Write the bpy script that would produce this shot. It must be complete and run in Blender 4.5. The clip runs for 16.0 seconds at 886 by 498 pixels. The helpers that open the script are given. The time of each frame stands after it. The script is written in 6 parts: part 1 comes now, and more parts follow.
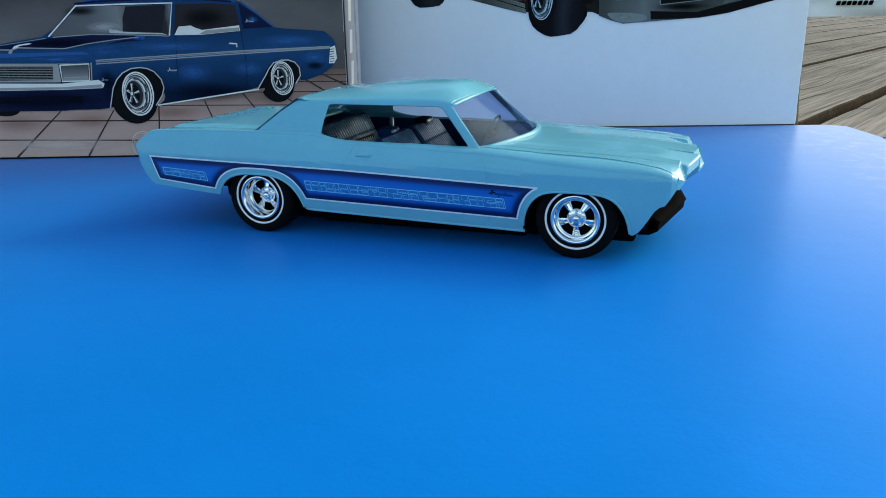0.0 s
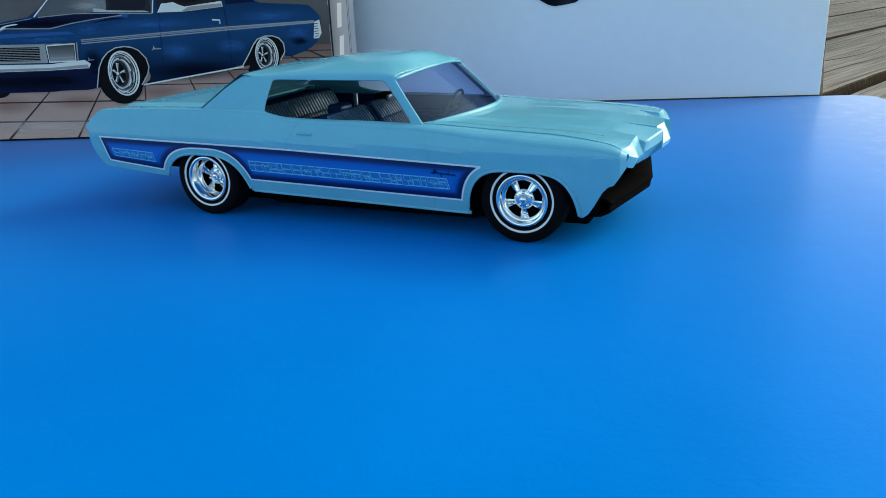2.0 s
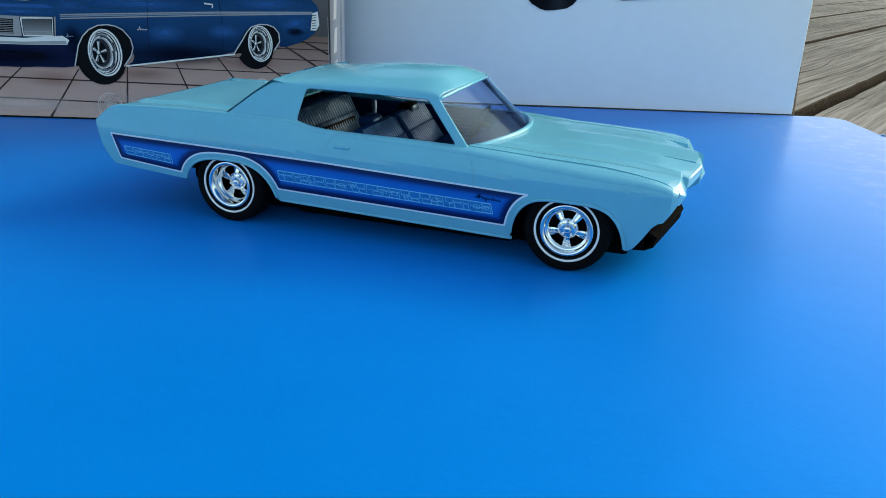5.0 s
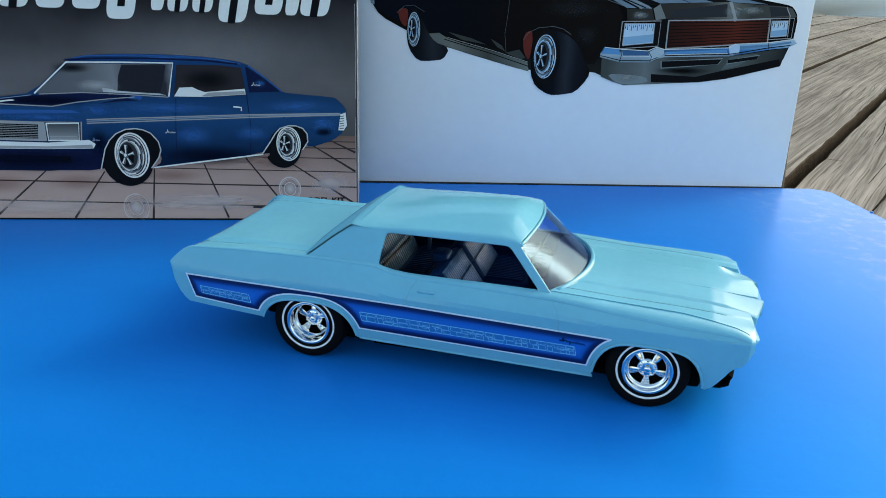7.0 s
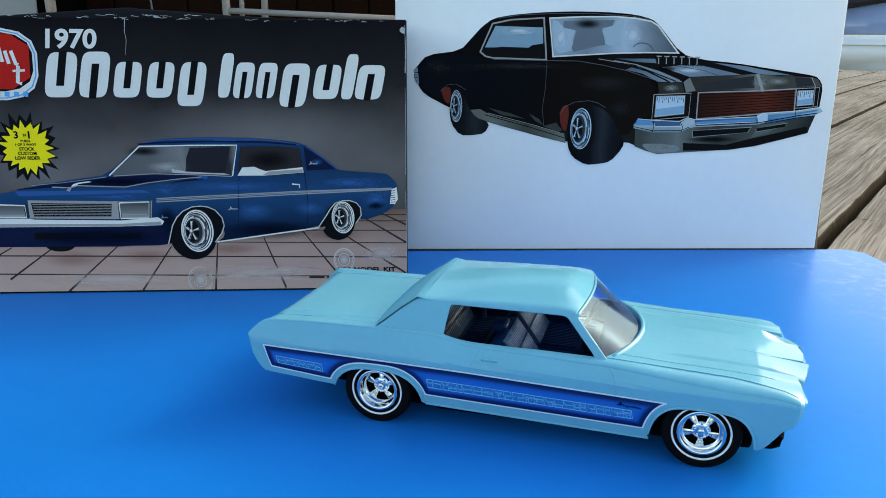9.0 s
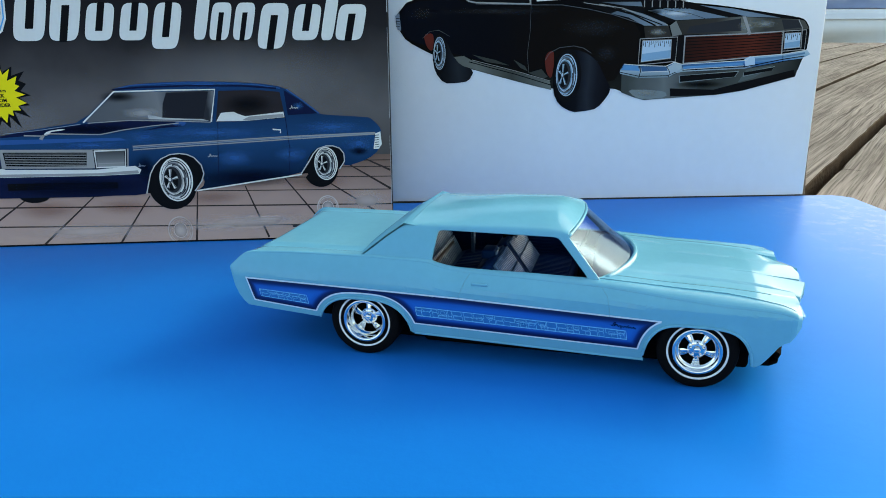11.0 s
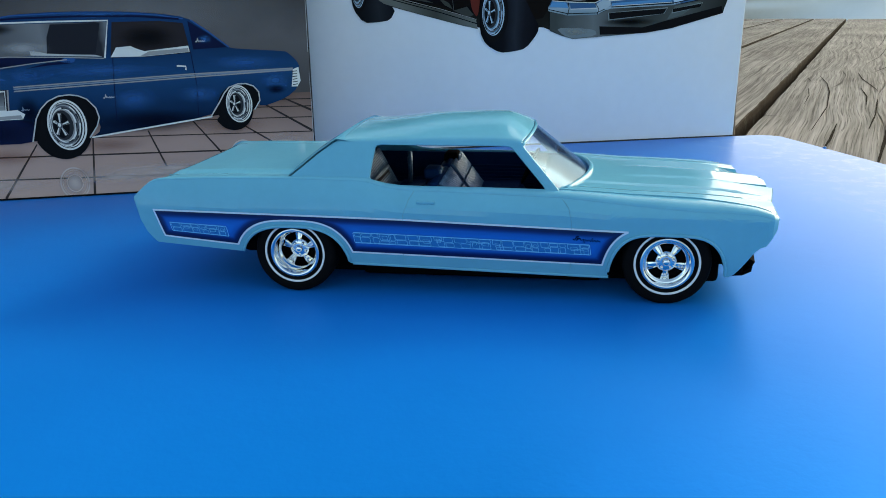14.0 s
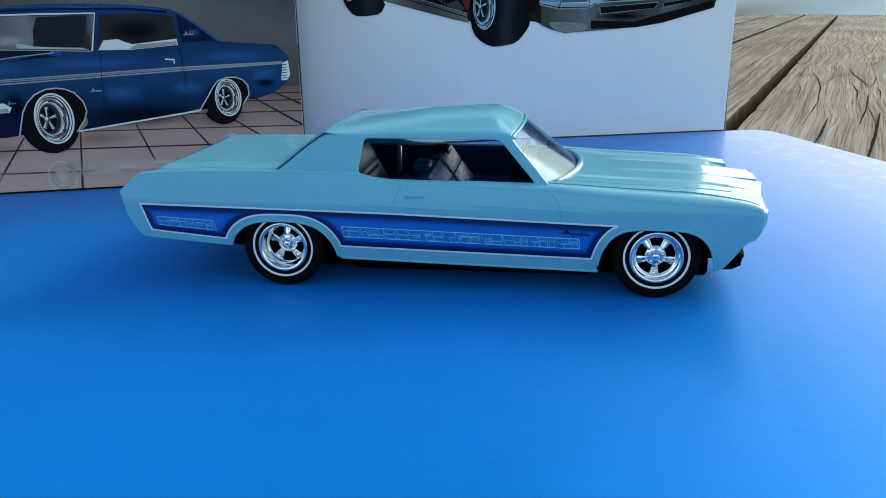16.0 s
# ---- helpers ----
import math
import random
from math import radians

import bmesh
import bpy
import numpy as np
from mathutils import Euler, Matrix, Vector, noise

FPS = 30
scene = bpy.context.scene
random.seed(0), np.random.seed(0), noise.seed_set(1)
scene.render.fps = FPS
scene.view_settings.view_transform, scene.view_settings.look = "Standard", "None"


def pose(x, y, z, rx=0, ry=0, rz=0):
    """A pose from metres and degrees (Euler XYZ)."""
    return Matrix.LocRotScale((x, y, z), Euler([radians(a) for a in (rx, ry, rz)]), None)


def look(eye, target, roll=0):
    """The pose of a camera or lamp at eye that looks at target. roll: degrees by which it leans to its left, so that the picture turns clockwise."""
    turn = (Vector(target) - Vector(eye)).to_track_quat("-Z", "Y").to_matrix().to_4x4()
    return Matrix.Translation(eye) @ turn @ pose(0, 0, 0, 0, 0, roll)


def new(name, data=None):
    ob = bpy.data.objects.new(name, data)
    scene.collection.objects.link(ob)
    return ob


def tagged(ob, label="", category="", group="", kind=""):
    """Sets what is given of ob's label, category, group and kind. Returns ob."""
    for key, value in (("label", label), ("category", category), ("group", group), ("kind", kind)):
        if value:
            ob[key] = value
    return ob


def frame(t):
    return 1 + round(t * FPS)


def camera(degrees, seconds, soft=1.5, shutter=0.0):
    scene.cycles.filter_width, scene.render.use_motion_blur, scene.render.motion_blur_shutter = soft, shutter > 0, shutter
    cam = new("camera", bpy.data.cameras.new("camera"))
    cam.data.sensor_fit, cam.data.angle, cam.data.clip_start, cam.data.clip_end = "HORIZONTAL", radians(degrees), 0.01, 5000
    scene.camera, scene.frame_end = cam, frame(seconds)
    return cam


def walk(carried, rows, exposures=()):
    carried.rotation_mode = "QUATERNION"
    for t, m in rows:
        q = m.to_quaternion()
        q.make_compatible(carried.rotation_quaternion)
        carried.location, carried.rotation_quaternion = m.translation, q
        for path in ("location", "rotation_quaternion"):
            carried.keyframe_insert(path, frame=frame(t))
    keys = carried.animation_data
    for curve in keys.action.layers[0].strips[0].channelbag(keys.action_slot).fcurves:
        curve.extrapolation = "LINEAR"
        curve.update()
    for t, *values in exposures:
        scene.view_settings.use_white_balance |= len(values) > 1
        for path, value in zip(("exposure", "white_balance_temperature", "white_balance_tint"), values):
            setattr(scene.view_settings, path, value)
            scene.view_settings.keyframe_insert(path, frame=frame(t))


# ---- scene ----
cam = camera(59.25, 16.0, soft=0.9)
PATH = [
    (0, (0.10500, -0.28971, 0.08255), (-0.21937, 0.60846, -0.21423), -1.07),
    (0.5, (0.12254, -0.27642, 0.08228), (-0.23051, 0.60494, -0.23165), -1.43),
    (1, (0.12986, -0.26695, 0.07924), (-0.25214, 0.60195, -0.23553), -2.07),
    (1.5, (0.13391, -0.26109, 0.07804), (-0.25571, 0.60432, -0.23703), -2.52),
    (2, (0.13387, -0.26094, 0.07827), (-0.25377, 0.60296, -0.24330), -2.49),
    (2.5, (0.13364, -0.26058, 0.07806), (-0.24751, 0.60663, -0.24236), -2.50),
    (3, (0.13303, -0.26091, 0.07906), (-0.25027, 0.60704, -0.23676), -2.38),
    (3.2, (0.13267, -0.26116, 0.07922), (-0.25029, 0.60603, -0.23909), -2.19),
    (5.3, (0.08130, -0.27350, 0.10073), (-0.18917, 0.62142, -0.25419), 2.84),
    (5.5, (0.06968, -0.27683, 0.10716), (-0.18667, 0.62209, -0.24811), 3.25),
    (6, (0.05084, -0.27416, 0.11839), (-0.17806, 0.62822, -0.24673), 2.78),
    (6.5, (0.04589, -0.27451, 0.12329), (-0.16688, 0.62816, -0.25075), 3.86),
    (7, (0.04978, -0.27998, 0.13630), (-0.17648, 0.63555, -0.19630), 1.84),
    (7.5, (0.05247, -0.29312, 0.14804), (-0.20304, 0.64009, -0.10461), 0.35),
    (8, (0.05230, -0.30131, 0.14892), (-0.20759, 0.63057, -0.10418), 0.02),
    (8.2, (0.04917, -0.30046, 0.14991), (-0.21598, 0.63037, -0.10160), 0.38),
    (10.5, (0.03752, -0.30485, 0.13353), (-0.21369, 0.61899, -0.15529), 0.08),
    (11, (0.03905, -0.29974, 0.12420), (-0.20244, 0.62844, -0.15893), -0.31),
    (11.5, (0.03155, -0.28886, 0.10636), (-0.17513, 0.64265, -0.19291), -0.06),
    (12, (0.02233, -0.28339, 0.09652), (-0.14683, 0.64742, -0.22750), 0.44),
    (12.5, (0.02208, -0.28196, 0.09371), (-0.16573, 0.65125, -0.21264), -0.99),
    (13, (0.02186, -0.28028, 0.09149), (-0.13446, 0.65308, -0.23164), -0.52),
    (13.5, (0.02265, -0.28033, 0.09220), (-0.12894, 0.65938, -0.21434), -0.66),
    (14, (0.02437, -0.27852, 0.09271), (-0.11020, 0.66605, -0.20677), -0.80),
    (14.5, (0.02518, -0.27757, 0.09245), (-0.10459, 0.66806, -0.20579), -0.94),
    (15, (0.02532, -0.27807, 0.09193), (-0.10023, 0.66754, -0.20816), -0.81),
    (15.5, (0.02601, -0.27749, 0.09155), (-0.10123, 0.66568, -0.21544), -0.60),
    (16, (0.02555, -0.27731, 0.09190), (-0.10004, 0.66667, -0.21327), -0.67),
]
EXPOSURES = [(0, 1.62, 7300, -4), (1.0, 1.6, 7200, -6), (3.2, 1.58, 7100, -7), (5.5, 1.64, 7200, -5), (6.5, 1.68, 7250, -4), (7.5, 1.86, 7560, -1), (8.2, 1.89, 7600, -1), (10.5, 1.93, 7700, -2), (11.5, 1.76, 7600, -2), (12.5, 1.61, 7350, -3), (16, 1.57, 7330, -3)]
walk(cam, [(t, look(eye, target, roll)) for t, eye, target, roll in PATH], EXPOSURES)

# ---- world and light ----
SUN_AZ, SUN_EL = 44.0, 31.0
world = bpy.data.worlds.new("sky")
scene.world = world
world.use_nodes = True
wn = world.node_tree
sky = wn.nodes.new("ShaderNodeTexSky")
sky.sky_type = "NISHITA"
sky.sun_disc = False
sky.sun_elevation, sky.sun_rotation = radians(SUN_EL), radians(SUN_AZ)
sky.air_density, sky.dust_density, sky.ozone_density = 1.0, 2.6, 1.7
wn.nodes["Background"].inputs[1].default_value = 0.121
wn.links.new(sky.outputs[0], wn.nodes["Background"].inputs[0])

sun = new("sun", bpy.data.lights.new("sun", "SUN"))
sun.data.energy, sun.data.angle, sun.data.color = 0.16, radians(10), (1.0, 0.98, 0.96)
sun_dir = Vector((math.sin(radians(SUN_AZ)) * math.cos(radians(SUN_EL)),
                  math.cos(radians(SUN_AZ)) * math.cos(radians(SUN_EL)), math.sin(radians(SUN_EL))))
sun.matrix_world = look(sun_dir * 20, (0, 0, 0))


# ---- materials ----
def mat(name, color, rough=0.5, metal=0.0, coat=0.0, vary=0.06, grain=60.0, bump=0.0, bump_scale=400.0, ior=1.5, spec=0.5, gloss=(1.0, 1.0, 1.0)):
    """Principled surface whose colour varies softly at two scales, with optional fine relief."""
    m = bpy.data.materials.new(name)
    m.use_nodes = True
    n, l = m.node_tree.nodes, m.node_tree.links
    b = n["Principled BSDF"]
    b.inputs["Roughness"].default_value = rough
    b.inputs["Metallic"].default_value = metal
    b.inputs["IOR"].default_value = ior
    b.inputs["Specular IOR Level"].default_value = spec
    b.inputs["Specular Tint"].default_value = (*gloss, 1)
    b.inputs["Coat Weight"].default_value = coat
    b.inputs["Coat Roughness"].default_value = 0.06
    co = n.new("ShaderNodeTexCoord")
    if vary > 0:
        mixed = None
        for scale, amount in ((grain, vary), (grain * 9.0, vary * 0.6)):
            t = n.new("ShaderNodeTexNoise")
            t.inputs["Scale"].default_value = scale
            t.inputs["Detail"].default_value = 3.0
            l.new(co.outputs["Object"], t.inputs["Vector"])
            r = n.new("ShaderNodeMapRange")
            r.inputs["From Min"].default_value, r.inputs["From Max"].default_value = 0.3, 0.7
            r.inputs["To Min"].default_value, r.inputs["To Max"].default_value = 1.0 - amount, 1.0 + amount
            l.new(t.outputs["Fac"], r.inputs["Value"])
            if mixed is None:
                mixed = r
            else:
                mul = n.new("ShaderNodeMath")
                mul.operation = "MULTIPLY"
                l.new(mixed.outputs[0], mul.inputs[0])
                l.new(r.outputs[0], mul.inputs[1])
                mixed = mul
        sc = n.new("ShaderNodeVectorMath")
        sc.operation = "SCALE"
        sc.inputs[0].default_value = color
        l.new(mixed.outputs[0], sc.inputs["Scale"])
        l.new(sc.outputs[0], b.inputs["Base Color"])
        rr = n.new("ShaderNodeMath")
        rr.operation = "MULTIPLY"
        rr.inputs[1].default_value = rough
        l.new(mixed.outputs[0], rr.inputs[0])
        l.new(rr.outputs[0], b.inputs["Roughness"])
    else:
        b.inputs["Base Color"].default_value = (*color, 1)
    if bump > 0:
        t = n.new("ShaderNodeTexNoise")
        t.inputs["Scale"].default_value = bump_scale
        t.inputs["Detail"].default_value = 4.0
        l.new(co.outputs["Object"], t.inputs["Vector"])
        bp = n.new("ShaderNodeBump")
        bp.inputs["Strength"].default_value = bump
        bp.inputs["Distance"].default_value = 0.5 / bump_scale
        l.new(t.outputs["Fac"], bp.inputs["Height"])
        l.new(bp.outputs[0], b.inputs["Normal"])
    return m


def ramp_mat(name, axis, lo, hi, stops, rough=0.45, coat=0.0):
    """A print whose ink runs from colour to colour along one axis of the object."""
    m = mat(name, (0.5, 0.5, 0.5), rough, coat=coat, vary=0, spec=0.03)
    n, l = m.node_tree.nodes, m.node_tree.links
    co = n.new("ShaderNodeTexCoord")
    sep = n.new("ShaderNodeSeparateXYZ")
    l.new(co.outputs["Object"], sep.inputs[0])
    r = n.new("ShaderNodeMapRange")
    r.inputs["From Min"].default_value, r.inputs["From Max"].default_value = lo, hi
    # an airbrushed print is never quite even
    cloud = n.new("ShaderNodeTexNoise")
    cloud.inputs["Scale"].default_value, cloud.inputs["Detail"].default_value = 38.0, 3.0
    l.new(co.outputs["Object"], cloud.inputs["Vector"])
    drift = n.new("ShaderNodeMath")
    drift.operation = "MULTIPLY_ADD"
    drift.inputs[1].default_value = (hi - lo) * 0.22
    l.new(cloud.outputs["Fac"], drift.inputs[0])
    l.new(sep.outputs[axis], drift.inputs[2])
    back = n.new("ShaderNodeMath")
    back.operation = "SUBTRACT"
    back.inputs[1].default_value = (hi - lo) * 0.11
    l.new(drift.outputs[0], back.inputs[0])
    l.new(back.outputs[0], r.inputs["Value"])
    ramp = n.new("ShaderNodeValToRGB")
    el = ramp.color_ramp.elements
    while len(el) < len(stops):
        el.new(0.5)
    for e, (p, c) in zip(el, stops):
        e.position, e.color = p, (*c, 1)
    l.new(r.outputs[0], ramp.inputs[0])
    l.new(ramp.outputs[0], n["Principled BSDF"].inputs["Base Color"])
    return m


def airbrush(name, color, strength):
    """A sprayed patch of print: full in its middle, fading out to its rim."""
    m = mat(name, color, 0.45, vary=0, spec=0.03)
    n, l = m.node_tree.nodes, m.node_tree.links
    co = n.new("ShaderNodeTexCoord")
    flat = n.new("ShaderNodeVectorMath")
    flat.operation = "MULTIPLY_ADD"
    flat.inputs[1].default_value, flat.inputs[2].default_value = (2, 0, 2), (-1, 0, -1)
    l.new(co.outputs["Generated"], flat.inputs[0])
    far = n.new("ShaderNodeVectorMath")
    far.operation = "LENGTH"
    l.new(flat.outputs[0], far.inputs[0])
    fade = n.new("ShaderNodeMapRange")
    fade.interpolation_type = "SMOOTHSTEP"
    fade.inputs["To Min"].default_value, fade.inputs["To Max"].default_value = strength, 0.0
    l.new(far.outputs["Value"], fade.inputs["Value"])
    tr, mx = n.new("ShaderNodeBsdfTransparent"), n.new("ShaderNodeMixShader")
    l.new(fade.outputs[0], mx.inputs[0])
    l.new(tr.outputs[0], mx.inputs[1])
    l.new(n["Principled BSDF"].outputs[0], mx.inputs[2])
    l.new(mx.outputs[0], n["Material Output"].inputs["Surface"])
    return m


def glass_mat(name, tint, rough=0.02, strength=1.0, haze=0.0, haze_color=(0.3, 0.4, 0.7)):
    """Thin clear plastic: tinted see-through with a Fresnel gloss."""
    m = bpy.data.materials.new(name)
    m.use_nodes = True
    n, l = m.node_tree.nodes, m.node_tree.links
    n.remove(n["Principled BSDF"])
    tr = n.new("ShaderNodeBsdfTransparent")
    tr.inputs[0].default_value = (*tint, 1)
    gl = n.new("ShaderNodeBsdfGlossy")
    gl.inputs["Roughness"].default_value = rough
    gl.inputs["Color"].default_value = (0.52, 0.76, 1.0, 1)
    fr = n.new("ShaderNodeFresnel")
    fr.inputs["IOR"].default_value = 1.0 + 0.5 * strength
    mx = n.new("ShaderNodeMixShader")
    l.new(fr.outputs[0], mx.inputs[0])
    body = tr
    if haze > 0:
        hz = n.new("ShaderNodeBsdfDiffuse")
        hz.inputs["Color"].default_value = (*haze_color, 1)
        body = n.new("ShaderNodeMixShader")
        body.inputs[0].default_value = haze
        l.new(tr.outputs[0], body.inputs[1])
        l.new(hz.outputs[0], body.inputs[2])
    l.new(body.outputs[0], mx.inputs[1])
    l.new(gl.outputs[0], mx.inputs[2])
    l.new(mx.outputs[0], n["Material Output"].inputs["Surface"])
    return m


def card_mat():
    """Pigmented satin card: deep blue ink with a soft bluish sheen at low angles and a fine tooth."""
    m = bpy.data.materials.new("blue_poster_card")
    m.use_nodes = True
    n, l = m.node_tree.nodes, m.node_tree.links
    n.remove(n["Principled BSDF"])
    co = n.new("ShaderNodeTexCoord")
    cloud = n.new("ShaderNodeTexNoise")
    cloud.inputs["Scale"].default_value = 14.0
    cloud.inputs["Detail"].default_value = 4.0
    l.new(co.outputs["Object"], cloud.inputs["Vector"])
    ramp = n.new("ShaderNodeValToRGB")
    e = ramp.color_ramp.elements
    e[0].position, e[0].color = 0.3, (0.001, 0.178, 0.60, 1)
    e[1].position, e[1].color = 0.7, (0.002, 0.195, 0.65, 1)
    l.new(cloud.outputs["Fac"], ramp.inputs[0])
    tooth = n.new("ShaderNodeTexNoise")
    tooth.inputs["Scale"].default_value = 900.0
    tooth.inputs["Detail"].default_value = 3.0
    l.new(co.outputs["Object"], tooth.inputs["Vector"])
    wave = n.new("ShaderNodeTexNoise")
    wave.inputs["Scale"].default_value = 9.0
    l.new(co.outputs["Object"], wave.inputs["Vector"])
    b1 = n.new("ShaderNodeBump")
    b1.inputs["Strength"].default_value, b1.inputs["Distance"].default_value = 0.25, 0.002
    l.new(wave.outputs["Fac"], b1.inputs["Height"])
    b2 = n.new("ShaderNodeBump")
    b2.inputs["Strength"].default_value, b2.inputs["Distance"].default_value = 0.10, 0.0004
    l.new(tooth.outputs["Fac"], b2.inputs["Height"])
    cockle = n.new("ShaderNodeTexNoise")
    cockle.inputs["Scale"].default_value, cockle.inputs["Detail"].default_value = 75.0, 3.0
    l.new(co.outputs["Object"], cockle.inputs["Vector"])
    b3 = n.new("ShaderNodeBump")
    b3.inputs["Strength"].default_value, b3.inputs["Distance"].default_value = 0.22, 0.0010
    l.new(cockle.outputs["Fac"], b3.inputs["Height"])
    l.new(b1.outputs[0], b3.inputs["Normal"])
    l.new(b3.outputs[0], b2.inputs["Normal"])
    df, gl = n.new("ShaderNodeBsdfDiffuse"), n.new("ShaderNodeBsdfGlossy")
    gl.inputs["Color"].default_value = (1.0, 0.92, 0.81, 1)
    gl.inputs["Roughness"].default_value = 0.34
    l.new(ramp.outputs[0], df.inputs["Color"])
    l.new(b2.outputs[0], df.inputs["Normal"])
    l.new(b2.outputs[0], gl.inputs["Normal"])
    fr = n.new("ShaderNodeFresnel")
    fr.inputs["IOR"].default_value = 1.085
    mx = n.new("ShaderNodeMixShader")
    l.new(fr.outputs[0], mx.inputs[0])
    # the ink itself has a little blue lustre
    lustre = n.new("ShaderNodeBsdfGlossy")
    lustre.inputs["Roughness"].default_value = 0.24
    l.new(ramp.outputs[0], lustre.inputs["Color"])
    l.new(b2.outputs[0], lustre.inputs["Normal"])
    body = n.new("ShaderNodeMixShader")
    body.inputs[0].default_value = 0.12
    l.new(df.outputs[0], body.inputs[1])
    l.new(lustre.outputs[0], body.inputs[2])
    l.new(body.outputs[0], mx.inputs[1])
    l.new(gl.outputs[0], mx.inputs[2])
    # pale powdery smears plus a veil of painted sheen, outer end of the sheet
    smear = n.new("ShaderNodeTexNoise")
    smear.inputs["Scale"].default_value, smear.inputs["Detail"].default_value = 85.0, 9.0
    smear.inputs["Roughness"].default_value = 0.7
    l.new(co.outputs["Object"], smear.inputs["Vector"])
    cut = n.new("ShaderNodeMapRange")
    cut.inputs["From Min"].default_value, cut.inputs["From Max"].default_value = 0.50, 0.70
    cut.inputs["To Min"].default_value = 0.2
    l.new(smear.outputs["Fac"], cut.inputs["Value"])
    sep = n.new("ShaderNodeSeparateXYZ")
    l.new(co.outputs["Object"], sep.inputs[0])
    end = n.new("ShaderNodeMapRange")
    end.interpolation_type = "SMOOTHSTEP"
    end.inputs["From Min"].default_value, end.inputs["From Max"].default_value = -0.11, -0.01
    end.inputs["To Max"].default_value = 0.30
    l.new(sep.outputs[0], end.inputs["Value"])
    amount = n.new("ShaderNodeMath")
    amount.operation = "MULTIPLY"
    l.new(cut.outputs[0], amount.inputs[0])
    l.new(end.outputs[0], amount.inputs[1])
    dust_sheen, dust_sheen_mix = n.new("ShaderNodeBsdfDiffuse"), n.new("ShaderNodeMixShader")
    dust_sheen.inputs["Color"].default_value = (0.62, 0.62, 0.60, 1)
    l.new(amount.outputs[0], dust_sheen_mix.inputs[0])
    l.new(mx.outputs[0], dust_sheen_mix.inputs[1])
    l.new(dust_sheen.outputs[0], dust_sheen_mix.inputs[2])
    l.new(dust_sheen_mix.outputs[0], n["Material Output"].inputs["Surface"])
    return m


def wood_mat():
    """Weathered grey-brown deck boards: fine long grain, open checks that follow it, bleached patches."""
    m = mat("weathered_wood", (0.4, 0.36, 0.31), 0.75, vary=0)
    n, l = m.node_tree.nodes, m.node_tree.links
    b = n["Principled BSDF"]
    b.inputs["Specular IOR Level"].default_value = 0.1
    co = n.new("ShaderNodeTexCoord")
    info = n.new("ShaderNodeObjectInfo")
    shift = n.new("ShaderNodeCombineXYZ")

    def math_node(op, *values):
        q = n.new("ShaderNodeMath")
        q.operation = op
        for k, v in enumerate(values):
            if isinstance(v, (int, float)):
                q.inputs[k].default_value = v
            else:
                l.new(v, q.inputs[k])
        return q.outputs[0]

    l.new(math_node("MULTIPLY", info.outputs["Random"], 37.0), shift.inputs[2])
    add = n.new("ShaderNodeVectorMath")
    l.new(co.outputs["Object"], add.inputs[0])
    l.new(shift.outputs[0], add.inputs[1])

    def stretched(sx, sy, detail, source):
        mp = n.new("ShaderNodeMapping")
        mp.inputs["Scale"].default_value = (sx, sy, 1.0)
        l.new(source, mp.inputs["Vector"])
        t = n.new("ShaderNodeTexNoise")
        t.inputs["Scale"].default_value = 1.0
        t.inputs["Detail"].default_value = detail
        l.new(mp.outputs[0], t.inputs["Vector"])
        return t.outputs["Fac"]

    # slow sideways wander of the grain
    wander = n.new("ShaderNodeCombineXYZ")
    l.new(math_node("MULTIPLY", stretched(4.5, 9, 1.0, add.outputs[0]), 0.014), wander.inputs[1])
    bent = n.new("ShaderNodeVectorMath")
    l.new(add.outputs[0], bent.inputs[0])
    l.new(wander.outputs[0], bent.inputs[1])
    src = bent.outputs[0]
    grain, fine, patch = stretched(3, 240, 4, src), stretched(12, 900, 3, src), stretched(3, 9, 3, src)
    tone = math_node("ADD", math_node("MULTIPLY", grain, 0.42), math_node("ADD", math_node("MULTIPLY", fine, 0.33), math_node("MULTIPLY", patch, 0.25)))
    tone = math_node("ADD", tone, math_node("MULTIPLY", math_node("SUBTRACT", info.outputs["Random"], 0.5), 0.05))
    ramp = n.new("ShaderNodeValToRGB")
    e = ramp.color_ramp.elements
    e[0].position, e[0].color = 0.38, (0.050, 0.043, 0.039, 1)
    e[1].position, e[1].color = 0.62, (0.275, 0.252, 0.235, 1)
    l.new(tone, ramp.inputs[0])
    # open checks run with the grain, here wide, there closed
    sep = n.new("ShaderNodeSeparateXYZ")
    l.new(src, sep.inputs[0])
    lines = math_node("FRACT", math_node("ADD", math_node("MULTIPLY", sep.outputs[1], 38.0), math_node("MULTIPLY", stretched(2.5, 20, 2, src), 2.2)))
    d = math_node("ABSOLUTE", math_node("SUBTRACT", lines, 0.5))
    width = n.new("ShaderNodeMapRange")
    width.inputs["From Min"].default_value, width.inputs["From Max"].default_value = 0.54, 0.70
    width.inputs["To Min"].default_value, width.inputs["To Max"].default_value = -0.05, 0.030
    l.new(stretched(2.6, 42, 1.5, src), width.inputs["Value"])
    whole = n.new("ShaderNodeMapRange")
    whole.inputs["From Min"].default_value, whole.inputs["From Max"].default_value = 0.0, 0.035
    l.new(math_node("SUBTRACT", d, width.outputs[0]), whole.inputs["Value"])
    # short fine checks all over
    fleck = n.new("ShaderNodeMapRange")
    fleck.inputs["From Min"].default_value, fleck.inputs["From Max"].default_value = 0.60, 0.66
    fleck.inputs["To Min"].default_value, fleck.inputs["To Max"].default_value = 1.0, 0.45
    l.new(stretched(10, 1300, 2, src), fleck.inputs["Value"])
    sound = math_node("MULTIPLY", whole.outputs[0], fleck.outputs[0])
    mix = n.new("ShaderNodeMix")
    mix.data_type = "RGBA"
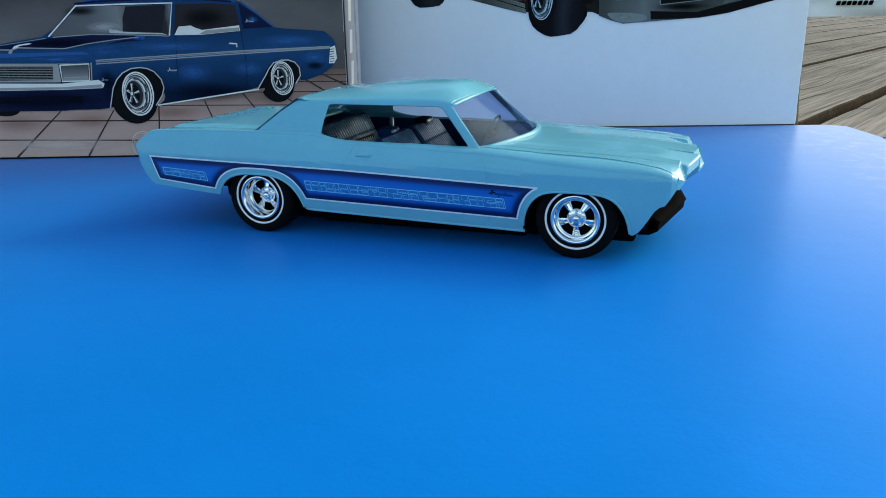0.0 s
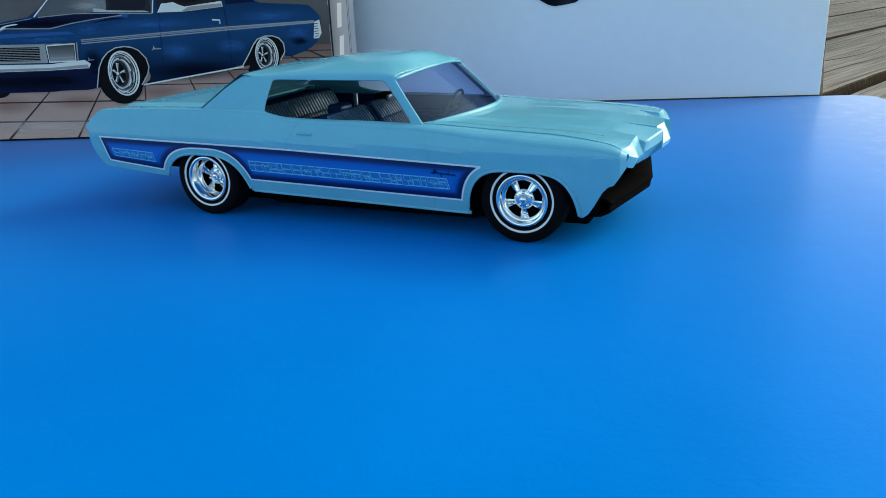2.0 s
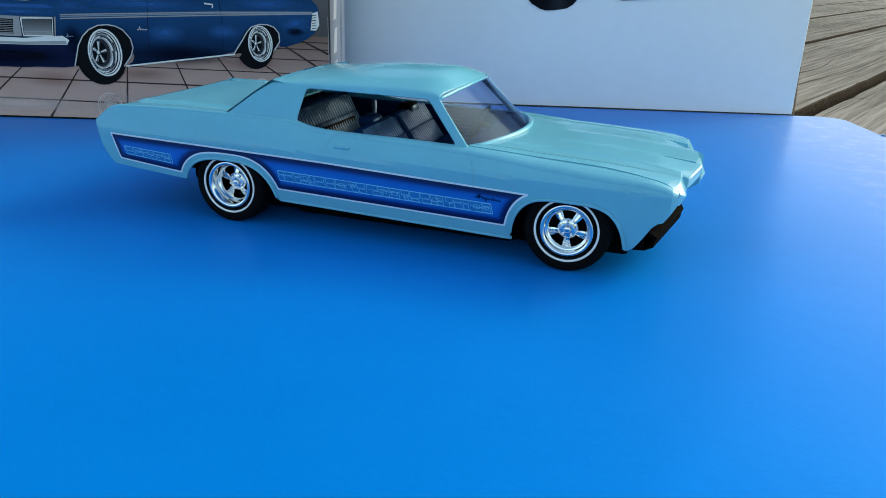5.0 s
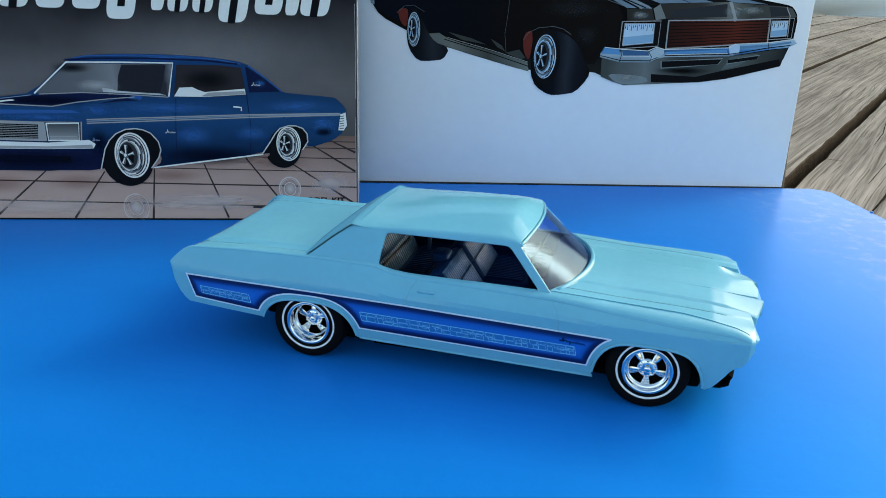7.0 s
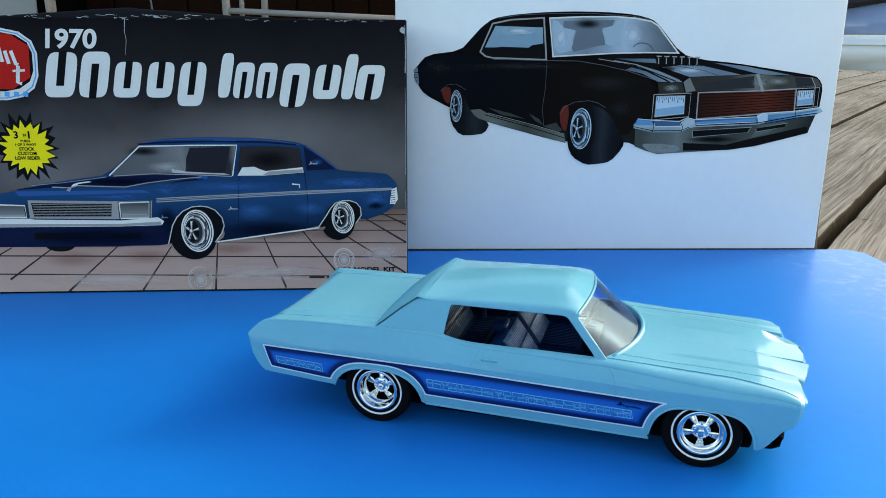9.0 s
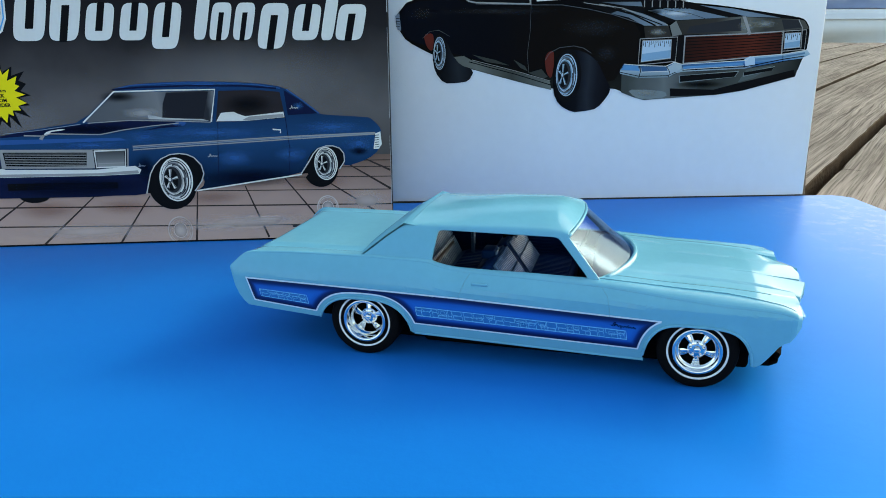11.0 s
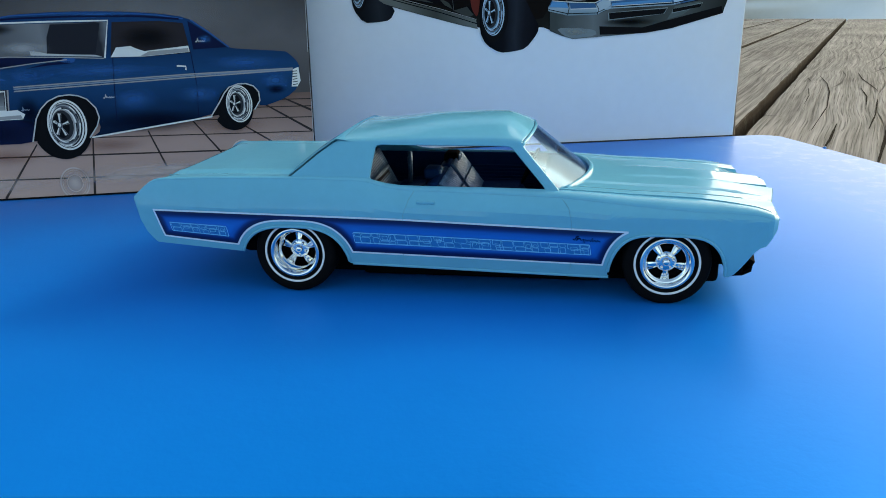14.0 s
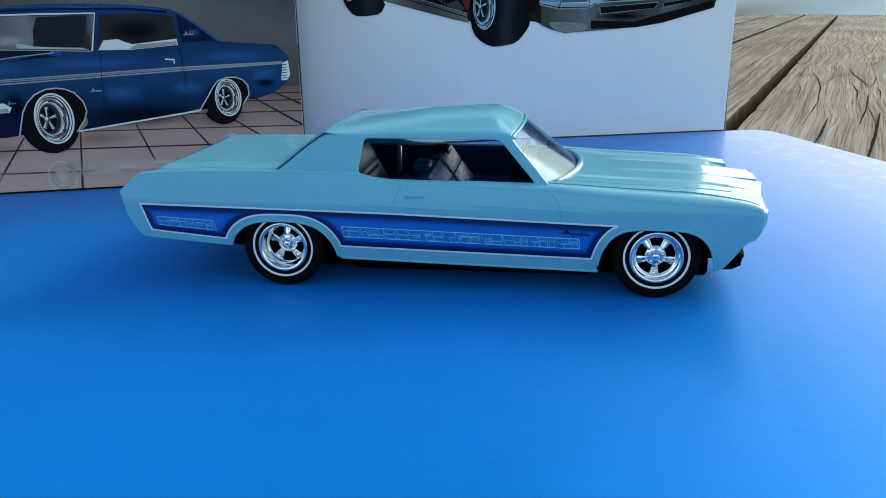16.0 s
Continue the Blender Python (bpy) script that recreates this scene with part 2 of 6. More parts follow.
    mix.inputs["A"].default_value = (0.022, 0.016, 0.012, 1)
    l.new(sound, mix.inputs["Factor"])
    l.new(ramp.outputs[0], mix.inputs["B"])
    l.new(mix.outputs["Result"], b.inputs["Base Color"])
    h = math_node("ADD", math_node("MULTIPLY", tone, 0.8), sound)
    bp = n.new("ShaderNodeBump")
    bp.inputs["Strength"].default_value = 0.8
    bp.inputs["Distance"].default_value = 0.003
    l.new(h, bp.inputs["Height"])
    l.new(bp.outputs[0], b.inputs["Normal"])
    return m


MINT = mat("mint_plastic", (0.138, 0.405, 0.530), 0.10, coat=0.0, vary=0.03, grain=40, spec=0.22)
BLUE_CARD = card_mat()
TYRE = mat("black_tyre", (0.0035, 0.0035, 0.004), 0.7, vary=0.15, grain=300, spec=0.05)
WHITEWALL = mat("whitewall", (0.75, 0.75, 0.74), 0.5, vary=0.03)
CHROME = mat("chrome", (0.78, 0.78, 0.77), 0.07, metal=1.0, vary=0.04, grain=200)
BLACK = mat("black_plastic", (0.003, 0.003, 0.003), 0.7, vary=0.1, grain=150, spec=0.004)
DARK = mat("dark_underside", (0.003, 0.003, 0.0035), 0.8, vary=0.1, spec=0.004)
NAVY = mat("navy_interior_plastic", (0.002, 0.014, 0.050), 0.6, spec=0.05, gloss=(0.45, 0.70, 1.0), vary=0.12, grain=180)
STRIPE_WHITE = mat("decal_white_line", (0.62, 0.70, 0.78), 0.3, vary=0.02)
STRIPE_PANEL = mat("decal_panel_blue", (0.010, 0.15, 0.44), 0.3, vary=0.1, grain=400)
STRIPE_LINE = mat("decal_light_line", (0.20, 0.56, 0.80), 0.3, vary=0.05)
SCREEN = glass_mat("clear_windshield", (0.42, 0.52, 0.78), 0.13, 0.50, 0.03, (0.16, 0.26, 0.70))
# near-opaque mint layer paints the pale reflection of the rear window
REAR_SHEEN = glass_mat("rear_window_mint_sheen", (0.72, 0.84, 0.95), 0.10, 0.05, 0.95, (0.138, 0.405, 0.53))
WHITE_CARD = mat("white_box_card", (0.82, 0.83, 0.84), 0.45, coat=0.15, vary=0.02, grain=15)
WOOD = wood_mat()
# gap shade, with some grime, put into a darker colour for board sides
PLANK_EDGE = mat("grimy_shaded_plank_edge", (0.030, 0.022, 0.017), 0.85, vary=0.35, grain=40, bump=0.5, bump_scale=200, spec=0.02)


# ---- mesh helpers ----
def part(name, bm, material, parent, label="", smooth=True):
    """Links a bmesh as one mesh object under a thing or a part."""
    me = bpy.data.meshes.new(name)
    bm.to_mesh(me)
    bm.free()
    if smooth:
        me.polygons.foreach_set("use_smooth", [True] * len(me.polygons))
    me.materials.append(material)
    ob = new(name, me)
    ob.parent = parent
    if label:
        ob["label"] = label
    return ob


def thing(name, label, category, m=None, kind="", group=""):
    ob = new(name)
    ob.empty_display_size = 0.02
    if m is not None:
        ob.matrix_basis = m
    return tagged(ob, label, category, group, kind)


def sharp(ob, angle=35):
    """Smooth shading that keeps edges steeper than the angle."""
    bm = bmesh.new()
    bm.from_mesh(ob.data)
    for e in bm.edges:
        e.smooth = len(e.link_faces) == 2 and e.calc_face_angle(0) < radians(angle)
    bm.to_mesh(ob.data)
    bm.free()
    return ob


def grid_bm(rows, keep=None, close=False):
    """A sheet of quads through rows of points; keep(i, j) says which quads stay."""
    bm = bmesh.new()
    vs = [[bm.verts.new(p) for p in row] for row in rows]
    for i in range(len(vs) - 1):
        n = len(vs[i])
        for j in range(n if close else n - 1):
            if keep is None or keep(i, j):
                a = (vs[i][j], vs[i][(j + 1) % n], vs[i + 1][(j + 1) % n], vs[i + 1][j])
                if len({v.co.to_tuple(7) for v in a}) >= 3:
                    bm.faces.new(a)
    bmesh.ops.remove_doubles(bm, verts=bm.verts, dist=1e-6)
    loose = [v for v in bm.verts if not v.link_faces]
    bmesh.ops.delete(bm, geom=loose, context="VERTS")
    return bm


def box_bm(x0, x1, y0, y1, z0, z1, bevel=0.0, segments=2):
    bm = bmesh.new()
    bmesh.ops.create_cube(bm, size=1.0)
    for v in bm.verts:
        v.co = Vector(((x0 + x1) / 2 + v.co.x * (x1 - x0), (y0 + y1) / 2 + v.co.y * (y1 - y0), (z0 + z1) / 2 + v.co.z * (z1 - z0)))
    if bevel:
        bmesh.ops.bevel(bm, geom=list(bm.edges), offset=bevel, segments=segments, affect="EDGES", profile=0.5)
    return bm


def lathe_bm(profile, segments=48, flip=1):
    """Turns a profile of (radius, along) about the y axis."""
    rows = []
    for r, a in profile:
        rows.append([(r * math.cos(2 * math.pi * k / segments), a * flip, r * math.sin(2 * math.pi * k / segments)) for k in range(segments)])
    bm = grid_bm(rows, close=True)
    bmesh.ops.recalc_face_normals(bm, faces=bm.faces)
    return bm


def tube_bm(points, r, segments=8, closed=False):
    pts = [Vector(p) for p in points]
    rows = []
    n = len(pts)
    for i, p in enumerate(pts):
        a = pts[(i - 1) % n] if closed or i > 0 else p
        b = pts[(i + 1) % n] if closed or i < n - 1 else p
        d = (b - a).normalized()
        side = d.cross(Vector((0, 0, 1)))
        if side.length < 1e-4:
            side = d.cross(Vector((0, 1, 0)))
        side.normalize()
        up = side.cross(d)
        rows.append([p + r * (math.cos(2 * math.pi * k / segments) * side + math.sin(2 * math.pi * k / segments) * up) for k in range(segments)])
    if closed:
        rows.append(rows[0])
    bm = grid_bm(rows, close=True)
    if not closed:
        bmesh.ops.holes_fill(bm, edges=[e for e in bm.edges if e.is_boundary], sides=0)
    bmesh.ops.recalc_face_normals(bm, faces=bm.faces)
    return bm


def merge(*bms):
    out = bmesh.new()
    for b in bms:
        me = bpy.data.meshes.new("tmp")
        b.to_mesh(me)
        b.free()
        out.from_mesh(me)
        bpy.data.meshes.remove(me)
    return out


def solid(ob, thickness, offset=-1.0):
    md = ob.modifiers.new("thickness", "SOLIDIFY")
    md.thickness, md.offset = thickness, offset
    return ob


def lerp(a, b, t):
    return a + (b - a) * t


def step(a, b, x):
    t = min(1.0, max(0.0, (x - a) / (b - a)))
    return t * t * (3 - 2 * t)


def table(pairs, x):
    """Reads a value from a short table of (x, value), straight between its rows."""
    if x <= pairs[0][0]:
        return pairs[0][1]
    for (a, va), (b, vb) in zip(pairs, pairs[1:]):
        if x <= b:
            return lerp(va, vb, (x - a) / (b - a))
    return pairs[-1][1]


# ---- ground, deck and house ----
GROUND_Z = -0.80
EARTH = mat("dry_ground", (0.22, 0.20, 0.16), 0.9, vary=0.2, grain=1.5)
ground = part("ground", box_bm(-300, 300, -300, 300, GROUND_Z - 0.2, GROUND_Z), EARTH, None, smooth=False)
tagged(ground, "dry grey-brown ground below the wooden deck", "ground", kind="structure")

DECK_TURN = 70.5
DECK_TOP = -0.0012
PITCH, GAP = 0.147, 0.009
deck = thing("deck", "weathered grey wooden deck of long boards", "deck", pose(0, 0, DECK_TOP, 0, 0, DECK_TURN), kind="structure")
part("joist", merge(*[box_bm(x, x + 0.05, -2.0, 3.9, -0.2, -0.04, 0.002, 1) for x in (-1.4, -0.8, -0.2, 0.4, 1.0, 1.6, 2.2, 2.8, 3.4, 4.1)]), WOOD, deck)


def plank_mesh(seed):
    rnd = random.Random(seed)
    bm = bmesh.new()
    rows, n = [], 190
    wear = [rnd.uniform(-0.0007, 0.0007) for _ in range(2 * n + 2)]
    for i in range(n + 1):
        x = lerp(-1.5, 4.3, i / n)
        w = (PITCH - GAP) / 2
        a, b = w + wear[i], w + wear[n + i]
        z = rnd.uniform(-0.0002, 0.0002)
        rows.append([(x, -a, -0.036), (x, -a, z - 0.0013), (x, -a + 0.0010, z - 0.0004), (x, -0.03, z), (x, 0.03, z), (x, b - 0.0010, z - 0.0004), (x, b, z - 0.0013), (x, b, -0.036)])
    bm = grid_bm(rows, close=True)
    bmesh.ops.holes_fill(bm, edges=[e for e in bm.edges if e.is_boundary], sides=0)
    bmesh.ops.recalc_face_normals(bm, faces=bm.faces)
    me = bpy.data.meshes.new("plank")
    bm.to_mesh(me)
    bm.free()
    me.materials.append(WOOD)
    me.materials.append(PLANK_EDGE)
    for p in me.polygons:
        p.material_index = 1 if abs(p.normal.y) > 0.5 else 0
    return me


plank_meshes = [plank_mesh(s) for s in range(4)]
plank_rnd = random.Random(5)
for k in range(-26, 13):
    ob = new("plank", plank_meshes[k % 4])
    ob.parent = deck
    # the seam beside the white box lies 0.042 m off the deck's axis
    # this board is broader than the rest, and those past it lie further out
    wide = 0.055
    ob.scale.y = (PITCH + wide - GAP) / (PITCH - GAP) if k == 0 else 1.0
    ob.location = (plank_rnd.uniform(-0.02, 0.02), -(0.042 + (k + 0.5) * PITCH + (wide if k > 0 else wide / 2 if k == 0 else 0)), -0.004 if k == 0 else plank_rnd.uniform(-0.0008, 0.0))

# long open cracks that bend round a knot in the board beside the white box
CRACK = mat("open_wood_crack", (0.012, 0.009, 0.007), 0.9, vary=0.2, spec=0.01)
for width, pts in (
        (0.0016, ((0.922, -0.0733), (0.810, -0.0865), (0.712, -0.0927), (0.572, -0.0956), (0.415, -0.0906))),
        (0.0018, ((0.977, -0.1188), (0.887, -0.1239), (0.807, -0.1333), (0.735, -0.1407))),
        (0.0018, ((0.767, -0.1230), (0.678, -0.1291), (0.596, -0.1284))), (0.0017, ((0.654, -0.1387), (0.533, -0.1359), (0.438, -0.1304))),
        (0.0026, ((0.513, -0.1461), (0.390, -0.1408), (0.274, -0.1341))), (0.0020, ((0.461, -0.1072), (0.377, -0.1053), (0.317, -0.1020))),
        (0.0010, ((0.747, -0.0696), (0.666, -0.0749), (0.589, -0.0748))), (0.0010, ((0.889, -0.0606), (0.826, -0.0681), (0.814, -0.0797))),
        (0.0020, ((2.245, -0.1746), (1.920, -0.1636), (1.686, -0.1518))), (0.0016, ((1.750, -0.1727), (1.345, -0.1496), (1.146, -0.1277))),
        (0.0016, ((1.179, -0.1669), (1.070, -0.1506), (0.990, -0.1363))),
        (0.0016, ((2.594, -0.1570), (2.090, -0.1275), (1.676, -0.1086))), (0.0014, ((0.728, -0.1475), (0.687, -0.1504), (0.615, -0.1483))),
        (0.0010, ((0.490, -0.0494), (0.491, -0.0636)))):
    rows, turns = [], 6 * (len(pts) - 1)
    for i in range(turns + 1):
        q = i / turns * (len(pts) - 1)
        k = min(int(q), len(pts) - 2)
        x, y = lerp(pts[k][0], pts[k + 1][0], q - k), lerp(pts[k][1], pts[k + 1][1], q - k)
        w = width * (0.25 + 0.75 * math.sin(math.pi * min(1.0, i / turns * 0.85 + 0.1))) * plank_rnd.uniform(0.6, 1.1) / 2
        across = abs(pts[-1][1] - pts[0][1]) > abs(pts[-1][0] - pts[0][0])
        rows.append([(x - w * 2 * across, y - w * (not across), -0.0034), (x + w * 2 * across, y + w * (not across), -0.0034)])
    part("crack", grid_bm(rows), CRACK, deck, smooth=False)

BROWN = mat("dark_brown_siding", (0.013, 0.0045, 0.0022), 0.6, vary=0.3, grain=6, spec=0.04)
GREY_PANEL = mat("grey_panel", (0.30, 0.30, 0.31), 0.5, vary=0.05, grain=4)
WHITE_METAL = mat("white_painted_metal", (0.30, 0.27, 0.25), 0.5, vary=0.05, grain=20)
house = thing("wall_back", "dark brown wooden house wall behind the deck", "wall", pose(-1.6, 3.4, GROUND_Z, 0, 0, 19), kind="structure")
part("wall_core", box_bm(-4.2, 1.95, 0.0, 0.2, 0.0, 5.6), BROWN, house, smooth=False)
for k in range(35):
    x = -4.175 + k * 0.175
    bm = box_bm(x + 0.004, x + 0.171, -0.018, 0.0, 0.0, 5.6, 0.004, 1)
    part("siding_board", bm, BROWN, house, smooth=False)


# ---- blue card ----
CARD_TURN = 18.0
card = thing("blue_card", "large satin blue poster card lying flat on the wooden deck", "poster board", pose(0.1825, 0.3105, 0, 0, 0, CARD_TURN))
rows = []
for i in range(61):
    u = -0.80 * (i / 60) ** 1.25
    # the far right corner is worn round
    rows.append([(u, -0.62 * (j / 56) ** 1.1 - (0.010 * (1 - (-u / 0.012)) ** 2 * (1 - j / 56) ** 8 if u > -0.012 else 0), 0.0) for j in range(57)])
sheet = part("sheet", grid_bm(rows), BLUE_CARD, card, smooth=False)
solid(sheet, 0.0008, 1.0)
part("bent_edge", box_bm(-0.0012, 0.0008, -0.0595, -0.0580, -0.0006, 0.0010, 0.0004, 1), BLUE_CARD, card)


# ---- printed panels: shapes in millimetres on a carton's front ----
def soften(pts, rounds):
    """Cuts the corners of an outline, so that it runs in curves."""
    for _ in range(rounds):
        out = []
        for a, b in zip(pts, pts[1:] + pts[:1]):
            out += [(lerp(a[0], b[0], 0.22), lerp(a[1], b[1], 0.22)), (lerp(a[0], b[0], 0.78), lerp(a[1], b[1], 0.78))]
        pts = out
    return pts


def ink(parent, name, pts, material, layer, rounds=0, label=""):
    """One flat printed shape; higher layers lie over lower ones."""
    bm = bmesh.new()
    pts = soften(list(pts), rounds)
    f = bm.faces.new([bm.verts.new((x / 1000, -0.00006 * layer, z / 1000)) for x, z in pts])
    f.normal_update()
    if f.normal.y > 0:
        f.normal_flip()
    bmesh.ops.triangulate(bm, faces=[f], ngon_method="EAR_CLIP")
    return part(name, bm, material, parent, label, smooth=False)


def oval(cx, cz, rx, rz, lean=0.0, n=40, a0=0.0, a1=360.0):
    c, s = math.cos(radians(lean)), math.sin(radians(lean))
    out = []
    for k in range(n if a1 - a0 >= 360 else n + 1):
        a = radians(lerp(a0, a1, k / n))
        x, z = rx * math.cos(a), rz * math.sin(a)
        out.append((cx + x * c - z * s, cz + x * s + z * c))
    return out


def stroke(pts, w0, w1=None):
    """A ribbon along points, w0 wide at its start and w1 at its end."""
    w1 = w0 if w1 is None else w1
    left, right = [], []
    for i, (x, z) in enumerate(pts):
        xa, za = pts[max(0, i - 1)]
        xb, zb = pts[min(len(pts) - 1, i + 1)]
        d = math.hypot(xb - xa, zb - za) or 1
        w = lerp(w0, w1, i / max(1, len(pts) - 1)) / 2
        left.append((x - (zb - za) / d * w, z + (xb - xa) / d * w))
        right.append((x + (zb - za) / d * w, z - (xb - xa) / d * w))
    return left + right[::-1]


def lettering(parent, name, text, x, z, height, material, layer, width=None, lean=0.0, bold=0.0):
    """Words in the built-in font, standing on the carton's front with their left end at x."""
    cu = bpy.data.curves.new("lettering", "FONT")
    cu.body, cu.size, cu.shear, cu.offset = text, 1.0, lean, bold
    tmp = new("lettering", cu)
    bpy.context.view_layer.update()
    me = bpy.data.meshes.new_from_object(tmp.evaluated_get(bpy.context.evaluated_depsgraph_get()))
    bpy.data.objects.remove(tmp)
    co = [v.co.copy() for v in me.vertices]
    x0, x1, z0, z1 = min(c.x for c in co), max(c.x for c in co), min(c.y for c in co), max(c.y for c in co)
    kz = height / (z1 - z0)
    kx = width / (x1 - x0) if width else kz
    for v, c in zip(me.vertices, co):
        v.co = ((x + (c.x - x0) * kx) / 1000, -0.00006 * layer, (z + (c.y - z0) * kz) / 1000)
    me.materials.clear()
    me.materials.append(material)
    me.name = name
    ob = new(name, me)
    ob.parent = parent
    return ob


def print_ink(name, c, rough=0.32):
    return mat(name, c, max(rough, 0.42), vary=0.03, grain=60, spec=0.05)


P_BLACK = print_ink("ink_black", (0.005, 0.005, 0.006))
P_WHITE = print_ink("ink_white", (0.76, 0.72, 0.65))
P_GREY = print_ink("ink_grey", (0.34, 0.32, 0.30))
P_STEEL = print_ink("ink_steel_blue", (0.20, 0.25, 0.32))
P_TRIM = print_ink("ink_soft_chrome", (0.50, 0.48, 0.45))
P_MID = print_ink("ink_mid_grey", (0.10, 0.105, 0.115))
P_DARK = print_ink("ink_dark_grey", (0.030, 0.030, 0.034))
P_CAR = ramp_mat("ink_car_blue", 2, 0.030, 0.090, [(0.0, (0.004, 0.012, 0.032)), (0.25, (0.007, 0.032, 0.085)), (0.5, (0.013, 0.062, 0.155)), (0.75, (0.009, 0.038, 0.098)), (1.0, (0.010, 0.047, 0.13))])
P_CAR_DARK = print_ink("ink_navy", (0.005, 0.010, 0.040))
P_CAR_LIGHT = print_ink("ink_light_blue", (0.025, 0.095, 0.27))
P_YELLOW = print_ink("ink_yellow", (0.95, 0.74, 0.02))
P_RED = print_ink("ink_red", (0.50, 0.016, 0.012))
P_SKY = print_ink("ink_sky_blue", (0.10, 0.38, 0.70))
P_TILE_LINE = print_ink("ink_tile_joint", (0.045, 0.032, 0.028))
P_TILE_GLOW = print_ink("ink_tile_glow", (0.62, 0.50, 0.44))
P_TILE_PALE = airbrush("spray_wheel_reflection", (0.66, 0.54, 0.48), 0.75)
P_BACK = ramp_mat("ink_studio_grey", 2, 0.045, 0.157, [(0.0, (0.085, 0.072, 0.068)), (0.30, (0.130, 0.112, 0.107)), (0.48, (0.066, 0.057, 0.055)), (0.65, (0.022, 0.019, 0.020)), (1.0, (0.007, 0.006, 0.008))])
P_FLOOR = ramp_mat("ink_tile_floor", 2, 0.0, 0.050, [(0.0, (0.54, 0.365, 0.300)), (0.5, (0.46, 0.290, 0.230)), (1.0, (0.17, 0.098, 0.074))])
P_GLASS = ramp_mat("ink_screen", 0, -0.065, 0.005, [(0.0, (0.11, 0.11, 0.115)), (0.35, (0.125, 0.122, 0.124)), (0.58, (0.21, 0.20, 0.195)), (0.66, (0.12, 0.118, 0.12)), (0.9, (0.03, 0.03, 0.036)), (0.95, (0.03, 0.03, 0.034)), (1.0, (0.16, 0.16, 0.165))])

# ---- model kit box ----
KIT_CARD = mat("black_carton", (0.008, 0.008, 0.010), 0.5, vary=0.1, spec=0.08)
kit = thing("model_kit_box", "dark model kit carton with printed blue coupe and worn edge", "cardboard box", pose(-0.2, 0.0925, 0, 0, 0, 19.5))
part("carton", box_bm(-0.162, 0.1035, 0.0003, 0.074, 0.0, 0.1570, 0.0007, 2), KIT_CARD, kit)
front = ink(kit, "printed_front", [(-161.6, 0.5), (103.1, 0.5), (103.1, 156.5), (-161.6, 156.5)], P_BACK, 0, label="dark studio backdrop print")
floor_print = ink(kit, "printed_floor", [(-161.6, 0.5), (103.1, 0.5), (103.1, 49.4), (-161.6, 49.4)], P_FLOOR, 1, label="printed beige tiled floor")
for z0, z1 in ((11.9, 7.7), (22.9, 19.9), (31.8, 28.7), (38.6, 36.4), (44.0, 42.2), (47.0, 46.0)):
    ink(floor_print, "tile_joint", stroke([(-161.6, z0 + 0.6), (103.1, z1)], 0.75 if z0 < 30 else 0.5), P_TILE_LINE, 2)
for a, b in (((-102, 28.3), (-129.4, 8.6)), ((-66.3, 28), (-96.7, 1)), ((-35.1, 28), (-53.9, 1)), ((-8.3, 30), (-11.3, 1)), ((18.8, 32.6), (30.5, 1.5)), ((41.6, 36.5), (68, 1.5)), ((66, 34), (102.5, 9.8)), ((76, 45.5), (102.5, 29.1)), ((88, 47), (102.6, 40)), ((-126, 28), (-158, 10)), ((-150, 34), (-161, 28))):
    ink(floor_print, "tile_joint", stroke([a, b], 0.7, 1.2), P_TILE_LINE, 2)
for cx, cz, r in ((-20, 7.2, 7.6), (65.5, 18.6, 6.6)):
    ink(floor_print, "wheel_reflection", oval(cx, cz, r * 0.9, r * 1.05), P_TILE_PALE, 2.5)
    for f, w in ((1.0, 0.7), (0.86, 0.3), (0.55, 0.4)):
        ink(floor_print, "wheel_reflection", stroke(oval(cx, cz, r * f * 0.9, r * f * 1.05, 0, 40, 0, 359), w), P_TILE_GLOW, 3)
# black strip paints the shadow gap under the carton's front
ink(kit, "base_gap_shade", [(-161.6, 0.2), (103.1, 0.2), (103.1, 1.1), (-161.6, 1.1)], P_BLACK, 7)

BODY = [(-126, 60), (-99.5, 66), (-81.7, 68.6), (-67.3, 70.6), (-47.9, 88.2), (-39.3, 90.6), (-14.8, 92), (11.6, 91.6), (30.5, 90.4), (43.7, 88.4), (54, 81.4), (62.6, 73.4), (66, 72.6), (90.6, 70.8), (92.4, 70.0), (96.8, 65.6), (98.0, 62.4), (96.6, 52.2), (90.0, 46.8), (76.3, 42.3), (75.4, 47.4), (72.6, 50.6), (67.7, 53.2), (62.4, 52), (57, 46), (51.5, 38.5), (-8.7, 30.2), (-3.6, 33.9), (-4.6, 41), (-9, 46.6), (-14.4, 49.4), (-22, 49.6), (-29, 46), (-33.2, 38.2), (-36, 28), (-161.5, 28.6), (-161.5, 56)]
coupe = ink(kit, "printed_coupe", BODY, P_CAR, 6, 1, "printed dark blue coupe")


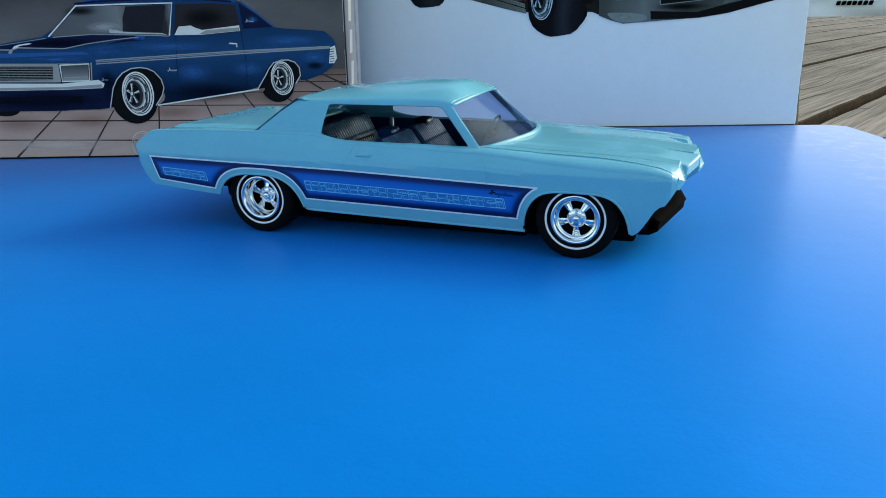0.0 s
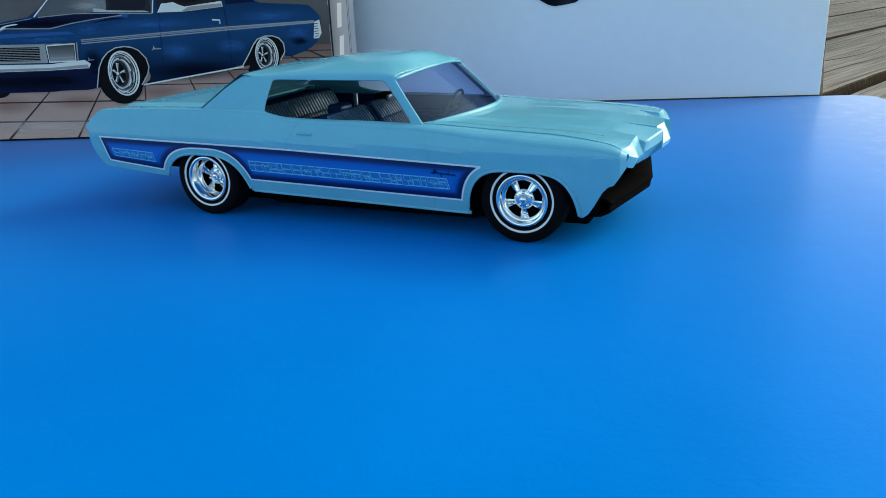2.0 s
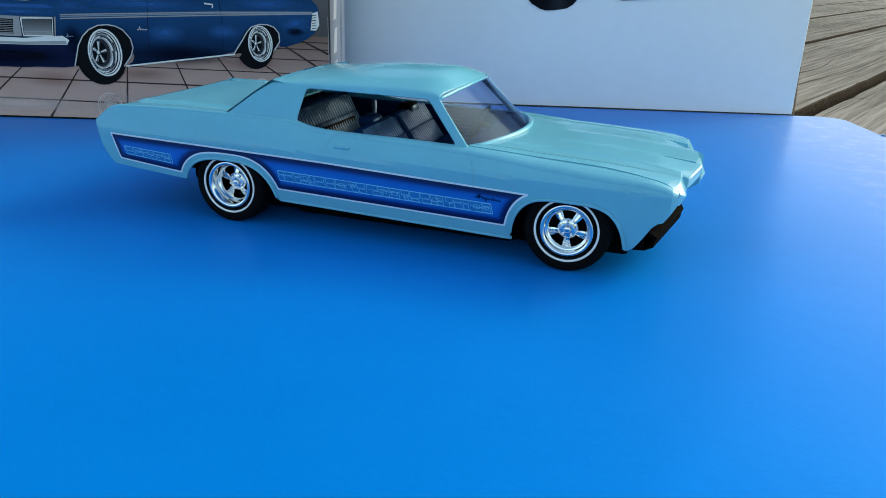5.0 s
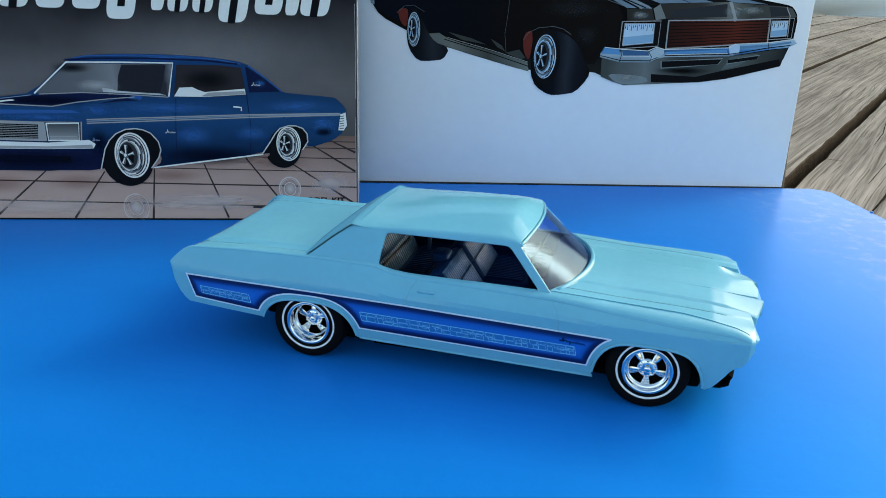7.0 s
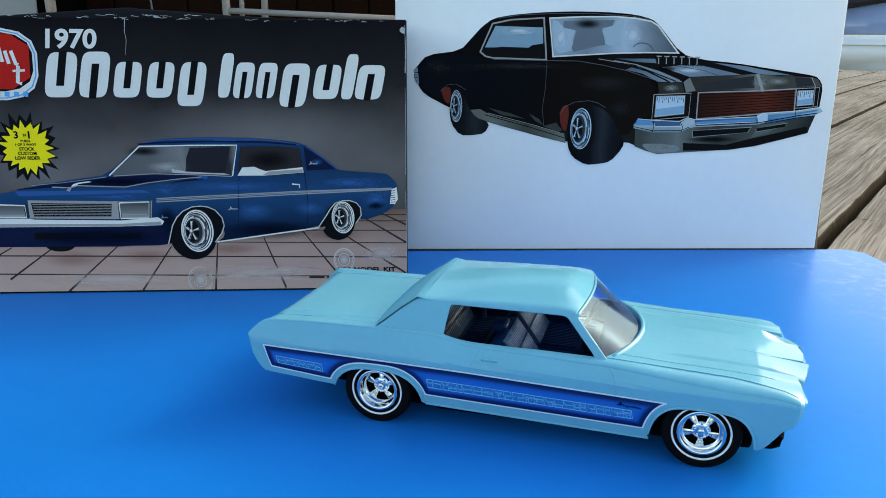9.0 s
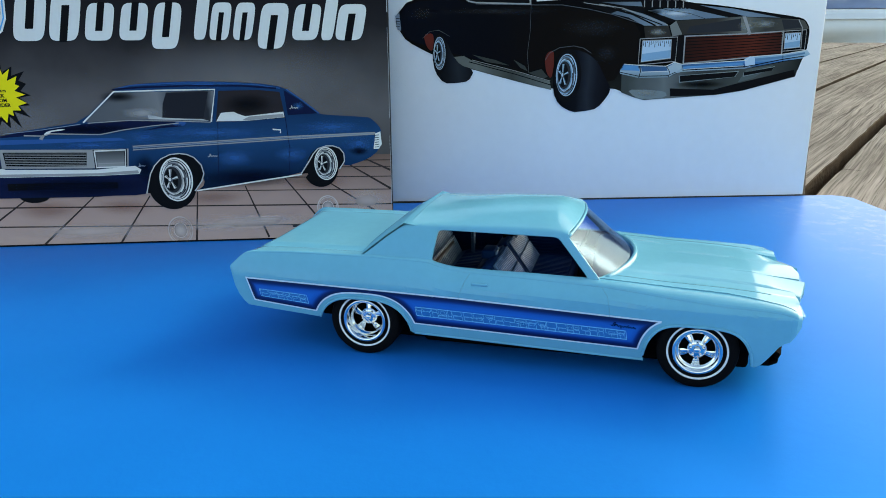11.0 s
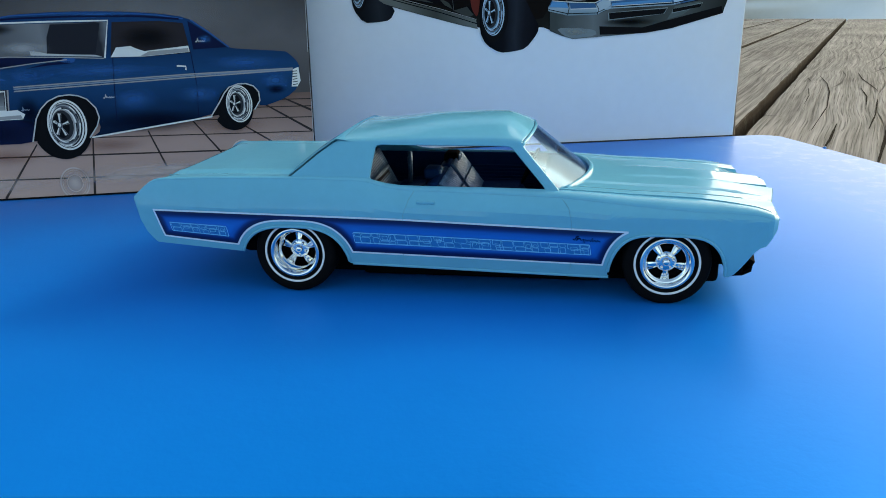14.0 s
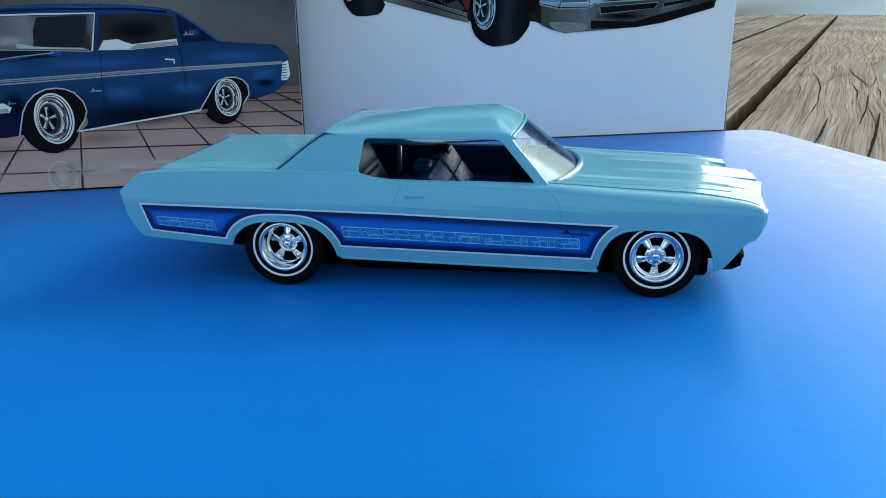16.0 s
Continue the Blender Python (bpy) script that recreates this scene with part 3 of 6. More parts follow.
def printed_wheel(parent, cx, cz, rx, rz, tx, tz, rim, base=8, tyre=P_BLACK, rim_z=None, bright=P_WHITE, dull=P_GREY, ring=P_WHITE, arch=None):
    """A printed wheel: tyre tucked under its arch, white ring, stepped deep dish and chrome spokes."""
    outline = []
    for x, z in oval(cx + tx, cz + tz, rx, rz, 0, 60):
        if arch and z > arch[1] - 5:
            d = math.hypot((x - arch[0]) / arch[2], (z - arch[1]) / arch[3]) / 0.985
            if d > 1:
                x, z = arch[0] + (x - arch[0]) / d, arch[1] + (z - arch[1]) / d
        outline.append((x, z))
    w = ink(parent, "printed_wheel", outline, tyre, base)
    k = rim / rx * 0.98
    a, c = rx * k, rim_z or rz * k
    ink(w, "printed_white_ring", oval(cx, cz, a, c), ring, base + 1)
    ink(w, "printed_ring_gap", oval(cx, cz, a * 0.905, c * 0.925), P_BLACK, base + 2)
    ink(w, "printed_lip", oval(cx - a * 0.01, cz, a * 0.87, c * 0.895), bright, base + 3)
    # steps of the dish, each nearer the far edge
    for n, (f, m) in enumerate(((0.80, P_DARK), (0.76, dull), (0.70, P_MID), (0.64, bright), (0.58, dull), (0.53, P_DARK))):
        ink(w, "printed_dish_step", oval(cx - a * (0.03 + 0.034 * n), cz, a * f, c * (f + 0.06)), m, base + 4 + n * 0.4)
    for a0, a1, f, m in ((-62, -34, 0.72, P_DARK), (-30, 4, 0.75, bright), (8, 34, 0.73, P_DARK), (36, 64, 0.75, bright), (70, 112, 0.77, P_MID), (118, 160, 0.74, bright), (196, 236, 0.75, P_DARK), (240, 286, 0.76, bright), (-44, -14, 0.64, P_DARK), (-8, 22, 0.65, P_MID), (28, 58, 0.63, P_DARK), (-26, 8, 0.57, P_DARK), (14, 44, 0.56, bright), (60, 96, 0.62, P_DARK), (258, 300, 0.62, P_DARK), (300, 326, 0.58, bright)):
        ink(w, "printed_dish_glint", stroke(oval(cx - a * 0.09, cz, a * f, c * (f + 0.05), 0, 14, a0, a1), a * 0.02, a * 0.09), m, base + 6.5)
    hx = cx - a * 0.33
    ink(w, "printed_dish_core", oval(hx + a * 0.05, cz, a * 0.40, c * 0.50), P_BLACK, base + 7)
    for n in range(5):
        q = 2 * math.pi * n / 5 + 0.25
        ca, sa = math.cos(q), math.sin(q)
        reach = 0.46 if ca > 0 else 0.32
        ink(w, "printed_spoke", stroke([(hx + a * 0.06 * ca, cz + c * 0.06 * sa), (hx + a * reach * ca, cz + c * 0.47 * sa)], a * 0.08, a * 0.19), dull, base + 7.6)
        ink(w, "printed_spoke_glint", stroke([(hx + a * 0.10 * ca - 0.25, cz + c * 0.10 * sa + 0.1), (hx + a * reach * ca - 0.25, cz + c * 0.46 * sa + 0.1)], a * 0.03, a * 0.09), bright, base + 8)
        ink(w, "printed_spoke_shade", stroke([(hx + a * 0.10 * ca + 0.35, cz + c * 0.10 * sa - 0.2), (hx + a * reach * ca + 0.45, cz + c * 0.44 * sa - 0.2)], a * 0.02, a * 0.04), P_DARK, base + 8)
    ink(w, "printed_hub", oval(hx - a * 0.02, cz, a * 0.14, c * 0.13), P_MID, base + 9)
    ink(w, "printed_hub_glint", oval(hx - a * 0.04, cz + c * 0.02, a * 0.08, c * 0.08), bright, base + 10)
    return w


# far front wheel, valance and chrome
ink(coupe, "printed_far_wheel", oval(-98.5, 29, 8.2, 3.6), P_BLACK, 5)
ink(coupe, "printed_valance", [(-161.4, 40.5), (-39.8, 40.3), (-34.5, 39.2), (-36.8, 29.4), (-42.7, 28.6), (-161.4, 28.7)], P_CAR_DARK, 8, 0)
ink(coupe, "printed_air_slot", [(-112, 36.8), (-52, 36.4), (-52, 32.8), (-112, 32.8)], P_BLACK, 9)
ink(coupe, "printed_roof_line", stroke([(-47, 88.4), (-38, 90.2), (-12, 91.2), (12, 90.8), (30, 89.6), (42, 87.6)], 0.6), P_CAR_LIGHT, 8)
ink(coupe, "printed_windshield", [(-65.4, 70.4), (-47.6, 86.2), (6.0, 86.8), (2.6, 69.9), (-31.4, 71.4)], P_GLASS, 8, 0)
ink(coupe, "printed_cabin", [(-23.6, 72.2), (-22.6, 80.0), (-20.2, 86.0), (2.6, 86.2), (0.6, 78.6), (-1.2, 71.8), (-8, 70.8)], print_ink("ink_cabin", (0.018, 0.018, 0.023)), 8.3, 0)
ink(coupe, "printed_dash", [(-31.4, 73.8), (-27, 73.2), (-23.6, 72.3), (-12, 71.6), (-1.8, 71.2), (1.8, 70.2), (-31, 71.6)], P_TRIM, 8.65)
ink(coupe, "printed_chrome", stroke([(-66.4, 70.2), (-48.2, 86.8), (-20, 87.3), (6.4, 87.4), (2.9, 69.6)], 0.8), P_WHITE, 10)
ink(coupe, "printed_roof_shade", stroke([(-49, 88.0), (-33.9, 89.0), (-10.0, 89.6), (21.5, 89.2), (40, 87.6)], 0.9), P_CAR_DARK, 9)
ink(coupe, "printed_side_window", [(5.5, 69.6), (8.2, 86.6), (30, 86.8), (41.7, 85.6), (44, 71.2), (21.8, 69.6)], print_ink("ink_window_brown", (0.028, 0.022, 0.024)), 8, 0)
ink(coupe, "printed_seat", [(5.7, 69.8), (8.7, 74.5), (15.6, 75), (18.2, 73.7), (21.9, 72.4), (43.2, 74.6), (43.6, 71.5), (21.8, 69.8)], P_WHITE, 9, 0)
ink(coupe, "printed_seat_shade", [(20, 70.2), (24, 72.2), (43.0, 73.4), (43.2, 71.6), (22, 70)], P_GREY, 10)
ink(coupe, "printed_quarter", [(45.5, 72.6), (44, 86.6), (53, 80.6), (62, 73.4)], P_CAR_DARK, 8)
ink(coupe, "printed_quarter_light", stroke([(45.5, 87), (54, 80.8), (63, 73.4)], 0.7), P_CAR_LIGHT, 9)
ink(coupe, "printed_bonnet", [(-122, 61.8), (-99.5, 65.4), (-85.3, 66.6), (-68.0, 69.2), (-41.7, 70.9), (-17.7, 70.2), (-14.8, 69.2), (-45.2, 65.6), (-58.2, 63.2), (-84.9, 63.6), (-99, 63.2)], P_CAR_DARK, 8)
ink(coupe, "printed_bonnet_edge", stroke([(-99.0, 63.6), (-88.6, 63.2), (-84.9, 64.4), (-58.2, 63.5), (-45.2, 65.9), (-30, 67.8), (-14.8, 69.2)], 0.7, 0.45), P_GREY, 12)
ink(coupe, "printed_scoop", [(-88.8, 63.6), (-86.4, 65.8), (-78.6, 67.0), (-76, 66.4), (-84.6, 65.4), (-84.4, 64.6)], P_WHITE, 12, 1)
ink(coupe, "printed_scoop", [(-91.2, 61.6), (-89.0, 63.8), (-87.8, 63.4), (-89.4, 61.0)], P_GREY, 12)
ink(coupe, "printed_bonnet_edge", stroke([(-110, 64.6), (-92, 66.2), (-80, 67.8), (-68, 69.4)], 0.3, 0.45), P_STEEL, 12)
ink(coupe, "printed_cowl_light", stroke([(-64, 69.9), (-41.7, 71.1), (-17.7, 70.4), (2.6, 69.4)], 0.5), P_GREY, 12)
ink(coupe, "printed_cowl_dark", [(-34.7, 65.2), (-24, 67.8), (-13.4, 68.4), (-13.4, 67.4), (-24, 66.6)], P_CAR_DARK, 11)
ink(coupe, "printed_nose_light", [(-120, 61.2), (-48, 61.6), (-44, 60), (-118, 58.4)], P_CAR_LIGHT, 9)
ink(coupe, "printed_grille_frame", [(-113.5, 56), (-65, 55.2), (-43.8, 55.4), (-45, 45), (-66, 44.6), (-113.5, 45.4)], P_GREY, 9)
ink(coupe, "printed_grille", [(-111.8, 54.4), (-66.8, 53.6), (-67.6, 45.9), (-111, 46.2)], P_BLACK, 10)
for k in range(8):
    ink(coupe, "printed_bar", stroke([(-111, 53.6 - k * 0.98), (-67.2, 52.8 - k * 0.93)], 0.28), P_GREY, 11)
for q in ([(-63.4, 54.9), (-44.6, 55.4), (-45.6, 44.6), (-63.2, 44.4)], [(-135, 54.2), (-114.4, 53.4), (-114, 45.6), (-135, 45.8)]):
    lamp = ink(coupe, "printed_headlamp", q, P_DARK, 10)
    cx, cz = sum(p[0] for p in q) / 4, sum(p[1] for p in q) / 4
    ink(lamp, "printed_bezel", stroke([(lerp(x, cx, 0.10), lerp(z, cz, 0.12)) for x, z in q + q[:1]], 0.8), P_WHITE, 12)
    ink(lamp, "printed_lens", [(lerp(x, cx, 0.16), lerp(z, cz, 0.16)) for x, z in q], ramp_mat("ink_lens", 2, cz / 1000 - 0.004, cz / 1000 + 0.004, [(0.0, (0.30, 0.29, 0.27)), (0.5, (0.16, 0.155, 0.15)), (1.0, (0.07, 0.07, 0.07))]), 11)
    ink(lamp, "printed_lens_line", stroke([(lerp(q[3][0], cx, 0.2), cz - 2.6), (lerp(q[2][0], cx, 0.2), cz - 2.4)], 0.5), P_GREY, 12)
ink(coupe, "printed_bumper", [(-161.4, 45.6), (-113.3, 45.3), (-111.2, 44.7), (-62.5, 43.8), (-41.3, 45.6), (-38.0, 43.3), (-39.4, 40.9), (-62.8, 40.3), (-161.4, 40.3)], P_WHITE, 11, 0)
ink(coupe, "printed_bumper_shade", [(-161.4, 42.4), (-62.5, 41.8), (-40, 43), (-39.4, 41.2), (-62.8, 40.5), (-161.4, 40.5)], P_GREY, 12)
for k in (0.0, 1.1, 2.0):
    ink(coupe, "printed_side_trim", stroke([(-41.4, 54.6 + k), (42.5, 58.9 + k * 0.8), (94.4, 61.2 + k * 0.4)], 0.62), P_GREY if k != 1.1 else P_STEEL, 9)
ink(coupe, "printed_sill_trim", stroke([(-8.7, 30.4), (51.5, 38.6)], 0.8), P_WHITE, 9)
FRONT_ARCH, REAR_ARCH = (-19.0, 34.5, 16.2, 17.2), (65.8, 42.2, 11.4, 12.6)
for trim in ([(-36.4, 29.6), (-33.2, 40.8), (-30.4, 45.6), (-26.6, 49.3), (-21.4, 51.7), (-16.2, 52.2), (-12.2, 51.6), (-8.3, 49.8), (-4.6, 45.3), (-3.6, 40.5), (-5.1, 36.2), (-9.4, 30.4)], [(51.0, 38.8), (56.1, 46.3), (58.6, 50.4), (61.3, 53.4), (65.9, 54.9), (70.0, 54.9), (73.6, 53.6), (76.0, 50.6), (76.3, 46.1), (73.3, 41.5)]):
    well = ink(coupe, "printed_wheel_well", trim, P_BLACK, 7)
    ink(well, "printed_arch_trim", stroke(trim, 0.65), P_TRIM, 22)
printed_wheel(coupe, -19.4, 37.2, 13.8, 15.4, -2.6, -1.9, 9.5, 10, rim_z=12.7, arch=FRONT_ARCH)
printed_wheel(coupe, 65.6, 44.6, 10.2, 11.6, -3.2, -2.0, 6.8, 10, rim_z=9.6, arch=REAR_ARCH)
ink(coupe, "printed_tail_lamp", [(93.2, 52.6), (94.4, 61.5), (97.3, 62.6), (98.0, 55.4), (96.2, 52.6)], P_WHITE, 10)
for k in range(6):
    ink(coupe, "printed_lamp_slot", stroke([(93.9, 53.6 + k * 1.35), (96.4, 53.9 + k * 1.35)], 0.4), P_DARK, 11)
ink(coupe, "printed_door_handle", stroke([(36.6, 64.8), (41, 64.4), (40.8, 62.6)], 0.8), P_WHITE, 10)
for pts in ([(6.5, 69.8), (5.4, 55), (4.5, 38.9)], [(44, 71.6), (45.4, 55), (44.6, 38.5)]):
    ink(coupe, "printed_door_seam", stroke(pts, 0.35), P_CAR_DARK, 9)
for x, z, w, m in ((-0.6, 49.8, 5.4, P_TRIM), (-39.6, 45.0, 4.0, P_STEEL), (46.8, 76.2, 4.8, P_TRIM)):
    curl = [(0, 0.3), (0.10, 0.0), (0.2, 0.7), (0.26, 2.0), (0.30, 0.9), (0.34, 0.1), (0.42, 0.7), (0.5, 0.1), (0.58, 0.8), (0.66, 0.1), (0.76, 0.7), (0.84, 0.2), (1.0, 0.6)]
    ink(coupe, "printed_script", stroke([(x + w * u, z + v) for u, v in curl], 0.42), m, 10)
ink(coupe, "printed_mirror", [(-19, 68), (-15, 70.6), (-10.6, 69.8), (-12, 67.4)], P_CAR_LIGHT, 11, 1)


# sprayed light and shade of the kit picture: parent, middle, half-axes, layer, ink
GLOW, BODY_LIGHT, BODY_DARK = airbrush("spray_grey_glow", (0.26, 0.23, 0.22), 0.55), airbrush("spray_blue_light", (0.028, 0.115, 0.31), 0.75), airbrush("spray_navy_dark", (0.002, 0.005, 0.018), 0.8)
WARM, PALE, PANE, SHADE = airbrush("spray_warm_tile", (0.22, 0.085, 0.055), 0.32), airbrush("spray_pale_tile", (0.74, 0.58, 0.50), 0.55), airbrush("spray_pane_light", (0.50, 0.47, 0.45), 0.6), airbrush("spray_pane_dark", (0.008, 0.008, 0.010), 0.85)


def spray_patches(rows):
    for owner, x, z, rx, rz, layer, spray in rows:
        ink(owner, "sprayed_patch", oval(x, z, rx, rz), spray, layer)


spray_patches((
        (kit, 25, 92, 95, 26, 2, GLOW), (kit, -100, 70, 45, 18, 2, GLOW),
        (coupe, 2, 63.5, 42, 4.5, 8.5, BODY_LIGHT), (coupe, 70, 65.5, 26, 5.0, 8.5, BODY_LIGHT), (coupe, 14, 49, 15, 7, 8.5, BODY_LIGHT), (coupe, 46, 50.5, 13, 6, 8.5, BODY_LIGHT), (coupe, 85, 56, 11, 6, 8.5, BODY_LIGHT),
        (coupe, -64, 57.6, 26, 2.6, 9.5, BODY_LIGHT), (coupe, -34, 62, 14, 5, 8.5, BODY_LIGHT), (coupe, 0, 90, 34, 2.2, 8.5, BODY_LIGHT), (coupe, 51.5, 77.6, 4, 2.6, 9.5, BODY_LIGHT)))
spray_patches((
        (coupe, 22, 37.5, 34, 7, 8.6, BODY_DARK), (coupe, -75, 34, 48, 7, 9.6, BODY_DARK), (coupe, 85, 51.5, 6.5, 3, 8.6, BODY_DARK), (coupe, -36, 44, 7, 10, 8.6, BODY_DARK), (coupe, -62, 66.5, 30, 3.5, 9.6, BODY_DARK),
        (coupe, -46, 84, 12, 3.4, 8.7, SHADE), (coupe, -34, 75, 14, 4, 8.7, PANE), (coupe, 24, 79, 16, 7, 8.7, SHADE)))
spray_patches((
        (floor_print, 0, 26, 20, 5, 3, WARM), (floor_print, -92, 21, 22, 7, 3, WARM), (floor_print, 60, 34, 24, 6, 3, WARM), (floor_print, -50, 22, 20, 6, 3, WARM),
        (floor_print, 2, 9.2, 22, 2.6, 3.2, PALE), (floor_print, 30, 12.6, 22, 2.8, 3.2, PALE), (floor_print, 18, 11, 48, 7, 3, PALE), (floor_print, -70, 8, 50, 6, 3, PALE), (floor_print, 88, 22, 16, 8, 3, PALE)))


# wordmark drawn as slanted plain blocks, a block a letter
def wordmark_block(x0, x1, z0, z1, slot):
    h, cx, cz = z1 - z0, (x0 + x1) / 2, (z0 + z1) / 2

    def block(hw, hh):
        out = []
        for k in range(36):
            a = 2 * math.pi * k / 36
            ca, sa = math.cos(a), math.sin(a)
            dx, dz = hw * math.copysign(abs(ca) ** 0.42, ca), hh * math.copysign(abs(sa) ** 0.42, sa)
            out.append((cx + dx + dz * 0.20, cz + dz))
        return out
    hw = (x1 - x0) / 2 - h * 0.085
    b = ink(kit, "wordmark_block", block(hw, h / 2), P_WHITE, 4)
    if slot:
        # a slanted slot that runs out through the foot or the head of the block
        lo, hi = (-0.52, 0.24) if slot > 0 else (-0.24, 0.52)
        pts = [(cx + s * hw * 0.26 + t * h * 0.20, cz + t * h) for s, t in ((-1, lo), (1, lo), (1, hi), (-1, hi))]
        ink(b, "block_slot", pts, P_BLACK, 5)


for x0, x1, z0, z1, slot in ((-97, -76.5, 114, 138.4, -1), (-78.5, -58.8, 114, 138.8, 1), (-60, -42.2, 114, 133.4, -1), (-42, -24.5, 114, 133.4, -1), (-25.5, -7, 109.3, 133.5, -1), (-2.6, 8.2, 114.1, 138.4, 0), (5.6, 19.4, 113.8, 133.4, 1), (18.2, 32, 113.8, 133.3, 1), (31, 50, 109, 133, 1), (50, 67.5, 113.4, 132.4, -1), (66, 77, 113.3, 138.2, 0), (73.6, 92, 113.2, 132.3, 1)):
    wordmark_block(x0, x1, z0, z1, slot)
lettering(kit, "printed_year", "1970", -93.5, 140.2, 10.6, P_WHITE, 4, 28, 0.12, 0.03)
lettering(kit, "printed_scale", "1/25 MODEL KIT", 61.8, 10.9, 3.0, P_BLACK, 8, 34.5, 0, 0.035)
for x0, x1 in ((44.5, 53.5), (55, 61), (62.5, 76), (77.5, 84), (85.5, 96)):
    ink(kit, "small_print", [(x0, 7.4), (x1, 7.3), (x1, 8.7), (x0, 8.8)], P_DARK, 8)

# maker's badge: plain red plate in a pale frame
badge = ink(kit, "badge", soften([(-150, 112.4), (-99.6, 112.4), (-97.4, 150.9), (-150, 150.9)], 2), P_WHITE, 3, label="red maker's badge in a pale frame")
ink(badge, "badge_line", soften([(-149, 113.3), (-100.5, 113.3), (-98.4, 150), (-149, 150)], 2), P_SKY, 4)
ink(badge, "badge_edge", soften([(-148.4, 113.9), (-101.2, 113.9), (-99.1, 149.4), (-148.4, 149.4)], 2), P_WHITE, 5)
ink(badge, "badge_dark", soften([(-148, 117.2), (-101.8, 117.2), (-100.2, 148.8), (-148, 148.8)], 2), P_BLACK, 6)
ink(badge, "badge_plate", soften([(-147.4, 118.4), (-103.6, 118.4), (-101.6, 148), (-147.4, 148)], 1), P_RED, 7)
for pts, w in (([(-118, 141), (-117, 133)], 2.0), ([(-115, 139), (-113.6, 132)], 2.0), ([(-111.8, 139), (-110, 132), (-108.6, 131.6)], 2.0), ([(-109, 131), (-110.2, 122), (-108, 121.4)], 2.0), ([(-112.2, 128.2), (-105.6, 128.6)], 1.2)):
    ink(badge, "badge_stroke", stroke(pts, w), P_WHITE, 8)
for x in (-127, -122, -117, -112, -107):
    ink(badge, "strip_mark", stroke([(x, 114.4), (x + 0.4, 117)], 2.6), P_SKY, 7)

# yellow starburst
def burst(r0, r1, n, seed):
    rnd = random.Random(seed)
    out = []
    for k in range(2 * n):
        r = (r0 if k % 2 else r1) * rnd.uniform(0.88, 1.1)
        a = math.pi * k / n + rnd.uniform(-0.04, 0.04)
        out.append((-110.2 + r * math.cos(a), 86.0 + r * 1.02 * math.sin(a)))
    return out


star = ink(kit, "starburst", burst(13.5, 19.4, 19, 4), P_BLACK, 3, label="yellow starburst on a black burst")
ink(star, "yellow_burst", burst(11.0, 15.4, 19, 9), P_YELLOW, 4)
for text, x, z, h, w in (("3", -116.4, 91.2, 4.2, None), ("IN", -111.4, 92.4, 1.5, 1.8), ("1", -108.6, 91.2, 4.2, None), ("BUILD", -113.0, 89.2, 1.4, 5.2), ("1 OF 3 WAYS", -116.2, 87.2, 1.4, 11.4), ("STOCK", -114.3, 84.4, 2.0, 8.4), ("CUSTOM", -115.3, 81.9, 2.0, 10.2), ("LOW RIDER", -117.2, 79.3, 2.0, 13.8)):
    lettering(star, "star_lettering", text, x, z, h, P_BLACK, 6, w, 0, 0.035)

# worn top edge with a lifted flap of card and pale scuffs
SCUFF = mat("torn_card_fibre", (0.42, 0.41, 0.40), 0.8, vary=0.25, grain=300)
rows = []
scuff_rnd = random.Random(8)
for i in range(41):
    x = lerp(-0.150, 0.030, i / 40)
    h = 0.0048 * max(0.0, 1 - abs(x + 0.050) / (0.065 if x < -0.05 else 0.075)) + 0.0004 + scuff_rnd.uniform(0, 0.0003)
    rows.append([(x, 0.0006, 0.1560), (x, 0.0002, 0.1568 + h * 0.6), (x, 0.0010, 0.1568 + h), (x, 0.0120, 0.1572 + h * 0.8), (x, 0.0300, 0.1571)])
flap = part("lid_flap", grid_bm(rows), KIT_CARD, kit, "lifted dark top flap with torn pale edge")
for k in range(46):
    x = scuff_rnd.choice((scuff_rnd.uniform(-120, -50), scuff_rnd.uniform(-60, -15), scuff_rnd.uniform(-20, 100)))
    w, z = scuff_rnd.uniform(1.5, 7), scuff_rnd.uniform(155.4, 156.8) + (scuff_rnd.uniform(0, 2.4) if x < 0 else 0)
    if x > 20:
        w *= 0.5
    pts = [(x + w * j / 4, z + scuff_rnd.uniform(-0.35, 0.35)) for j in range(5)]
    ink(kit, "scuff", stroke(pts, scuff_rnd.uniform(0.15, 0.6), 0.1), SCUFF, 8)
ink(kit, "crease", stroke([(-49.6, 156), (-50.3, 150), (-49.8, 145), (-50.9, 137)], 0.35, 0.15), SCUFF, 6)
for z0, z1, w in ((20, 60, 0.35), (70, 120, 0.3), (128, 154, 0.5)):
    ink(kit, "edge_wear", stroke([(102.7, z0), (102.9, (z0 + z1) / 2), (102.6, z1)], w, w * 0.5), SCUFF, 8)
ink(kit, "corner_wear", [(99.2, 151), (101.2, 153.5), (102.8, 152), (102.4, 149)], SCUFF, 8, 1)

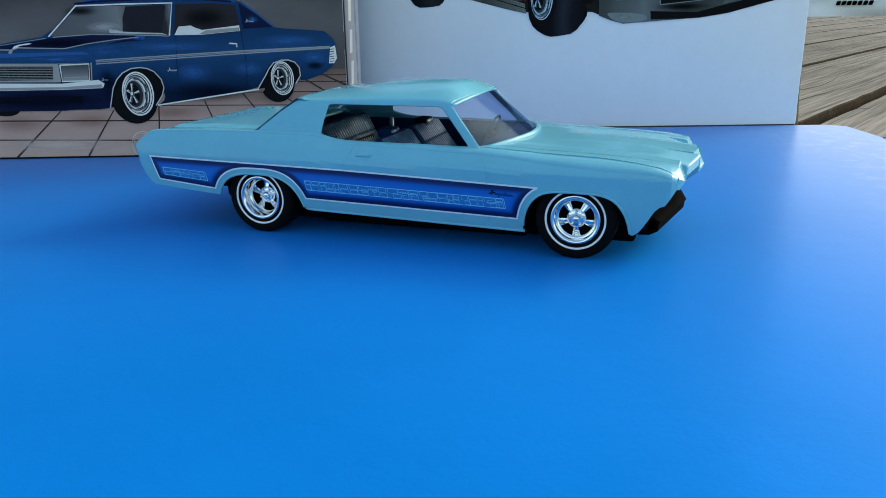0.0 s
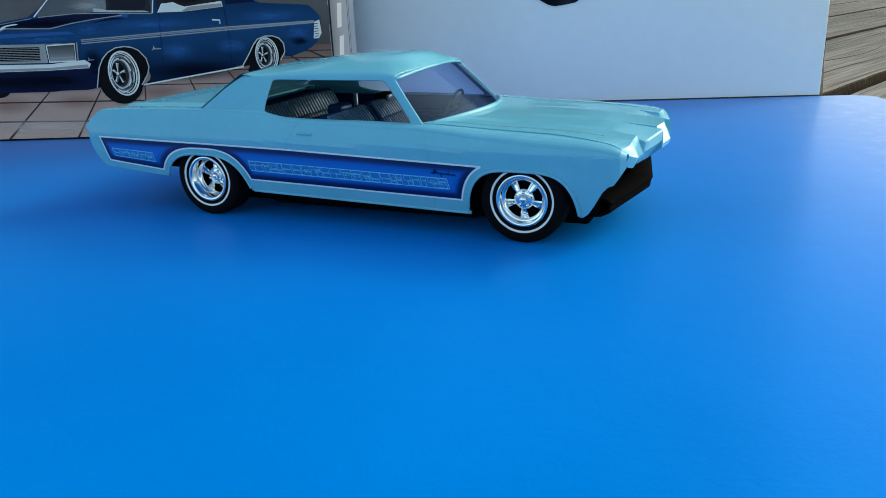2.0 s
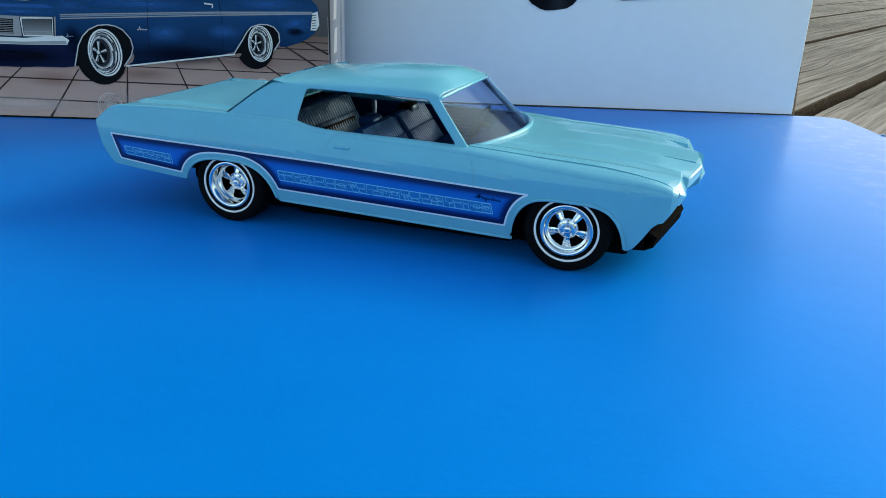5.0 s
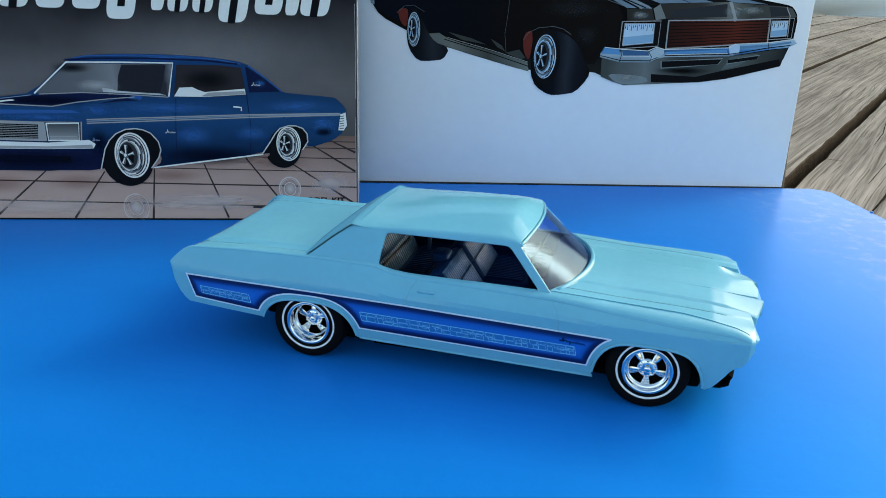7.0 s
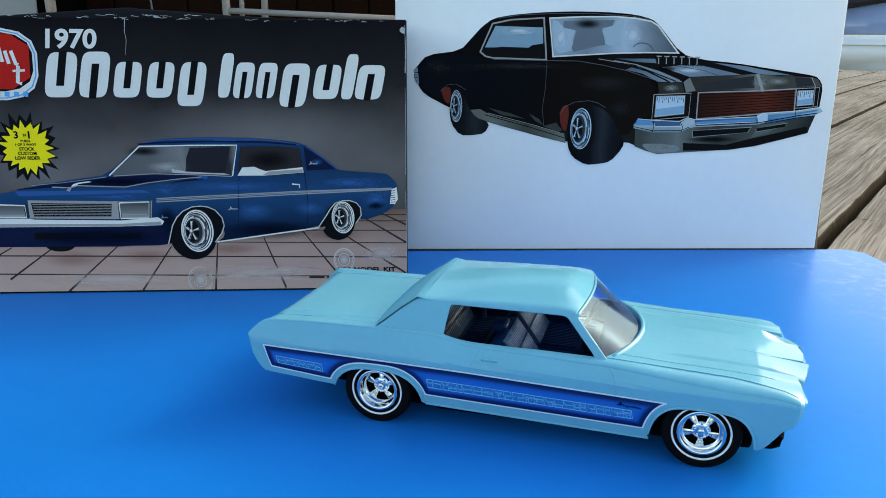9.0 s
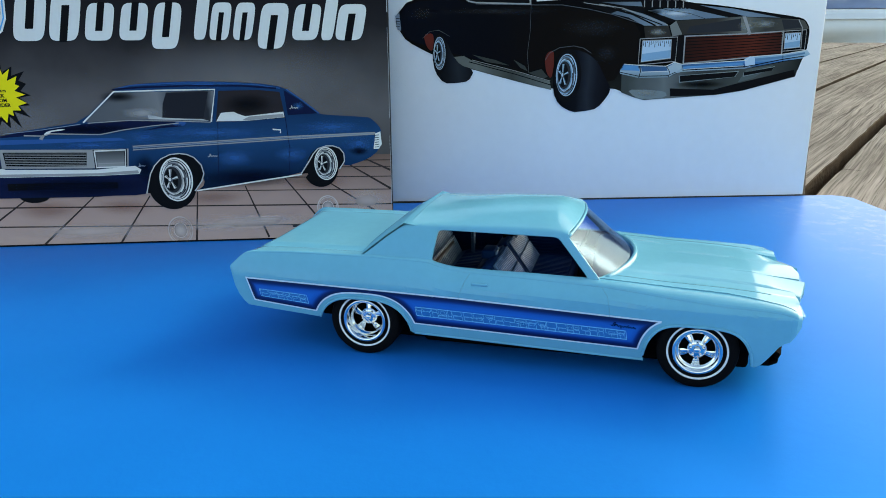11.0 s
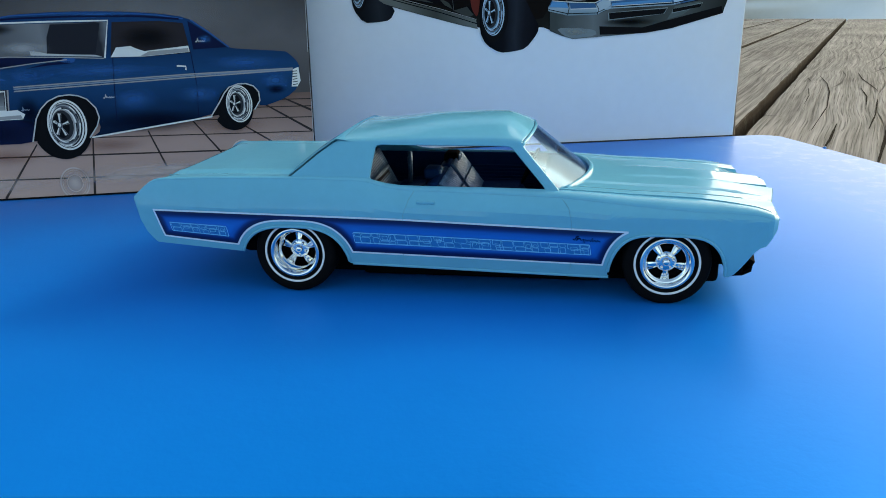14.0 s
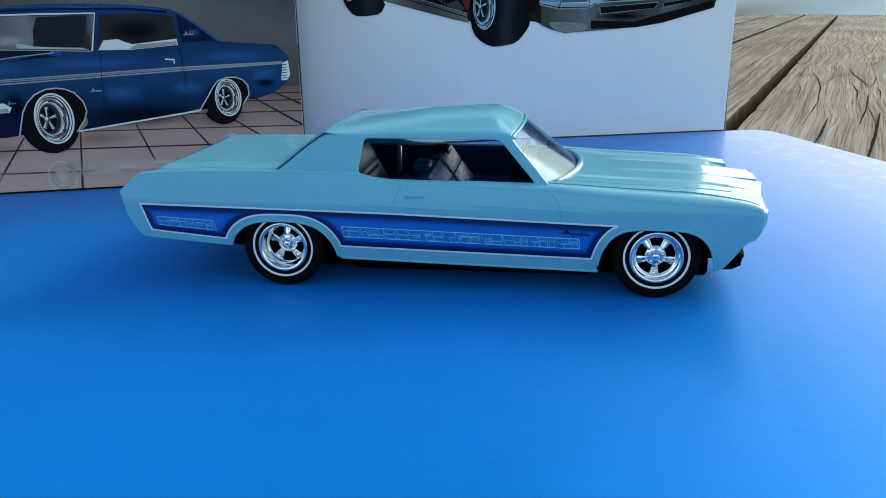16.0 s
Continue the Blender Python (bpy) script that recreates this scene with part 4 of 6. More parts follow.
# end flap of the carton with a run of pale blocks up it
END = ramp_mat("ink_end_panel", 1, 0.0, 0.074, [(0.0, (0.18, 0.18, 0.185)), (0.5, (0.40, 0.40, 0.41)), (1.0, (0.48, 0.48, 0.49))], rough=0.35)
part("end_panel", box_bm(0.1034, 0.1037, 0.0012, 0.0732, 0.0008, 0.1562), END, kit, "grey printed carton end", smooth=False)
for k in range(7):
    z = 0.020 + k * 0.0185
    bm = box_bm(0.10368, 0.10374, 0.016, 0.029, z, z + 0.0135)
    for v in bm.verts:
        v.co.y += (v.co.z - z) * 0.35
    part("end_mark", bm, P_WHITE, kit, smooth=False)
for y in (0.050, 0.0545):
    part("end_line", box_bm(0.10368, 0.10374, y, y + 0.001, 0.004, 0.152), P_DARK, kit, smooth=False)

# ---- white box ----
wbox = thing("white_box", "large upright white carton with a printed black muscle car", "cardboard box", pose(0.153, 0.302, 0, 0, 0, 17.7))
part("carton", box_bm(-0.305, 0.0, 0.0003, 0.06, 0.0, 0.225, 0.0008, 2), WHITE_CARD, wbox)
KRAFT = mat("kraft_edge", (0.045, 0.034, 0.028), 0.8, vary=0.15, grain=100)
part("cut_edge", box_bm(-0.304, -0.001, -0.0002, 0.0006, 0.0, 0.0007), KRAFT, wbox, "dark raw card edge", smooth=False)
rows = [[(0.0002, 0.0006, z), (0.0022 * (1 - z / 0.036), 0.0016, z), (0.0030 * (1 - z / 0.036), 0.0060, z)] for z in (0.0, 0.010, 0.020, 0.028, 0.034)]
part("bent_flap", grid_bm(rows), mat("dark_card", (0.03, 0.022, 0.018), 0.7, vary=0.2), wbox, "dark bent corner flap")
K_BODY = ramp_mat("ink_black_car", 2, 0.070, 0.165, [(0.0, (0.022, 0.022, 0.019)), (0.25, (0.006, 0.005, 0.004)), (0.55, (0.0035, 0.003, 0.003)), (1.0, (0.004, 0.004, 0.006))])
K_BRONZE = ramp_mat("ink_bronze", 0, -0.128, -0.012, [(0.0, (0.030, 0.026, 0.022)), (0.45, (0.045, 0.040, 0.034)), (0.62, (0.17, 0.165, 0.14)), (0.75, (0.05, 0.048, 0.040)), (1.0, (0.09, 0.085, 0.075))])
K_GREEN = ramp_mat("ink_chin", 0, -0.135, -0.015, [(0.0, (0.06, 0.066, 0.060)), (0.2, (0.16, 0.17, 0.165)), (0.45, (0.040, 0.044, 0.040)), (0.75, (0.085, 0.09, 0.080)), (1.0, (0.02, 0.022, 0.02))])
K_GLASS = print_ink("ink_pale_glass", (0.22, 0.34, 0.42))
K_WIND = ramp_mat("ink_windscreen", 0, -0.200, -0.120, [(0.0, (0.30, 0.38, 0.45)), (0.28, (0.20, 0.24, 0.28)), (0.5, (0.28, 0.35, 0.42)), (0.62, (0.42, 0.50, 0.58)), (0.85, (0.18, 0.21, 0.24)), (1.0, (0.10, 0.12, 0.14))])
K_BLUE = print_ink("ink_chrome_blue", (0.10, 0.28, 0.50))
K_PALE = print_ink("ink_chrome_pale", (0.48, 0.60, 0.70))
muscle = ink(wbox, "printed_muscle_car", [(-292.8, 121.4), (-292.4, 126.6), (-290.6, 128.6), (-284.1, 136.2), (-261.6, 139.0), (-253.3, 148.0), (-246.9, 155.0), (-239.8, 160.0), (-227.8, 162.4), (-207.1, 164.3), (-187.9, 165.0), (-165.4, 164.9), (-144.4, 163.4), (-132.5, 160.4), (-127.6, 156.8), (-111.0, 138.0), (-97.0, 134.2), (-72.3, 132.0), (-48.1, 128.4), (-18.6, 124.2), (-14.0, 122.6), (-10.0, 116.8), (-10.4, 104.2), (-16.7, 84.6), (-53.3, 75.3), (-70.5, 72.8), (-122.4, 69.8), (-130.0, 72.2), (-146.4, 78.8), (-187.5, 77.0), (-218.3, 84.9), (-249.8, 93.6), (-268.7, 101.2), (-285.7, 110.0), (-290.5, 117.2)], K_BODY, 1, 1, "printed black muscle car")
K_SIDE = ramp_mat("ink_black_side", 0, -0.290, -0.130, [(0.0, (0.0035, 0.005, 0.010)), (0.35, (0.003, 0.0035, 0.006)), (0.6, (0.006, 0.0045, 0.004)), (1.0, (0.008, 0.006, 0.005))])
ink(muscle, "printed_body_side", [(-290.0, 127.4), (-283.4, 134.8), (-256, 137.0), (-240, 133.0), (-202, 132.2), (-181.9, 132.0), (-163.9, 129.4), (-147.3, 125.8), (-127.5, 119.6), (-127.8, 95), (-136, 95), (-146, 80), (-186, 86), (-240, 98), (-262, 104), (-285, 111), (-289.4, 118)], K_SIDE, 1.5, 1)
# glass: quarter window and windscreen in thin bright frames
ink(muscle, "printed_window_frame", [(-248.6, 138.2), (-240.4, 157.2), (-227.8, 159.8), (-205.2, 161.2), (-202.4, 133.0), (-239.5, 134.0), (-244.6, 135.0)], P_GREY, 2, 0)
ink(muscle, "printed_window", [(-247.4, 138.6), (-239.7, 156.3), (-227.8, 158.8), (-206.2, 160.2), (-203.6, 134.0), (-239.5, 135.0), (-244.0, 135.9)], P_BLACK, 3, 0)
ink(muscle, "printed_pane", [(-244.9, 141.3), (-238.1, 155.3), (-206.2, 154.5), (-205.6, 144.1), (-213.0, 143.0), (-215.4, 141.3), (-234.0, 141.8), (-237.2, 141.3)], K_GLASS, 4, 0)
ink(muscle, "printed_screen_frame", [(-202.3, 161.0), (-180, 162.0), (-158.0, 162.3), (-144, 161.4), (-132.8, 159.4), (-127.8, 156.6), (-112.0, 138.0), (-134.9, 138.2), (-156.9, 137.6), (-198.9, 135.1)], P_WHITE, 2)
ink(muscle, "printed_screen", [(-201.5, 160.0), (-180, 161.1), (-158.0, 161.4), (-144, 160.4), (-133.2, 158.5), (-128.8, 156.0), (-114.0, 138.9), (-134.9, 139.1), (-156.9, 138.5), (-198.1, 136.1)], K_WIND, 3)
K_SEAT = print_ink("ink_screen_grey", (0.15, 0.175, 0.205))
K_LIT = print_ink("ink_screen_pale", (0.36, 0.45, 0.52))
ink(muscle, "printed_screen_pale", [(-200.6, 159.2), (-196.5, 158.9), (-192.4, 154.5), (-185.1, 153.5), (-184.3, 152.7), (-186.0, 146.5), (-185.0, 141.8), (-186.2, 139.4), (-197.6, 137.2)], K_LIT, 4, 1)
ink(muscle, "printed_seat_shape", [(-192.5, 158.9), (-157.9, 159.7), (-159.4, 155.8), (-166.6, 154.3), (-164.3, 148.0), (-163.5, 143.4), (-169.3, 142.6), (-184.6, 138.7), (-186.3, 141.0), (-183.4, 152.7), (-192.4, 154.5)], K_SEAT, 4.2, 0)
ink(muscle, "printed_screen_pale", [(-166.5, 153.9), (-158.6, 155.8), (-156.3, 159.7), (-150.7, 159.7), (-153.4, 149.6), (-152.3, 144.1), (-153.8, 141.8), (-163.2, 143.7), (-164.3, 148.0)], K_LIT, 4.4, 1)
ink(muscle, "printed_mirror", [(-131.6, 154.2), (-128.4, 152.6), (-122.0, 144.8), (-124.4, 145.4)], K_SEAT, 4.4)
ink(muscle, "printed_steering", stroke(oval(-137.5, 140.2, 7.0, 4.6, -10, 20, 10, 170), 0.7), P_MID, 5)
ink(muscle, "printed_roof_glint", stroke([(-236, 160.2), (-222, 162.4), (-202, 163.4), (-172, 163.7), (-146, 162.3), (-134, 160.0)], 0.35), P_MID, 2)
# bonnet: pale planes between black stripes, with a row of stacks behind it
ink(muscle, "printed_bonnet", [(-170, 134.6), (-157.0, 137.0), (-112.4, 137.2), (-97.0, 133.4), (-72.3, 131.3), (-48.1, 127.6), (-18.6, 123.5), (-56.0, 124.4), (-104.0, 121.6), (-126.0, 119.4), (-147.3, 126.6)], P_BLACK, 2)
K_PLANE = ramp_mat("ink_bonnet_plane", 0, -0.160, -0.020, [(0.0, (0.06, 0.075, 0.09)), (0.3, (0.20, 0.255, 0.30)), (0.55, (0.16, 0.21, 0.26)), (0.75, (0.20, 0.26, 0.31)), (1.0, (0.09, 0.11, 0.13))])
for q in ([(-123.7, 129.0), (-111, 130.4), (-97.6, 130.6), (-68.2, 124.3), (-103.8, 122.6)], [(-88.6, 132.3), (-65.4, 130.0), (-31.4, 123.9), (-54.6, 124.6)], [(-148.6, 127.2), (-136.4, 124.6), (-125.4, 119.2), (-109.2, 119.2), (-110.8, 120.8), (-126.1, 126.8), (-140, 130.4)], [(-156.0, 134.6), (-128.6, 134.6), (-127.4, 131.6), (-141.0, 132.4)]):
    ink(muscle, "printed_bonnet_plane", q, K_PLANE, 3)
for q, w in (([(-167.3, 134.2), (-150, 131.6), (-140.9, 129.2), (-125.7, 122.8), (-112, 117.6)], 0.45), ([(-156.7, 133.2), (-140.9, 130.6), (-124.4, 125.2), (-109, 119.4)], 0.5)):
    ink(muscle, "printed_bonnet_line", stroke(q, w), P_GREY, 4)
for q, w in (([(-148, 130.2), (-134, 126.6), (-117.5, 119.2)], 1.0), ([(-152, 131.6), (-138, 128.6), (-113, 119.6)], 0.7), ([(-118, 130.6), (-94, 126.8), (-84, 123.6)], 0.25), ([(-60, 129.6), (-24, 123.4)], 1.3)):
    ink(muscle, "printed_bonnet_stripe", stroke(q, w), P_BLACK, 4.2)
for k in range(6):
    x, z = -126.0 + k * 5.3, 136.0 - 0.1 * k
    stack = ink(muscle, "printed_stack", stroke([(x, z - 0.4), (x + 0.2, z - 5.4)], 2.2), P_BLACK, 6)
    ink(stack, "printed_stack_glint", stroke([(x - 0.3, z - 0.6), (x - 0.1, z - 4.8)], 0.7), P_GREY, 7)
    ink(stack, "printed_stack_mouth", stroke([(x - 1.7, z + 0.2), (x + 1.7, z + 0.2)], 0.8), P_GREY, 7)
    ink(stack, "printed_stack_shade", stroke([(x + 2.4, z - 1.4), (x + 2.8, z - 5.6)], 1.5), P_BLACK, 5.8)
# nose band, ridges, lamps and grille
ink(muscle, "printed_nose", [(-125.5, 118.7), (-107.7, 119.0), (-103.7, 122.2), (-56.3, 124.9), (-54.5, 124.3), (-31.4, 123.4), (-18.5, 122.8), (-14.6, 121.7), (-10.9, 116.6), (-28.9, 115.6), (-52.7, 114.0), (-97.1, 113.2), (-108.1, 111.6), (-124.2, 111.1)], K_BRONZE, 4.5)
ink(muscle, "printed_nose_shade", [(-96, 114), (-58, 115.4), (-59, 123.6), (-70, 122.0), (-94, 118.6)], P_DARK, 4.7)
ink(muscle, "printed_nose_shade", [(-30.8, 122.8), (-19, 122.2), (-15.4, 117.4), (-28.4, 116.2)], P_DARK, 4.7)
ink(muscle, "printed_ridge", [(-58.2, 124.9), (-55.8, 124.9), (-51.3, 114.4), (-52.9, 113.6)], P_GREY, 5)
ink(muscle, "printed_ridge", [(-108.2, 118.9), (-103.7, 122.2), (-98.8, 113.4), (-106.4, 111.8)], print_ink("ink_ridge", (0.20, 0.20, 0.18)), 5)
ink(muscle, "printed_ridge", stroke([(-108.2, 118.9), (-105.9, 112.0)], 0.9), P_BLACK, 5.2)
ink(muscle, "printed_ridge", stroke([(-18.8, 122.6), (-15.6, 117.2), (-15.0, 103.6)], 0.6), P_GREY, 5.2)
ink(muscle, "printed_front_dark", [(-128.4, 111.2), (-108.1, 111.8), (-97.0, 113.2), (-52.7, 114.0), (-28.9, 115.6), (-10.9, 116.4), (-10.6, 103.0), (-27.1, 99.4), (-51, 97.6), (-97.0, 93.4), (-102.6, 94.6), (-128.2, 93.0)], P_BLACK, 4.4)
ink(muscle, "printed_grille_frame", [(-97.2, 112.5), (-52.7, 114.0), (-28.1, 115.5), (-27.7, 98.8), (-51.9, 97.2), (-97.0, 93.6)], P_GREY, 5)
K_GRILLE = ramp_mat("ink_rust_grille", 0, -0.097, -0.028, [(0.0, (0.030, 0.010, 0.007)), (0.35, (0.065, 0.014, 0.009)), (0.7, (0.12, 0.024, 0.013)), (1.0, (0.05, 0.014, 0.010))])
ink(muscle, "printed_grille", [(-96.3, 111.7), (-52.6, 113.1), (-29.0, 114.6), (-28.6, 99.7), (-51.8, 98.1), (-96.1, 94.5)], K_GRILLE, 6)
for k in range(8):
    t = (k + 0.5) / 8
    ink(muscle, "printed_grille_bar", stroke([(-96.2, lerp(111.7, 94.5, t)), (-52.4, lerp(113.1, 98.2, t)), (-28.8, lerp(114.6, 99.7, t))], 0.5), P_BLACK, 7)
ink(muscle, "printed_grille_badge", [(-54.4, 114.6), (-52.0, 115.0), (-50.2, 113.6), (-52.6, 112.6)], P_GREY, 8)
for q, f in (([(-125.8, 109.4), (-105.9, 110.0), (-105.7, 97.6), (-126.1, 95.3)], [(-127.6, 110.6), (-101.9, 111.7), (-102.1, 95.6), (-127.9, 93.3)]), ([(-27.4, 113.6), (-16.3, 114.1), (-16.0, 104.3), (-26.9, 103.3)], [(-29.3, 115.0), (-12.4, 115.9), (-12.4, 102.9), (-28.5, 101.7)])):
    ink(muscle, "printed_lamp_frame", stroke(f + f[:1], 0.6), P_GREY, 6)
    lamp = ink(muscle, "printed_headlamp", q, K_PALE, 6)
    (xa, za), (xb, zb), (xc, zc), (xd, zd) = q
    ink(lamp, "printed_lens_low", [(lerp(xa, xd, 0.62), lerp(za, zd, 0.62)), (lerp(xb, xc, 0.55), lerp(zb, zc, 0.55)), (xc - 0.4, zc + 0.5), (xd + 0.4, zd + 0.5)], print_ink("ink_lens_sky", (0.24, 0.40, 0.54)), 6.5, 0)
    ink(lamp, "printed_lens_edge", stroke([q[0], q[1], q[2], q[3], q[0]], 0.5), P_GREY, 8)
    flutes = 15 if xb - xa > 15 else 8
    for k in range(flutes):
        t = (k + 0.6) / (flutes + 0.2)
        x, z = lerp(xa, xb, t), lerp(za, zb, t)
        ink(lamp, "printed_flute", stroke([(x, z - 0.5), (x - 0.1, z - 3.2 - 1.6 * math.sin(k * 2.4))], 0.22, 0.5), P_DARK, 7)
# chrome bumper in stepped blue bands
K_STEEL = ramp_mat("ink_bumper_chrome", 2, 0.085, 0.102, [(0.0, (0.20, 0.27, 0.30)), (0.25, (0.36, 0.44, 0.48)), (0.40, (0.05, 0.10, 0.17)), (0.58, (0.06, 0.20, 0.42)), (0.75, (0.26, 0.42, 0.54)), (1.0, (0.48, 0.58, 0.64))])
bumper = ink(muscle, "printed_bumper", [(-140.2, 90.0), (-137.8, 94.2), (-125.6, 93.2), (-108.4, 92.6), (-102.8, 95.2), (-97.3, 93.8), (-52.6, 96.0), (-50.3, 98.4), (-27.1, 100.0), (-10.6, 102.6), (-7.8, 99.6), (-13.8, 96.8), (-26.7, 95.2), (-47.9, 91.2), (-53.0, 90.3), (-97.0, 88.6), (-101.6, 87.4), (-106.5, 84.9), (-126.9, 84.6), (-140.1, 87.6)], K_STEEL, 6)
ink(bumper, "printed_bumper_sky", [(-139.4, 90.2), (-137.4, 93.6), (-128.2, 92.8), (-126.6, 89.4)], K_BLUE, 7)
ink(bumper, "printed_bumper_sky", [(-125.6, 92.2), (-108.6, 91.8), (-106.8, 89.4), (-125.0, 88.9)], print_ink("ink_chrome_deep", (0.045, 0.12, 0.24)), 7)
ink(bumper, "printed_bumper_sky", [(-96.4, 92.0), (-55.0, 94.4), (-54.6, 92.6), (-96.4, 90.4)], K_BLUE, 7)
ink(bumper, "printed_bumper_sky", [(-46.8, 97.0), (-27, 98.6), (-12, 101.0), (-11.6, 99.8), (-27, 97.2), (-46.4, 95.2)], print_ink("ink_chrome_mid", (0.12, 0.24, 0.36)), 7)
ink(bumper, "printed_bumper_facet", [(-107.8, 91.4), (-102.6, 94.6), (-97.6, 93.4), (-97.4, 90.8), (-101.8, 88.0), (-106.2, 85.6)], print_ink("ink_chrome_facet", (0.40, 0.47, 0.50)), 7.5)
ink(bumper, "printed_bumper_facet", [(-54.0, 96.6), (-50.2, 98.6), (-46.6, 97.6), (-46.2, 92.4), (-52.6, 91.0)], K_PALE, 7.5)
for pts, w in (([(-140.0, 88.6), (-126.6, 85.8), (-107.0, 86.0), (-101.4, 88.4)], 0.5), ([(-126.9, 93.0), (-126.0, 89.2), (-126.9, 84.8)], 0.5), ([(-96.8, 89.6), (-53.0, 91.6), (-47, 92.6), (-26.8, 96.4), (-12, 98.4)], 0.6), ([(-108.2, 92.4), (-105.6, 88.6), (-106.4, 85)], 0.45), ([(-27.2, 99.8), (-26.8, 95.6)], 0.4)):
    ink(bumper, "printed_bumper_line", stroke(pts, w), P_BLACK, 8)
for pts, w in (([(-137.6, 94.0), (-125.6, 93.0), (-108.4, 92.4), (-102.8, 95.0), (-97.3, 93.6), (-52.6, 95.8), (-50.3, 98.2), (-27.1, 99.8), (-10.6, 102.4)], 0.45), ([(-125, 88.6), (-107, 89.0)], 0.4), ([(-96, 90.2), (-54, 92.2)], 0.35)):
    ink(bumper, "printed_bumper_gleam", stroke(pts, w), P_WHITE, 8.5)
# green-grey chin with slots
ink(muscle, "printed_chin", [(-139.0, 87.2), (-126.9, 84.8), (-106.5, 85.0), (-97.0, 88.8), (-53.0, 90.3), (-47.0, 91.0), (-13.8, 96.8), (-16.7, 84.6), (-53.3, 75.3), (-70.5, 72.8), (-122.4, 69.6), (-130.4, 71.8), (-138.6, 75.0)], K_GREEN, 5)
ink(muscle, "printed_chin_shade", [(-104, 72.0), (-104.6, 77.4), (-74.0, 76.2), (-57.3, 80.4), (-18.1, 89.2), (-16.7, 84.6), (-53.3, 75.3), (-72.2, 72.6)], P_BLACK, 6)
ink(muscle, "printed_chin_glow", [(-134.6, 76.9), (-129.3, 71.9), (-122.2, 69.9), (-106.0, 71.6), (-107.6, 75.4), (-120.0, 76.6)], print_ink("ink_chin_glow", (0.20, 0.23, 0.23)), 6, 1)
ink(muscle, "printed_chin_facet", [(-57.0, 81.0), (-52.0, 89.4), (-47.4, 90.4), (-33, 92.4), (-46, 84.0)], print_ink("ink_chin_facet", (0.10, 0.12, 0.11)), 5.5)
for q in ([(-99.0, 86.0), (-56.8, 88.9), (-59.2, 84.8), (-98.4, 81.0)], [(-53.9, 87.6), (-31.9, 91.8), (-33.2, 89.0), (-53.6, 84.9)]):
    ink(muscle, "printed_slot_edge", q, print_ink("ink_slot_edge", (0.24, 0.27, 0.26)), 6.4)
    cx, cz = sum(p[0] for p in q) / 4, sum(p[1] for p in q) / 4
    ink(muscle, "printed_air_slot", [(lerp(x, cx, 0.03), lerp(z, cz, 0.18)) for x, z in q], P_BLACK, 7)
# rocker, door slivers, arches and tail
ROCKER = ramp_mat("ink_rocker", 0, -0.256, -0.186, [(0.0, (0.12, 0.125, 0.11)), (0.25, (0.15, 0.155, 0.135)), (0.6, (0.055, 0.058, 0.050)), (1.0, (0.16, 0.17, 0.15))])
ink(muscle, "printed_rocker", [(-255.3, 99.5), (-247.4, 100.3), (-241.6, 97.0), (-233.4, 94.5), (-211.8, 89.6), (-188.4, 82.9), (-187.3, 77.1), (-218.3, 85.0), (-240.7, 91.4), (-249.8, 94.2)], ROCKER, 2)
ink(muscle, "printed_rocker_line", stroke([(-244, 96.4), (-233.4, 93.5), (-211.8, 87.8), (-187.5, 80.4)], 0.6), P_BLACK, 3)
ink(muscle, "printed_rocker_line", stroke([(-242, 97.6), (-211.8, 90.0), (-188.2, 83.2)], 0.3), P_GREY, 3)
SLIVER = print_ink("ink_door_sliver", (0.045, 0.048, 0.042))
for q in ([(-213.7, 97.6), (-206, 93.4), (-203.6, 89.6), (-209, 92.2)], [(-203.2, 88.8), (-194.4, 91.2), (-190.0, 86.0), (-193.4, 84.6)], [(-242, 101.2), (-226, 97.4), (-216, 93.6), (-232, 96.2)]):
    ink(muscle, "printed_door_sliver", q, SLIVER, 2.2)
ink(muscle, "printed_door_seam", stroke([(-202.6, 133), (-202.8, 116), (-204.4, 101), (-203.0, 88.8)], 0.22), P_MID, 2.4)
ink(muscle, "printed_beltline", stroke([(-239.5, 133.6), (-202.2, 132.9), (-181.9, 132.8), (-163.9, 130.1), (-147.3, 126.5), (-126.8, 120.2)], 0.4), P_MID, 2.6)
ink(muscle, "printed_arch_line", stroke([(-192.2, 97.1), (-189.0, 101.9), (-182.5, 105.2), (-172.7, 106.3), (-166, 104.8), (-160.6, 101.4)], 0.35), P_MID, 3)
ink(muscle, "printed_arch_line", stroke([(-275, 112), (-270, 116.4), (-264, 117.0), (-257, 113)], 0.25), P_MID, 3)
RED_GLOW = print_ink("ink_red_glow", (0.13, 0.022, 0.015))
ink(muscle, "printed_red_glow", [(-190.9, 101.9), (-186.6, 103.8), (-185.8, 95.4), (-187.4, 83.9), (-191.1, 88.9), (-192.4, 97.1)], RED_GLOW, 2.8, 1)
ink(muscle, "printed_red_glow", [(-274.6, 114.2), (-268.1, 115.3), (-267.5, 110.2), (-268.7, 103.0), (-272.4, 106.2)], RED_GLOW, 2.8, 1)
ink(muscle, "printed_tail_lamp", [(-292.9, 126.2), (-290.3, 128.2), (-289.2, 116.8), (-291.6, 117.6)], P_STEEL, 3)
for k in range(4):
    ink(muscle, "printed_lamp_slot", stroke([(-292.6, 119.6 + k * 1.7), (-290.0, 119.4 + k * 1.7)], 0.4), P_BLACK, 3.5)
